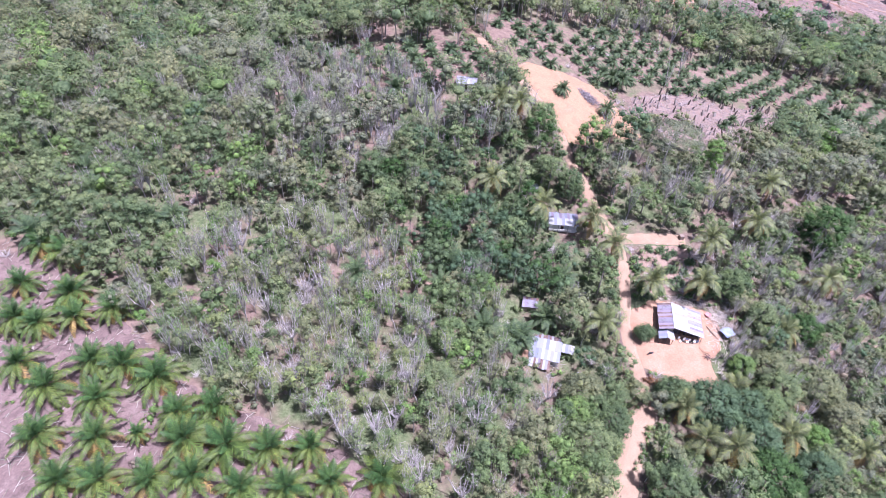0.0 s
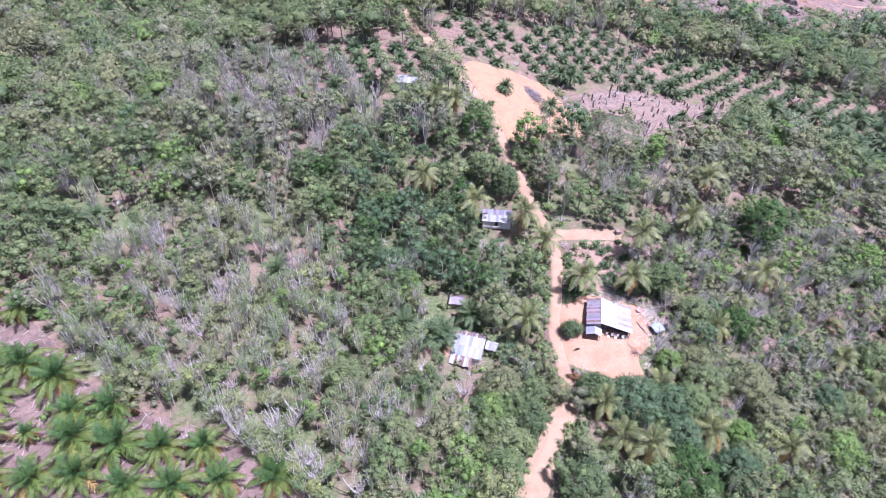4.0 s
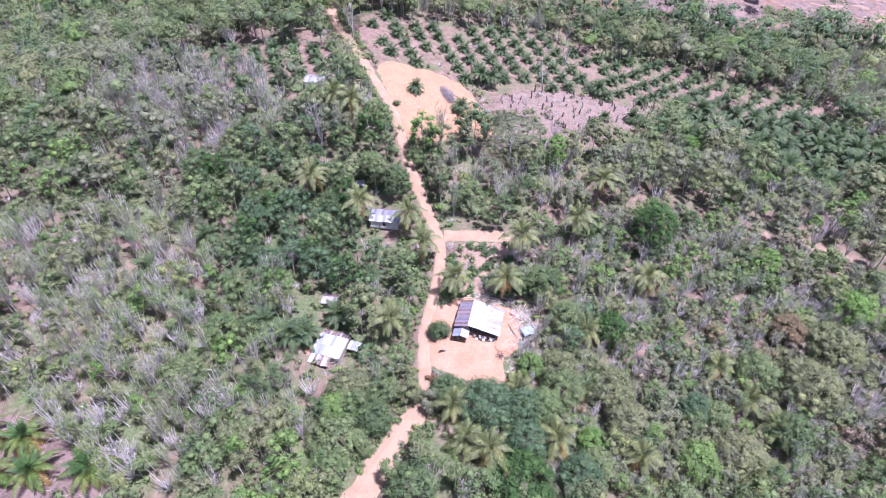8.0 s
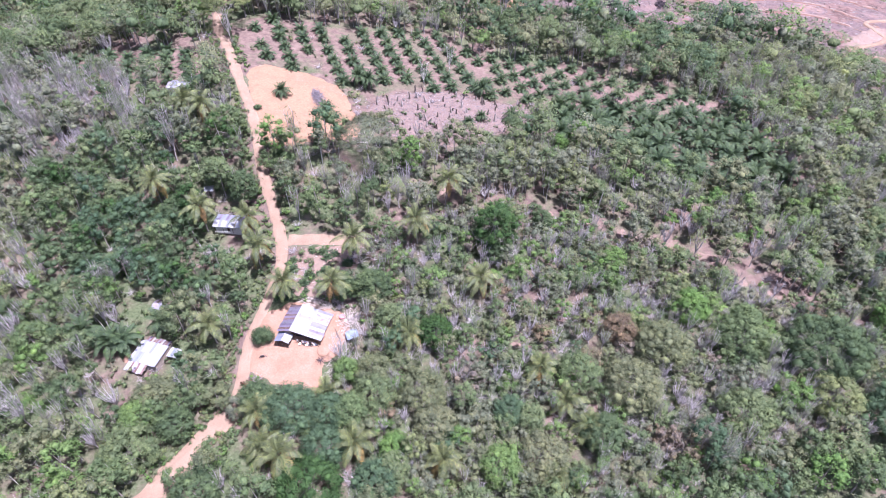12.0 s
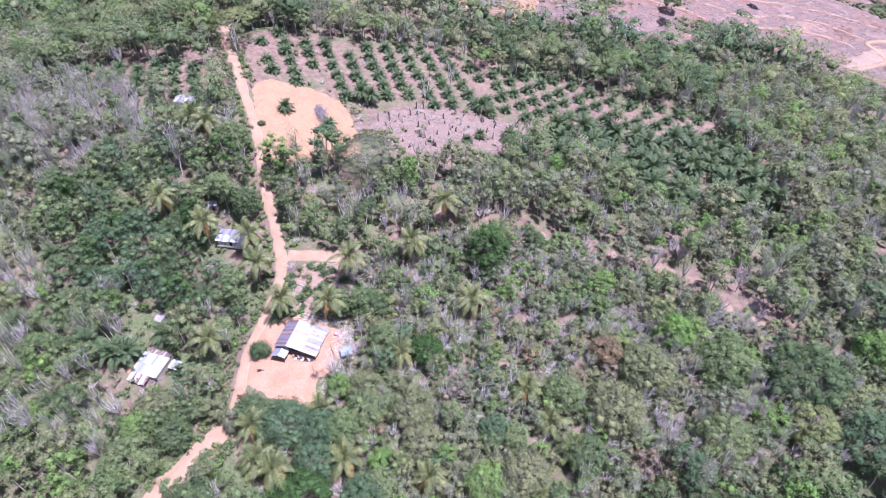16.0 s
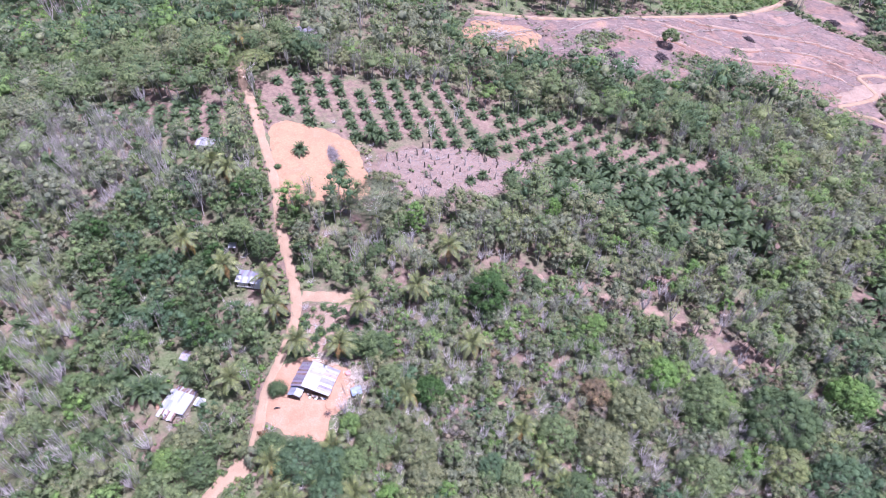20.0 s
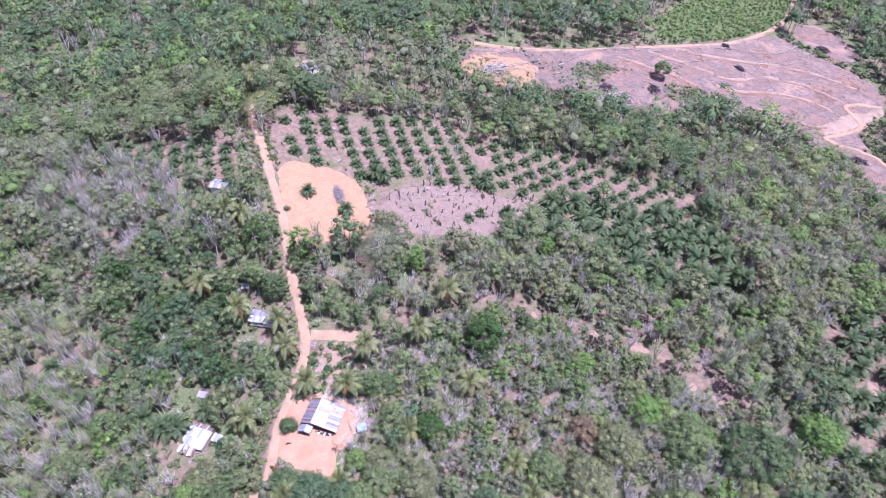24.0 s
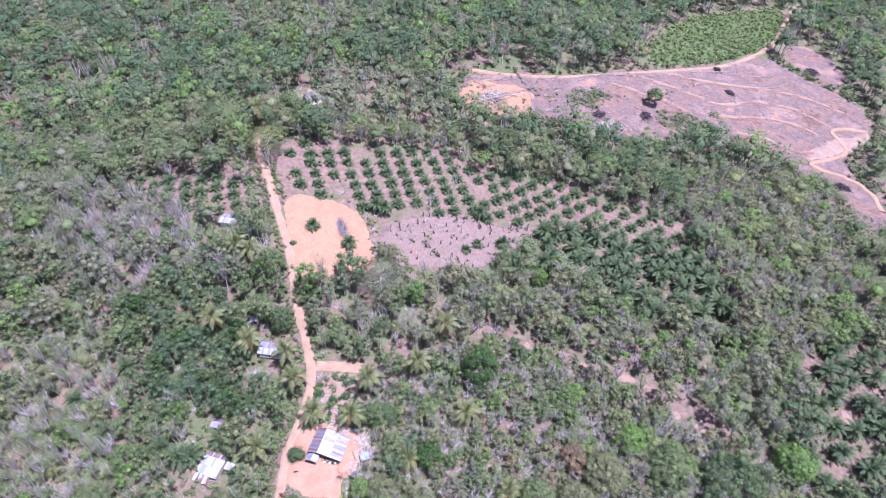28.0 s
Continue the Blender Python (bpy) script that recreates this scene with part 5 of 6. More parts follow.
brush_heap("brush_pile", 11.0, 104.9, 3.2, 1.0, 160, DRY_WOOD, "pale dead branches heaped behind the house", 3, 2.0, -13)
brush_heap("brush_pile", 21.0, 99.6, 3.0, 0.9, 130, DRY_WOOD, "pale dead branches heaped beside the yard", 4, 1.2, 15)
brush_heap("brush_pile", 17.8, 84.6, 2.6, 0.7, 80, DRY_WOOD, "pale dry branches at the yard's edge", 5, 1.0, 40)
brush_heap("dead_frond_heap", *DEAD_HEAP, 10.5, 1.2, 900, WITHERED, "grey heap of dead fronds on the dirt lot", 6, 0.26, 26, length=0.2)

# poles
for n, (x0, y0, x1, y1) in enumerate(((16.9, 97.4, 18.6, 94.3), (17.3, 96.2, 18.9, 93.4), (19.6, 97.0, 20.4, 92.6))):
    ob = thing("pole", pose(x0, y0, up(x0, y0) + 0.25), "dark wooden pole lying on the dirt", "pole", "poles on the yard")
    d = (x1 - x0, y1 - y0, up(x1, y1) - up(x0, y0))
    part("shaft", shape_mesh("shaft", stick((0, 0, 0.1), (d[0], d[1], d[2] + 0.15), 0.09, 6), TIMBER), None, ob)
# tarpaulin shelter
tarp = thing("tarpaulin_shelter", pose(21.6, 94.9, up(21.6, 94.9), 0, 0, 20), "low shelter under a grey-blue tarpaulin", "shelter")
for px, py in ((-1.2, -1.1), (1.2, -1.1), (-1.2, 1.1), (1.2, 1.1)):
    post(tarp, px, py, -0.6, 1.5, 0.05)
gx2, gy2 = np.meshgrid(np.linspace(-1.5, 1.5, 7), np.linspace(-1.4, 1.4, 7))
sag = 1.6 - 0.12 * (np.cos(gx2 * 2.1) * np.cos(gy2 * 2.2)) + 0.05 * np.sin(gx2 * 5 + gy2 * 3)
ix = np.arange(49).reshape(7, 7)
part("sheet", mesh_np("sheet", np.stack([gx2, gy2, sag], -1), np.stack([ix[:-1, :-1], ix[:-1, 1:], ix[1:, 1:], ix[1:, :-1]], -1), mats=[CLOTH_BLUE], smooth=True), None, tarp)
# a round heap of sand, ringed
sand = thing("sand_heap", pose(14.6, 91.2, up(14.6, 91.2) + 0.16), "low round ring of pale pinkish sand", "sand heap")
ring = np.linspace(0, 2 * np.pi, 21)[:-1]
prof = [(1.75, -0.05), (1.5, 0.22), (1.15, 0.2), (0.6, 0.32), (0.05, 0.4)]
sv = np.concatenate([np.stack([rr * np.cos(ring) * (1 + 0.06 * np.sin(3 * ring)), rr * np.sin(ring), np.full(20, zz)], -1) for rr, zz in prof])
sq = [(k * 20 + n, k * 20 + (n + 1) % 20, (k + 1) * 20 + (n + 1) % 20, (k + 1) * 20 + n) for k in range(4) for n in range(20)]
part("mound", mesh_np("heap", sv, sq, mats=[YARD_DIRT], smooth=True), None, sand)
# a felled palm crown: dark sticks in a star
star = thing("withered_palm", pose(14.3, 88.3, up(14.3, 88.3) + 0.2), "small withered palm with dark splayed fronds", "palm")
sr = np.random.default_rng(9)
for n in range(9):
    a = n * 0.7 + sr.normal(0, 0.1)
    part("frond", shape_mesh("frond", tube([(0, 0, 0.3), (0.7 * math.cos(a), 0.7 * math.sin(a), 0.6), (1.5 * math.cos(a), 1.5 * math.sin(a), 0.15)], [0.06, 0.09, 0.02], 4), CHAR), None, star)


def wheel(ob, px):
    t = np.linspace(0, 2 * np.pi, 17)[:-1]
    pts = np.stack([px + 0.27 * np.cos(t), 0 * t, 0.29 + 0.27 * np.sin(t)], -1)
    v, f = tube(np.concatenate([pts, pts[:2]]), [0.045] * 18, 5)
    w = part("wheel", shape_mesh("tyre", (v, f), RUBBERY), None, ob)
    hub, hf = tube([(px, -0.04, 0.29), (px, 0.04, 0.29)], [0.2, 0.2], 10)
    part("rim", shape_mesh("rim", (hub, hf), ZINC_GREY), None, w, "grey metal rim")
    return w


# motorbike on the yard
def motorbike(x, y, turn):
    ob = thing("motorbike", pose(x, y, up(x, y) + 0.18, 0, 0, turn), "small dark motorbike parked on the dirt yard", "motorbike")
    for px in (-0.6, 0.6):
        wheel(ob, px)
    bm = bmesh.new()
    box(bm, (0.75, 0.24, 0.28), (0, 0, 0.55), 0.06)
    box(bm, (0.5, 0.2, 0.2), (0.15, 0, 0.78), 0.06)
    part("body", bm, CHAR, ob)
    part("seat", slab((0.6, 0.24, 0.1), (-0.35, 0, 0.82), 0.03), RUBBERY, ob)
    part("fork", shape_mesh("fork", stick((0.6, 0, 0.3), (0.42, 0, 0.98), 0.035), ZINC_GREY), None, ob)
    part("handlebar", shape_mesh("handlebar", stick((0.42, -0.33, 1.0), (0.42, 0.33, 1.0), 0.02), ZINC_GREY), None, ob)
    return ob


motorbike(-0.3, 89.7, 12)

# clutter under the front eave: tyres, sacks and washing
cl = np.random.default_rng(17)
for n in range(9):
    a = BIG @ Vector((0.8 + 0.62 * n, -4.7 + cl.uniform(-0.7, 0.5), 0))
    x, y = a.x, a.y
    if n % 3 == 0:
        ob = thing("tyre", pose(x, y, up(x, y) + 0.3, 8, 5, 30 * n), "old black tyre lying by the house", "tyre", "tyres by the house")
        t = np.linspace(0, 2 * np.pi, 15)[:-1]
        pts = np.stack([0.3 * np.cos(t), 0.3 * np.sin(t), 0 * t], -1)
        part("tread", shape_mesh("tread", tube(np.concatenate([pts, pts[:2]]), [0.11] * 16, 6), RUBBERY), None, ob)
    else:
        ob = thing("sack", pose(x, y, up(x, y) + 0.18, 0, 0, 47 * n), "bulging white sack set down by the house" if n % 3 == 1 else "dark bundle set down by the house", "sack", "sacks by the house")
        bm = bmesh.new()
        bmesh.ops.create_icosphere(bm, subdivisions=2, radius=0.34)
        for v in bm.verts:
            v.co = Vector((v.co.x * 1.25, v.co.y * 0.8, max(v.co.z, -0.22) * 0.75 + 0.2)) * (1 + 0.16 * noise.noise(v.co * 4 + Vector((n, 0, 0))))
        part("bag", bm, CLOTH_WHITE if n % 3 == 1 else RUBBERY, ob)
wash = thing("washing_line", BIG @ pose(0, 0, 0), "line of pale and dark washing under the eave", "washing line")
part("line", shape_mesh("line", stick((0.4, -4.9, 1.5), (6.4, -4.9, 1.2), 0.012, 4), TIMBER), None, wash)
for px in (0.4, 6.4):
    post(wash, px, -4.9, -1.3, 1.55 if px < 1 else 1.25, 0.04)
for n in range(8):
    bm = bmesh.new()
    box(bm, (0.5, 0.03, 0.75 + 0.2 * (n % 3)), (0.9 + 0.68 * n, -4.9, 1.05 - 0.03 * n - 0.1 * (n % 3)), 0.01)
    part("cloth", bm, (CLOTH_WHITE, RUBBERY, CLOTH_WHITE, CLOTH_BLUE)[n % 4], wash)

# heap of pale earth by the low house
heap = thing("earth_heap", pose(-33.0, 88.9, up(-33.0, 88.9)), "rounded heap of pale earth beside the low house", "earth heap")
bm = bmesh.new()
bmesh.ops.create_icosphere(bm, subdivisions=3, radius=1.5)
for v in bm.verts:
    v.co = Vector((v.co.x, v.co.y * 0.9, v.co.z * 0.55)) * (1 + 0.18 * noise.noise(v.co * 1.3))
part("mound", bm, YARD_DIRT, heap)
# dark crate beside the side track
crate = thing("crate", pose(18.4, 126.6, up(18.4, 126.6), 0, 0, 12), "dark wooden crate beside the side track", "crate")
bm = bmesh.new()
box(bm, (1.4, 1.2, 1.3), (0, 0, 0.65), 0.04)
box(bm, (1.5, 0.1, 0.12), (0, -0.6, 1.1), 0.01)
box(bm, (1.5, 0.1, 0.12), (0, -0.6, 0.3), 0.01)
part("case", bm, TIMBER, crate)

# ---------------------------------------------------------------- palms
pr = np.random.default_rng(41)
for n, (x, y, h) in enumerate(COCONUTS):
    palm("coconut_palm", x, y, h, COCO_FRONDS, 19, 0.17, "coconut palm with arching fronds and a pale slim trunk", "palm", "coconut palms", 100 + n,
         (float(pr.normal(0, 0.5)), float(pr.normal(0, 0.5))), BARK_GREY, 1.12 if h > 6 else 1.05, 2, 0.3)
for n, (x, y) in enumerate(OLD_PALMS):
    palm("oil_palm", x, y, 2.6 + 0.8 * pr.uniform(), OIL_FRONDS, 30, 0.42, "broad oil palm with yellowing lower fronds on bare soil", "palm", "old oil palms", 200 + n,
         (0, 0), BARK_DARK, (0.62, 1.24)[n != 11] * float(pr.uniform(0.8, 1.04)), 3, 0.42)
for n, (x, y, h, s) in enumerate(FIELD_PALMS):
    palm("oil_palm", x, y, h, DUSTY_FRONDS, 36, 0.45, "oil palm standing alone on cleared ground", "palm", "palms on cleared ground", 300 + n, (0, 0), BARK_DARK, 0.86 * s, 5, 0.0)
GROWN = [(shape_mesh("trunk", palm_trunk(pr, 4.2, 0.4, (0, 0))[0], BARK_DARK), shape_mesh("crown", turned(palm_crown(pr, 5.2, 0.95, 14, 26), 0, 0, (0, 0, 4.2)), FROND_YOUNG)) for _ in range(4)]
YOUNG = [(shape_mesh("trunk", palm_trunk(pr, 1.3, 0.34, (0, 0))[0], BARK_DARK), shape_mesh("crown", turned(palm_crown(pr, 4.1, 0.84, 7, 26, 0.3, 48), 0, 0, (0, 0, 1.3)), FROND_YOUNG)) for _ in range(5)]


def plain_palm(model, x, y, scale, label, group):
    ob = thing("oil_palm", pose(x, y, up(x, y), 0, 0, float(pr.uniform(0, 360))), label, "palm", group)
    ob.scale = (scale,) * 3
    part("trunk", model[0], None, ob)
    part("crown", model[1], None, ob)


for x, y in MIXED_PALMS + FAR_PALMS:
    plain_palm(GROWN[int(pr.integers(4))], x, y, float(pr.uniform(0.85, 1.1)), "dark green oil palm growing among the trees", "oil palms among trees")


def lattice(polygon, u, v, origin, keep):
    out = []
    for i in range(-40, 41):
        for k in range(-40, 41):
            x, y = origin[0] + i * u[0] + k * v[0], origin[1] + i * u[1] + k * v[1]
            if keep(x) and bool(inside(x, y, polygon)):
                out.append((x + float(pr.normal(0, 0.35)), y + float(pr.normal(0, 0.35))))
    return out


rows_of_palms = lattice(PLANT, (7.8, 2.6), (2.45, -6.4), (-19.8, 208.4), lambda x: x < 58) + lattice(PLANT, (6.1, 4.8), (7.6, -3.9), (110.3, 224.5), lambda x: x >= 58)
for x, y in rows_of_palms:
    if pr.uniform() > 0.05:
        plain_palm(YOUNG[int(pr.integers(5))], x, y, float(pr.uniform(0.8, 1.02)), "young dark green oil palm planted in rows", "rows of young oil palms")
for x, y in lattice(PLANT_LEFT, (6.6, 2.0), (2.2, -6.4), (-80, 215), lambda x: True):
    plain_palm(YOUNG[int(pr.integers(5))], x, y, float(pr.uniform(0.8, 1.05)), "young dark green oil palm planted in rows", "rows of young oil palms")
for x, y in lattice(MATURE, (6.9, 2.5), (2.8, -6.6), (120, 185), lambda x: True):
    plain_palm(GROWN[int(pr.integers(4))], x + float(pr.normal(0, 1.5)), y + float(pr.normal(0, 1.5)), float(pr.uniform(0.8, 1.2)), "tall dark oil palm in a close stand", "stand of oil palms")

for x, y in lattice(PALM_CORNER, (7.0, 1.8), (2.0, -7.2), (150, 95), lambda x: True):
    if min(math.hypot(x - a, y - b) for a, b in MIXED_PALMS + FAR_PALMS) > 4.5 and pr.uniform() > 0.12:
        plain_palm(GROWN[int(pr.integers(4))], x + float(pr.normal(0, 0.9)), y + float(pr.normal(0, 0.9)), float(pr.uniform(0.7, 1.0)), "dark oil palm on a pinkish slope", "palms on the near slope")

# ---------------------------------------------------------------- single trees
LOOK = {
    "dense": "full-crowned leafy tree above its neighbours", "open": "open-crowned leafy tree", "umbrella": "wide flat-topped feathery tree on a pale trunk",
    "dome": "broad low-domed tree", "mop": "lone leafy tree with a clear trunk on bare ground",
}
HUE = {"dark": "dark green", "mid": "green", "grey": "grey-green", "bright": "bright green", "olive": "olive green", "blue": "blue-green", "yellow": "pale yellow-green", "rich": "deep green", "rust": "rust-brown"}
for n, (x, y, high, wide, tone, form) in enumerate(BIG_TREES + FAR_TREES + [(x0, y0, 5.0 + 0.5 * w0, w0, t0, "dense") for x0, y0, w0, t0 in NEAR_TREES]):
    r = np.random.default_rng(500 + n)
    if form in ("dense", "dome", "mop"):
        base = high * {"dense": 0.1, "dome": 0.05, "mop": 0.42}[form]
        count = int(20 + wide * 8)
        clumps = dome_clumps(r, base, high, wide, count, 0.5 + wide * 0.15)
        leaves = foliage(clumps, int(70 + wide * 4), 0.34, 0.27, r, 0.85)
        wood = limbs(r, clumps[-6:], 0.8, high, 0.25)
    elif form == "umbrella":
        clumps = []
        for k in range(46):
            a, q = k * 2.39996, (k / 46) ** 0.5
            clumps.append((wide * q * math.cos(a), wide * q * math.sin(a), high * (0.98 - 0.2 * q * q) + float(r.normal(0, 0.35)), wide * 0.13 * float(r.uniform(0.8, 1.4))))
        leaves = foliage(clumps, 190, 0.38, 0.28, r, 0.45, core=0, whole=0.8)
        wood = limbs(r, clumps[4:46:4], 0.8, high, 0.3)
    else:
        wood, leaves = broad_shape(r, high * 0.95, wide, high * 0.6, 22, 100, wide * 0.27, 0.33, 0.22, 0.75)
    ob = thing("large_tree", pose(x, y, up(x, y)), f"{HUE[tone]} {LOOK[form]}", "tree", "large single trees")
    part("trunk", shape_mesh("trunk", wood, BARK_PALE if form in ("umbrella", "mop") else BARK_GREY), None, ob)
    part("crown", shape_mesh("crown", leaves, LEAF[tone]), None, ob)
r = np.random.default_rng(77)
bush = thing("round_bush", pose(*BUSH, up(*BUSH)), "round clipped dark green fruit tree by the house", "tree")
ball = [(*(unit(r.normal(size=3)) * (1.75, 1.75, 1.3) + (0, 0, 2.2)), 1.35) for _ in range(28)]
part("trunk", shape_mesh("trunk", limbs(r, ball[:6], 0.6, 2.6, 0.16), BARK_GREY), None, bush)
part("crown", shape_mesh("crown", foliage(ball, 160, 0.26, 0.2, r, 0.85), LEAF["dark"]), None, bush)
for n, (x, y) in enumerate(DEAD_TRUNKS):
    wood, _ = bare_shape(np.random.default_rng(600 + n), 11.0 + n, 2.2, 0, 0.7, 5, 50)
    ob = thing("dead_tree", pose(x, y, up(x, y)), "tall bleached dead tree with a few bare limbs", "tree", "dead trees")
    part("trunk", shape_mesh("trunk", wood, BARK_PALE), None, ob)
DEAD_BUSH = [shape_mesh("brushwood", joined([twig_bush(sh, 120), twig_bush(sh, 60)]), TWIG) for _ in range(3)]
for n, (x, y) in enumerate(DEAD_BUSHES):
    ob = thing("dead_bush", pose(x, y, up(x, y), 0, 0, 71 * n), "bleached leafless bush of splayed pale twigs", "bush", "dead bushes")
    ob.scale = (1.7, 1.7, 1.2)
    part("brushwood", DEAD_BUSH[n % 3], None, ob)
POLES = [(-52.5, 122.0), (-39.0, 113.5), (-82.1, 134.6), (93.3, 143.0)]
for n, (x, y) in enumerate(POLES):
    ob = thing("dead_tree", pose(x, y, up(x, y), 2.0 * n - 3, 3, 0), "bare pale dead tree standing without limbs", "tree", "dead trees without limbs")
    part("stem", shape_mesh("trunk", tube([(0, 0, -0.5), (0.1, 0, 4), (0.25, 0.1, 9.0)], [0.24, 0.2, 0.13], 7), BARK_PALE), None, ob)
tub = thing("washtub", pose(18.4, 100.7, up(18.4, 100.7) + 0.2), "round pink plastic washtub behind the house", "tub")
PINK = rough_material("pink_plastic", [(0.3, (0.42, 0.16, 0.18)), (0.7, (0.5, 0.22, 0.23))], 2.0, rough=0.4)
ring = np.linspace(0, 2 * np.pi, 17)[:-1]
prof = [(0.0, 0.12), (0.55, 0.1), (0.72, 0.5), (0.78, 0.5), (0.6, 0.0)]
sv = np.concatenate([np.stack([rr * np.cos(ring), rr * np.sin(ring), np.full(16, zz)], -1) for rr, zz in prof])
sq = [(k * 16 + n, k * 16 + (n + 1) % 16, (k + 1) * 16 + (n + 1) % 16, (k + 1) * 16 + n) for k in range(4) for n in range(16)]
part("basin", mesh_np("basin", sv, sq, mats=[PINK], smooth=True), None, tub)
# low red-leaved shrub at the yard's corner
red = thing("red_shrub", pose(-2.1, 82.3, up(-2.1, 82.3)), "low shrub with red-orange leaves by the yard", "shrub")
RED_LEAF = leaf_material("red_leaf", (0.32, 0.12, 0.08), (0.27, 0.15, 0.09), 0.25)
part("crown", shape_mesh("crown", foliage([(a, b, 0.6, 0.8) for a, b in ((-1.6, 0), (0, 0.5), (1.4, -0.3), (0.6, -0.8), (-0.7, -0.6))], 30, 0.5, 0.3, r), RED_LEAF), None, red)

# spiky garden plants between the side track and the house
for k in range(60):
    x, y = float(pr.uniform(1.5, 23.0)), float(pr.uniform(105, 124))
    if float(near_line(np.array(x), np.array(y), SIDE)) < 3.0 or float(near_line(np.array(x), np.array(y), ROAD)) < 3.0 or not bool(inside(x, y, GARDEN)):
        continue
    plant = thing("garden_plant", pose(x, y, up(x, y), 0, 0, float(pr.uniform(0, 360))), "small spiky green plant in a dry garden plot", "plant", "garden plants")
    plant.scale = (float(pr.uniform(0.28, 0.5)),) * 3
    part("leaves", YOUNG[int(pr.integers(5))][1], None, plant)

bush = thing("roadside_bush", pose(-15.1, 173.2, up(-15.1, 173.2)), "small dark bush at the edge of the road", "shrub")
part("crown", shape_mesh("crown", foliage([(*(unit(r.normal(size=3)) * (0.7, 0.7, 0.4) + (0, 0, 0.9)), 0.7) for _ in range(7)], 40, 0.4, 0.3, r), LEAF["dark"]), None, bush)

# ---------------------------------------------------------------- woods
# what keeps its ground free of trees
def open_ground(x, y):
    free = near_line(x, y, ROAD) < np.where(y > 225, 4.4, np.where(y > 128, 4.6, 3.7))
    free |= near_line(x, y, SIDE) < 4.0
    free |= near_line(x, y, FARROAD) < 4.0
    free |= near_line(x, y, RIDGE) < 1.0
    for polygon in (YARD, FIELD, CLEAR, LOT_EDGE, PLANT, MINE, FAR_CLEARED, GARDEN, PLANT_LEFT, PALM_CORNER, SOIL, GRASS, MATURE):
        free |= inside(x, y, polygon)
    free |= near_line(x, y, YARD + YARD[:1]) < 2.4
    free |= near_line(x, y, FIELD + FIELD[:1]) < 2.2
    free |= near_line(x, y, CLEAR + CLEAR[:1]) < 4.5
    for tx, ty, _, wide, *_ in BIG_TREES + FAR_TREES + [(x0, y0, 0, w0) for x0, y0, w0, _ in NEAR_TREES]:
        free |= (x - tx) ** 2 + (y - ty) ** 2 < (0.85 * wide) ** 2
    for tx, ty, *_ in COCONUTS:
        free |= (x - tx) ** 2 + (y - ty + 0.8) ** 2 < 3.7 ** 2
    for tx, ty, *_ in MIXED_PALMS + FAR_PALMS:
        free |= (x - tx) ** 2 + (y - ty) ** 2 < 2.9 ** 2
    free |= near_line(x, y, MINE + MINE[:1]) < 8.0
    for hx, hy, r in PATCHES:
        free |= (x - hx) ** 2 + (y - hy + 0.3 * r) ** 2 < (0.66 * r) ** 2
    for hx, hy, r in CLEARINGS:
        free |= (x - hx) ** 2 + (y - hy) ** 2 < r * r
    return free


def scatter(x0, x1, y0, y1, step, seed):
    r = np.random.default_rng(seed)
    x, y = np.meshgrid(np.arange(x0, x1, step), np.arange(y0, y1, step * 0.9))
    x[1::2] += step * 0.5
    x, y = x + r.uniform(-0.42, 0.42, x.shape) * step, y + r.uniform(-0.42, 0.42, y.shape) * step
    return x.ravel(), y.ravel(), r


def in_view(x, y):
    """The stretch of land that the flight looks over."""
    return inside(x, y, VIEW)


def zone_of(x, y):
    zone = np.zeros(x.shape, int)
    for n, polygon in ZONES:
        zone[inside(x, y, polygon)] = n
    return zone


# for each zone: the share of each kind, and the tones of its leaves
MIX = {
    0: ((("broad", 0.62), ("slim", 0.2), ("rubber", 0.12), ("bare", 0.06)), ("blue", "dark", "dark", "mid", "mid", "olive", "grey", "mid", "bright")),
    1: ((("broad", 0.06), ("slim", 0.18), ("rubber", 0.46), ("bare", 0.32)), ("mid", "bright", "mid", "yellow", "olive", "mid", "yellow", "bright")),
    2: ((("broad", 0.12), ("slim", 0.16), ("rubber", 0.30), ("bare", 0.42)), ("grey", "grey", "mid", "dark")),
    3: ((("broad", 0.18), ("slim", 0.46), ("rubber", 0.24), ("bare", 0.12)), ("mid", "grey", "olive", "mid", "bright", "grey", "yellow")),
    4: ((("scrub", 0.46), ("broad", 0.09), ("rubber", 0.17), ("bare", 0.28)), ("dark", "blue", "mid", "grey", "bright", "olive", "grey", "mid", "dry", "olive", "mid", "bright", "grey", "yellow", "rust")),
    5: ((("broad", 0.8), ("slim", 0.15), ("rubber", 0.05)), ("dark", "blue", "dark", "mid")),
    7: ((("broad", 0.34), ("slim", 0.34), ("rubber", 0.22), ("bare", 0.10)), ("olive", "grey", "olive", "grey", "mid", "yellow", "grey")),
    8: ((("broad", 0.34), ("slim", 0.2), ("rubber", 0.22), ("bare", 0.24)), ("dark", "mid", "olive", "bright", "mid", "dark", "yellow")),
    9: ((("broad", 0.74), ("slim", 0.16), ("rubber", 0.06), ("bare", 0.04)), ("dark", "blue", "mid", "dark", "rich", "mid")),
    6: ((("broad", 0.22), ("slim", 0.30), ("rubber", 0.30), ("bare", 0.18)), ("mid", "olive", "grey", "dark", "mid", "olive", "grey")),
}
SIZE = {8: (0.7, 1.1), 9: (0.75, 1.2), 7: (0.8, 1.15), 6: (0.7, 1.05), 0: (0.68, 1.2), 1: (0.72, 1.1), 2: (0.75, 1.1), 3: (0.8, 1.1), 4: (0.5, 0.85), 5: (0.8, 1.2)}
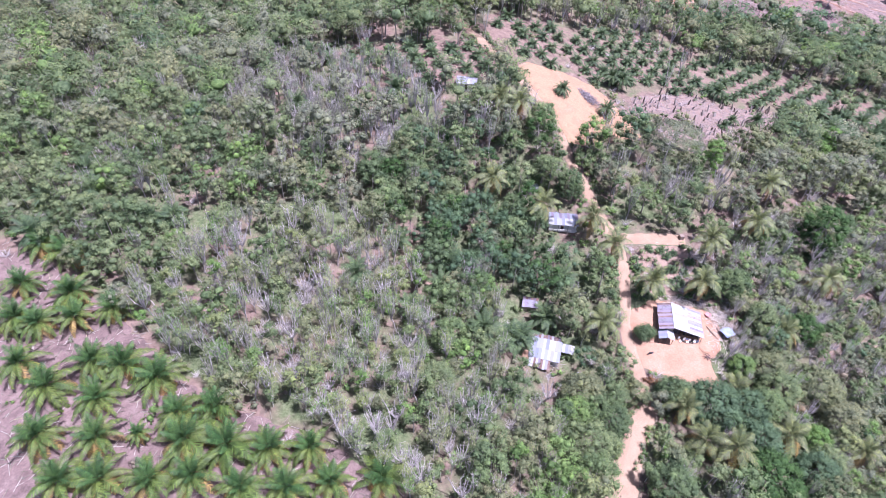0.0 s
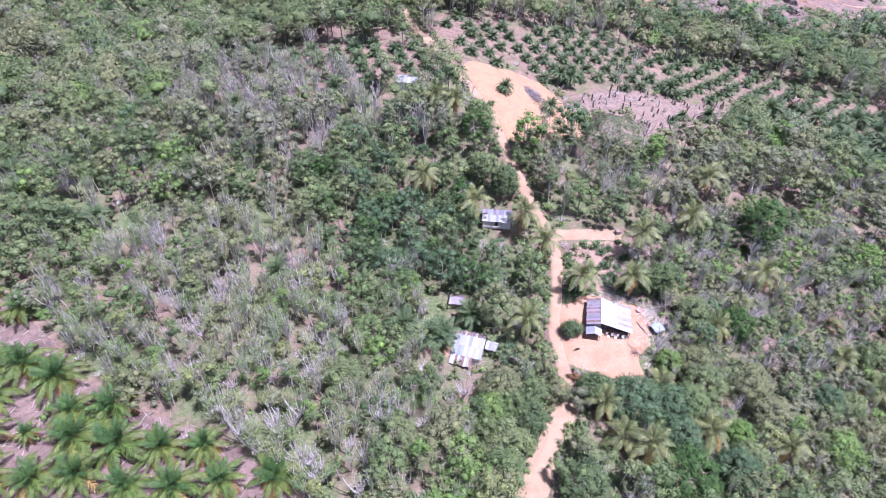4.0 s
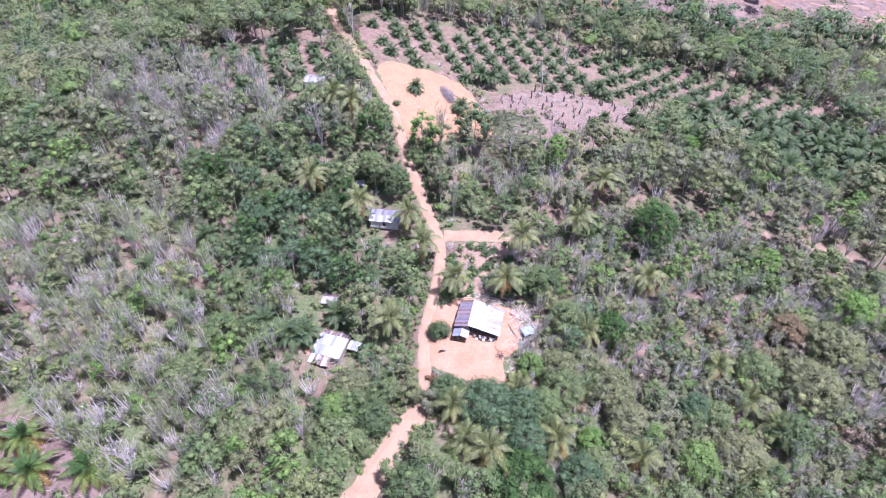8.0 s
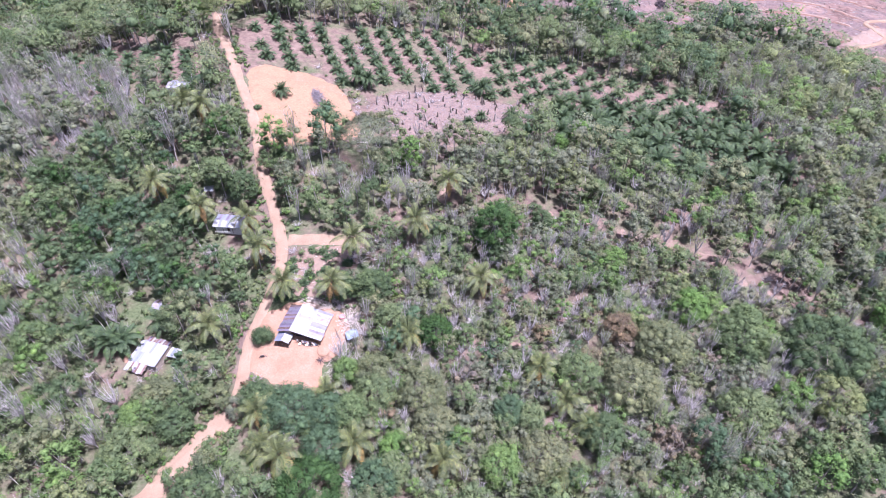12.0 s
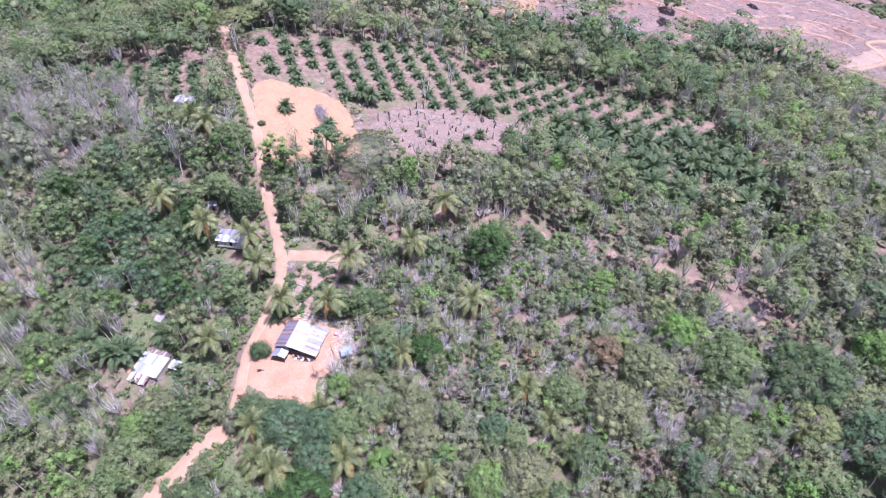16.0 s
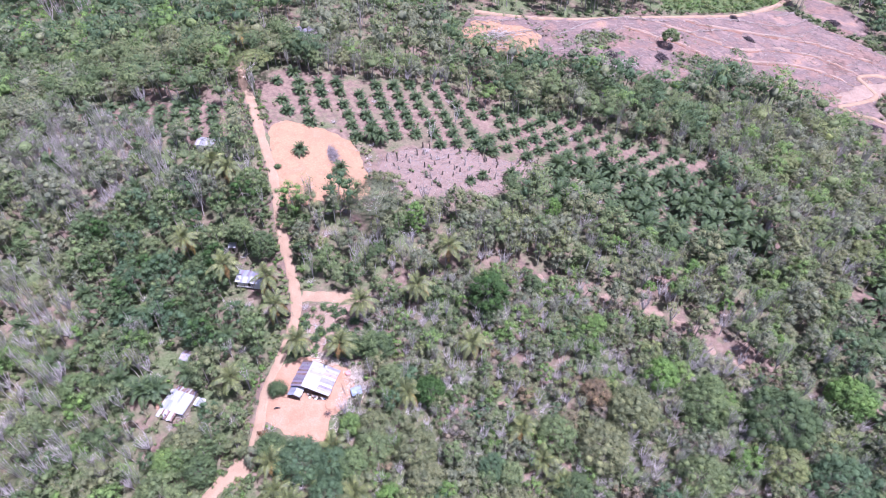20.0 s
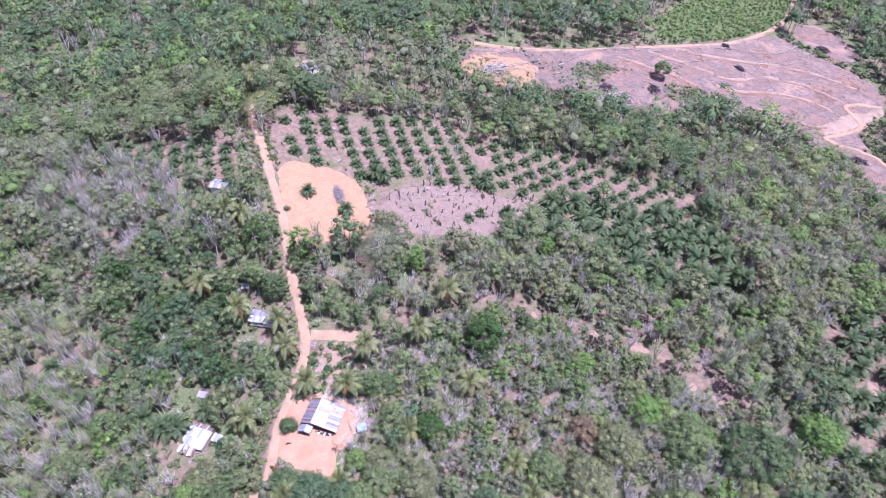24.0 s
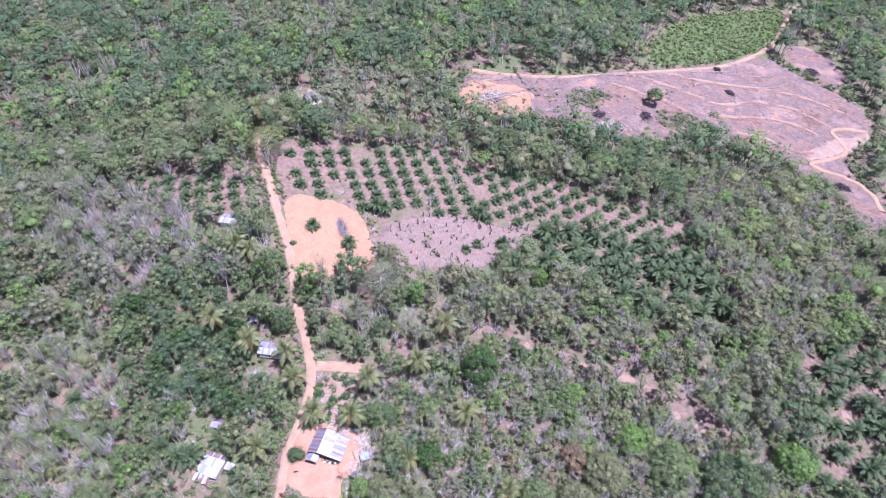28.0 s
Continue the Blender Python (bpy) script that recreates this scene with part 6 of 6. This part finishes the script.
KINDS = {"broad": BROAD, "scrub": SCRUB, "slim": SLIM, "rubber": RUBBER, "bare": BARE}
LITE = {"broad": BROAD_LITE, "slim": SLIM_LITE}
NAMES = {
    "broad": ("broadleaf_tree", "leafy green forest tree with a rounded crown", "forest trees"),
    "scrub": ("scrub_tree", "low bushy tree of dry hillside scrub", "scrub trees"),
    "slim": ("slender_tree", "slender pale-trunked tree with a narrow grey-green crown", "slender forest trees"),
    "rubber": ("rubber_tree", "rubber tree thinning its leaves, with pale steep branches", "rubber trees"),
    "bare": ("bare_tree", "leafless pale grey tree with steep bare branches", "bare trees"),
}
LIMIT = {"broad": 300, "scrub": 250, "slim": 260, "rubber": 290, "bare": 160}


class Stuff:
    """Gathers many plants into one mesh with a few materials."""

    def __init__(self):
        self.v, self.f, self.m, self.base = [], {3: [], 4: []}, {3: [], 4: []}, 0

    def add(self, shape, slot, x, y, scale, turn):
        v, f = shape
        c, s = math.cos(turn), math.sin(turn)
        w = v[:, 3:] if v.shape[1] == 6 else facing(v, f)
        v = v[:, :3] * scale
        self.v.append(np.stack([v[:, 0] * c - v[:, 1] * s + x, v[:, 0] * s + v[:, 1] * c + y, v[:, 2] + up(x, y),
                                w[:, 0] * c - w[:, 1] * s, w[:, 0] * s + w[:, 1] * c, w[:, 2]], -1))
        self.f[f.shape[1]].append(f + self.base)
        self.m[f.shape[1]].append(np.full(len(f), slot))
        self.base += len(v)

    def link(self, name, mats, label, category):
        quads, tris = (np.concatenate(self.f[k]) if self.f[k] else None for k in (4, 3))
        me = mesh_np(name, np.concatenate(self.v), quads, tris, mats, np.concatenate(self.m[4] + self.m[3]), True)
        return tagged(new(name, me), label, category, kind="stuff")


TONES = list(LEAF)
MATS = [LEAF[k] for k in TONES] + [BARK_GREY, BARK_PALE, TWIG]
SLOT = {k: n for n, k in enumerate(TONES)}
WOOD = {"broad": len(TONES), "scrub": len(TONES), "slim": len(TONES) + 1, "rubber": len(TONES) + 2, "bare": len(TONES) + 2, "far": len(TONES)}

x, y, r = scatter(-262, 260, 46, 262, 3.3, 5)
keep = in_view(x, y) & ~open_ground(x, y)
x, y = x[keep], y[keep]
zones = zone_of(x, y)
keep = r.uniform(size=len(x)) < np.where((zones > 0) & (zones != 4) & (zones < 5), 0.8, np.where(zones == 4, 0.92, np.where(zones == 8, 0.7, 0.5)))
x, y, zones = x[keep], y[keep], zones[keep]
made = dict.fromkeys(KINDS, 0)
woods, rubber_woods = Stuff(), Stuff()
nearness = np.argsort(np.hypot(x - 10, y - 20) + 12 * r.uniform(size=len(x)))
for n in nearness:
    px, py, zone = float(x[n]), float(y[n]), int(zones[n])
    shares, tones = MIX[zone]
    patch = 0.5 + 0.5 * noise.noise((px * 0.035, py * 0.035, 2.0))
    pick, kind = r.uniform(), shares[-1][0]
    for k, share in shares:
        pick -= share
        if pick < 0:
            kind = k
            break
    tone = tones[int(min(0.999, max(0.0, 0.75 * r.uniform() + 0.25 * patch + r.normal(0, 0.12))) * len(tones))]
    models = LITE[kind] if py > 168 and kind in LITE else KINDS[kind]
    model = models[int(r.integers(len(models)))]
    if model[1] and tone not in model[1]:
        tone = list(model[1])[0]
    scale = float(r.uniform(0.8, 1.45) if kind == "scrub" else r.uniform(*SIZE[zone])) * (1.22 if kind == "broad" and py > 150 else 1.0)
    if made[kind] < LIMIT[kind]:
        made[kind] += 1
        name, label, group = NAMES[kind]
        place_tree(model, tone, px, py, scale, label, group, name)
    else:
        pile = rubber_woods if kind in ("rubber", "bare") else woods
        turn = float(r.uniform(0, 6.28))
        pile.add(model[2], WOOD[kind], px, py, scale, turn)
        if model[3] is not None:
            pile.add(model[3], SLOT[tone], px, py, scale, turn)
woods.link("woodland", MATS, "dense green woodland of many mixed trees", "woodland")
rubber_woods.link("rubber_grove", MATS, "grove of pale rubber trees with thin dry-season leaves", "grove")

# farther woods
x, y, r = scatter(-330, 480, 262, 560, 7.0, 6)
keep = in_view(x, y) & ~open_ground(x, y)
far_woods = Stuff()
fx, fy = x[keep], y[keep]
fz = zone_of(fx, fy)
for px, py, zone in zip(fx.tolist(), fy.tolist(), fz.tolist()):
    turn, scale = float(r.uniform(0, 6.28)), float(r.uniform(0.85, 1.8))
    patch = 0.5 + 0.5 * noise.noise((px * 0.028, py * 0.028, 6.0)) + float(r.normal(0, 0.3))
    if r.uniform() < (0.16 if zone in (2, 3) else 0.18 if patch < 0.36 else 0.04):
        far_woods.add(FAR_BARE[int(r.integers(5))], WOOD["bare"], px, py, scale, turn)
        continue
    model = FAR[int(r.integers(8))]
    # the leaf tones lean blue here, putting the haze of distance into colour
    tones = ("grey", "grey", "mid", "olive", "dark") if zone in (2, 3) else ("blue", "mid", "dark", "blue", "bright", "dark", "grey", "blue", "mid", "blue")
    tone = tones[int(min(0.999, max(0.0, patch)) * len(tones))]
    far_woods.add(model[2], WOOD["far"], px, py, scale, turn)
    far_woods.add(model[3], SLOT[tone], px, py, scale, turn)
far_woods.link("far_woodland", MATS, "distant hillside woodland of dark and grey-green trees, tinted bluer for haze", "woodland")

# undergrowth
x, y, r = scatter(-200, 260, 46, 290, 3.5, 8)
keep = in_view(x, y)
x, y = x[keep], y[keep]
road_free = (near_line(x, y, ROAD) > 2.4) & (near_line(x, y, SIDE) > 3.0) & (near_line(x, y, FARROAD) > 3.0)
for polygon in (YARD, FIELD, MINE):
    road_free &= ~inside(x, y, polygon)
for hx, hy, rad in PATCHES:
    road_free &= (x - hx) ** 2 + (y - hy) ** 2 > (0.5 * rad) ** 2
sparse = inside(x, y, CLEAR) | inside(x, y, PLANT) | inside(x, y, PLANT_LEFT) | inside(x, y, SOIL) | (near_line(x, y, RIDGE) < 2.5)
green = Stuff()
for px, py, ok, thin, dry in zip(x.tolist(), y.tolist(), road_free.tolist(), sparse.tolist(), (zone_of(x, y) == 4).tolist()):
    if not ok or r.uniform() < (0.85 if thin or py > 200 else 0.04 if math.hypot(px + 5, py - 105) < 55 else 0.1 if dry else 0.25 if py < 125 else 0.62):
        continue
    tone = ("mid", "olive", "bright", "grey", "yellow", "dark", "dry")[min(6, int(r.exponential(1.8)))]
    if r.uniform() < (0.55 if dry else 0.18):
        green.add(TWIG_BUSH[int(r.integers(6))], WOOD["bare"], px, py, float(r.uniform(0.8, 1.7) if dry else r.uniform(0.7, 1.4)), float(r.uniform(0, 6.28)))
        continue
    green.add(SHRUB[int(r.integers(8))], SLOT[tone], px, py, float(r.uniform(0.5, 1.3)), float(r.uniform(0, 6.28)))
green.link("undergrowth", MATS, "low green and dry brown bushes under the trees", "undergrowth")

# tufts along the crumbling edge of the dirt lot
x, y, r = scatter(-4, 26, 164, 206, 1.7, 19)
away = near_line(x, y, [(6.0, 203.0), (12.6, 194.0), (16.5, 182.0), (20.0, 169.0)])
tufts = Stuff()
for px, py in zip(x[away < 2.2].tolist(), y[away < 2.2].tolist()):
    if r.uniform() < 0.6:
        shape, slot = ((TWIG_BUSH[int(r.integers(6))], WOOD["bare"]) if r.uniform() < 0.4 else (SHRUB[int(r.integers(8))], SLOT[("olive", "dark", "dry")[int(r.integers(3))]]))
        tufts.add(shape, slot, px, py, float(r.uniform(0.3, 0.75)), float(r.uniform(0, 6.28)))
tufts.link("lot_weeds", MATS, "dry tufts and weeds along the edge of the dirt lot", "weeds")

# low green verge along the road
x, y, r = scatter(-60, 40, 60, 262, 1.35, 9)
away = near_line(x, y, ROAD)
keep = (away > 2.0) & (away < 5.0) & ~inside(x, y, YARD) & ~inside(x, y, FIELD) & ~inside(x, y, GARDEN) & (near_line(x, y, SIDE) > 2.8)
verge = Stuff()
for px, py in zip(x[keep].tolist(), y[keep].tolist()):
    if r.uniform() > 0.12:
        verge.add(SHRUB[int(r.integers(8))], SLOT[("mid", "olive", "bright", "yellow", "mid", "grey")[int(r.integers(6))]], px, py, float(r.uniform(0.4, 0.85)), float(r.uniform(0, 6.28)))
verge.link("verge", MATS, "low green weeds along the unpaved road", "weeds")

# ---------------------------------------------------------------- cleared ground: stumps, litter, logs
cr = np.random.default_rng(61)
STUMPS = [shape_mesh("stump", tube([(0, 0, -0.3), (cr.normal(0, 0.1), cr.normal(0, 0.1), 0.9), (cr.normal(0, 0.2), cr.normal(0, 0.2), 1.7)], [0.36, 0.3, 0.18], 7), (BARK_DARK, BARK_GREY)[k % 2]) for k in range(4)]
xs, ys = [p[0] for p in CLEAR], [p[1] for p in CLEAR]
count = 0
while count < 95:
    x, y = float(cr.uniform(min(xs), max(xs))), float(cr.uniform(min(ys), max(ys)))
    if not bool(inside(x, y, CLEAR)):
        continue
    ob = thing("palm_stump", pose(x, y, up(x, y) + 0.1, float(cr.normal(0, 5)), float(cr.normal(0, 5)), float(cr.uniform(0, 360))), "charred dead palm stump on cleared soil", "stump", "charred palm stumps")
    ob.scale = (1, 1, float(cr.uniform(0.35, 1.7)))
    part("stem", STUMPS[count % 4], None, ob)
    count += 1


def litter(name, polygon, count, long, thick, mats, label, seed, flat=0.12, lift=0.2, extra=None):
    """Dead fronds and branches strewn over the ground."""
    r = np.random.default_rng(seed)
    px, py = [p[0] for p in polygon], [p[1] for p in polygon]
    x, y = r.uniform(min(px), max(px), count * 4), r.uniform(min(py), max(py), count * 4)
    ok = inside(x, y, polygon)
    x, y = x[ok][:count], y[ok][:count]
    z = ground(x, y) + lift + (extra(x, y) if extra else 0)
    a = r.uniform(0, np.pi, len(x))
    d = np.stack([np.cos(a), np.sin(a), r.normal(0, flat, len(x))], -1) * (long * r.uniform(0.4, 1.2, (len(x), 1)))
    p = np.stack([x, y, z], -1)
    side = np.stack([-np.sin(a), np.cos(a), 0 * a], -1) * thick
    top = np.array([0, 0, thick * 1.3])
    v = np.stack([p - d / 2 - side, p - d / 2 + side, p - d / 2 + top, p + d / 2 - side, p + d / 2 + side, p + d / 2 + top], 1).reshape(-1, 3)
    base = np.arange(len(x))[:, None] * 6
    f = np.concatenate([base + np.array([0, 1, 4, 3]), base + np.array([1, 2, 5, 4]), base + np.array([2, 0, 3, 5])], 0)
    which = np.tile(r.integers(0, len(mats), len(x)), 3)
    return tagged(new(name, mesh_np(name, v, f, mats=mats, which=which)), label, "litter", kind="stuff")


litter("frond_litter", CLEAR, 2600, 1.3, 0.05, [BARK_GREY, BARK_GREY, WITHERED, BARK_DARK, WITHERED, FROND_DEAD], "pale dead fronds and sticks strewn on cleared soil", 71)
litter("soil_litter", SOIL, 2200, 2.2, 0.07, [BARK_GREY, FROND_DEAD, BARK_DARK, BARK_DARK], "withered fronds lying between the old palms", 72)
litter("hillside_litter", MINE, 1700, 2.6, 0.1, [BARK_GREY, BARK_GREY, BARK_DARK], "felled trunks and branches strewn on the bare hillside", 73, 0.05, 1.1, terraces)

# windrows of felled wood along the benches of the hillside
wr = np.random.default_rng(81)
pieces = []
for n in range(7):
    s = 5.0 + n * 1.0
    for t in np.arange(60, 310, 0.8):
        x = t + wr.normal(0, 0.4)
        y = 13.0 * (s + 14.2) + 0.45 * x - (6 * np.sin(x / 31.0) + 4 * np.sin(x / 13.0 + 1)) + wr.normal(0, 0.5)
        if not bool(inside(x, y, MINE)) or noise.noise((x * 0.03, n * 3.1, 0)) < -0.05:
            continue
        a = math.atan2(0.45, 1) + wr.normal(0, 0.35)
        d = np.array([math.cos(a), math.sin(a), wr.normal(0, 0.06)]) * wr.uniform(0.8, 2.0)
        p = np.array([x, y, up(x, y) + 1.15 + float(terraces(x, y)) + wr.uniform(0, 0.35)])
        pieces.append(tube([p - d, p + d], [wr.uniform(0.06, 0.15), 0.05], 4))
v, f = joined(pieces)
tagged(new("windrow", mesh_np("windrow", v, f, mats=[BARK_GREY])), "rows of felled wood along the terraces", "windrow", kind="stuff")
for n, (x, y, reach, mat, label) in enumerate(((68, 301, 10, BARK_GREY, "grey heap of felled trunks on the hillside"), (131, 285, 10, BARK_GREY, "pale felled trunks heaped at the wood's edge"),
                                              (155, 298, 4, CHAR, "burnt black brush heap under the lone tree"), (128, 294, 4, CHAR, "burnt black brush heap on the hillside"),
                                              (216, 363, 3, CHAR, "burnt black brush heap on the hillside"), (217, 338, 3, CHAR, "burnt black brush heap on the hillside"),
                                              (288, 380, 4, CHAR, "burnt black brush heap on the hillside"), (254, 256, 4, CHAR, "burnt black brush heap on the hillside"))):
    ob = brush_heap("brush_pile", x, y, reach, 2.2, 170, mat, label, 90 + n, 1.2, 20 * n, thick=0.2)
    ob.location.z += 0.9
# grassy slope above the far track, with scattered bushes
grass = Stuff()
x, y, r = scatter(min(p[0] for p in GRASS), max(p[0] for p in GRASS), min(p[1] for p in GRASS), max(p[1] for p in GRASS), 3.6, 83)
keep = inside(x, y, GRASS)
for px, py in zip(x[keep].tolist(), y[keep].tolist()):
    grass.add(SHRUB[int(r.integers(8))], SLOT[("bright", "yellow", "mid", "yellow", "bright")[int(r.integers(5))]], px, py, float(r.uniform(0.7, 1.6)), float(r.uniform(0, 6.28)))
for polygon, step in ((HILL_GREEN, 1.9), (HILL_GREEN_2, 2.2)):
    gx, gy = [p[0] for p in polygon], [p[1] for p in polygon]
    x, y, r = scatter(min(gx), max(gx), min(gy), max(gy), step, 84)
    keep = inside(x, y, polygon)
    for px, py in zip(x[keep].tolist(), y[keep].tolist()):
        grass.add(SHRUB[int(r.integers(8))], SLOT[("mid", "olive", "mid", "grey")[int(r.integers(4))]], px, py, float(r.uniform(1.0, 1.7)), float(r.uniform(0, 6.28)))
grass.link("hillside_scrub", MATS, "bright green scrub on the far slope", "scrub")
litter("garden_litter", GARDEN, 260, 1.0, 0.04, [FROND_DEAD, DRY_WOOD, BARK_GREY], "dry stalks and leaves lying in the garden plot", 75)
litter("yard_litter", YARD_EDGE, 260, 1.6, 0.05, [DRY_WOOD, DRY_WOOD, BARK_GREY], "pale offcuts and sticks strewn beside the house", 74)

# bushes along the lower edge of the bare hillside
x, y, r = scatter(40, 330, 230, 420, 3.6, 91)
away = near_line(x, y, MINE + MINE[:1])
keep = (away < 7.5) & ~inside(x, y, MINE) & (near_line(x, y, FARROAD) > 5) & ~inside(x, y, FAR_CLEARED) & in_view(x, y)
fringe = Stuff()
for px, py in zip(x[keep].tolist(), y[keep].tolist()):
    fringe.add(SHRUB[int(r.integers(8))], SLOT[("mid", "dark", "olive", "grey", "mid")[int(r.integers(5))]], px, py, float(r.uniform(0.9, 2.0)), float(r.uniform(0, 6.28)))
# scrub growing back on the bare slope
x, y, r = scatter(40, 300, 240, 420, 3.0, 92)
keep = inside(x, y, MINE)
for px, py in zip(x[keep].tolist(), y[keep].tolist()):
    low = 0.5 + 0.5 * noise.noise((px * 0.06, py * 0.06, 3.0)) - 0.0016 * px
    if low > 0.42 and r.uniform() < 0.45:
        fringe.add(SHRUB[int(r.integers(8))], SLOT[("mid", "olive", "grey", "dry", "olive")[int(r.integers(5))]], px, py, float(r.uniform(0.9, 1.4)), float(r.uniform(0, 6.28)))
fringe.link("hillside_bushes", MATS, "low green bushes fringing the bare hillside", "bushes")
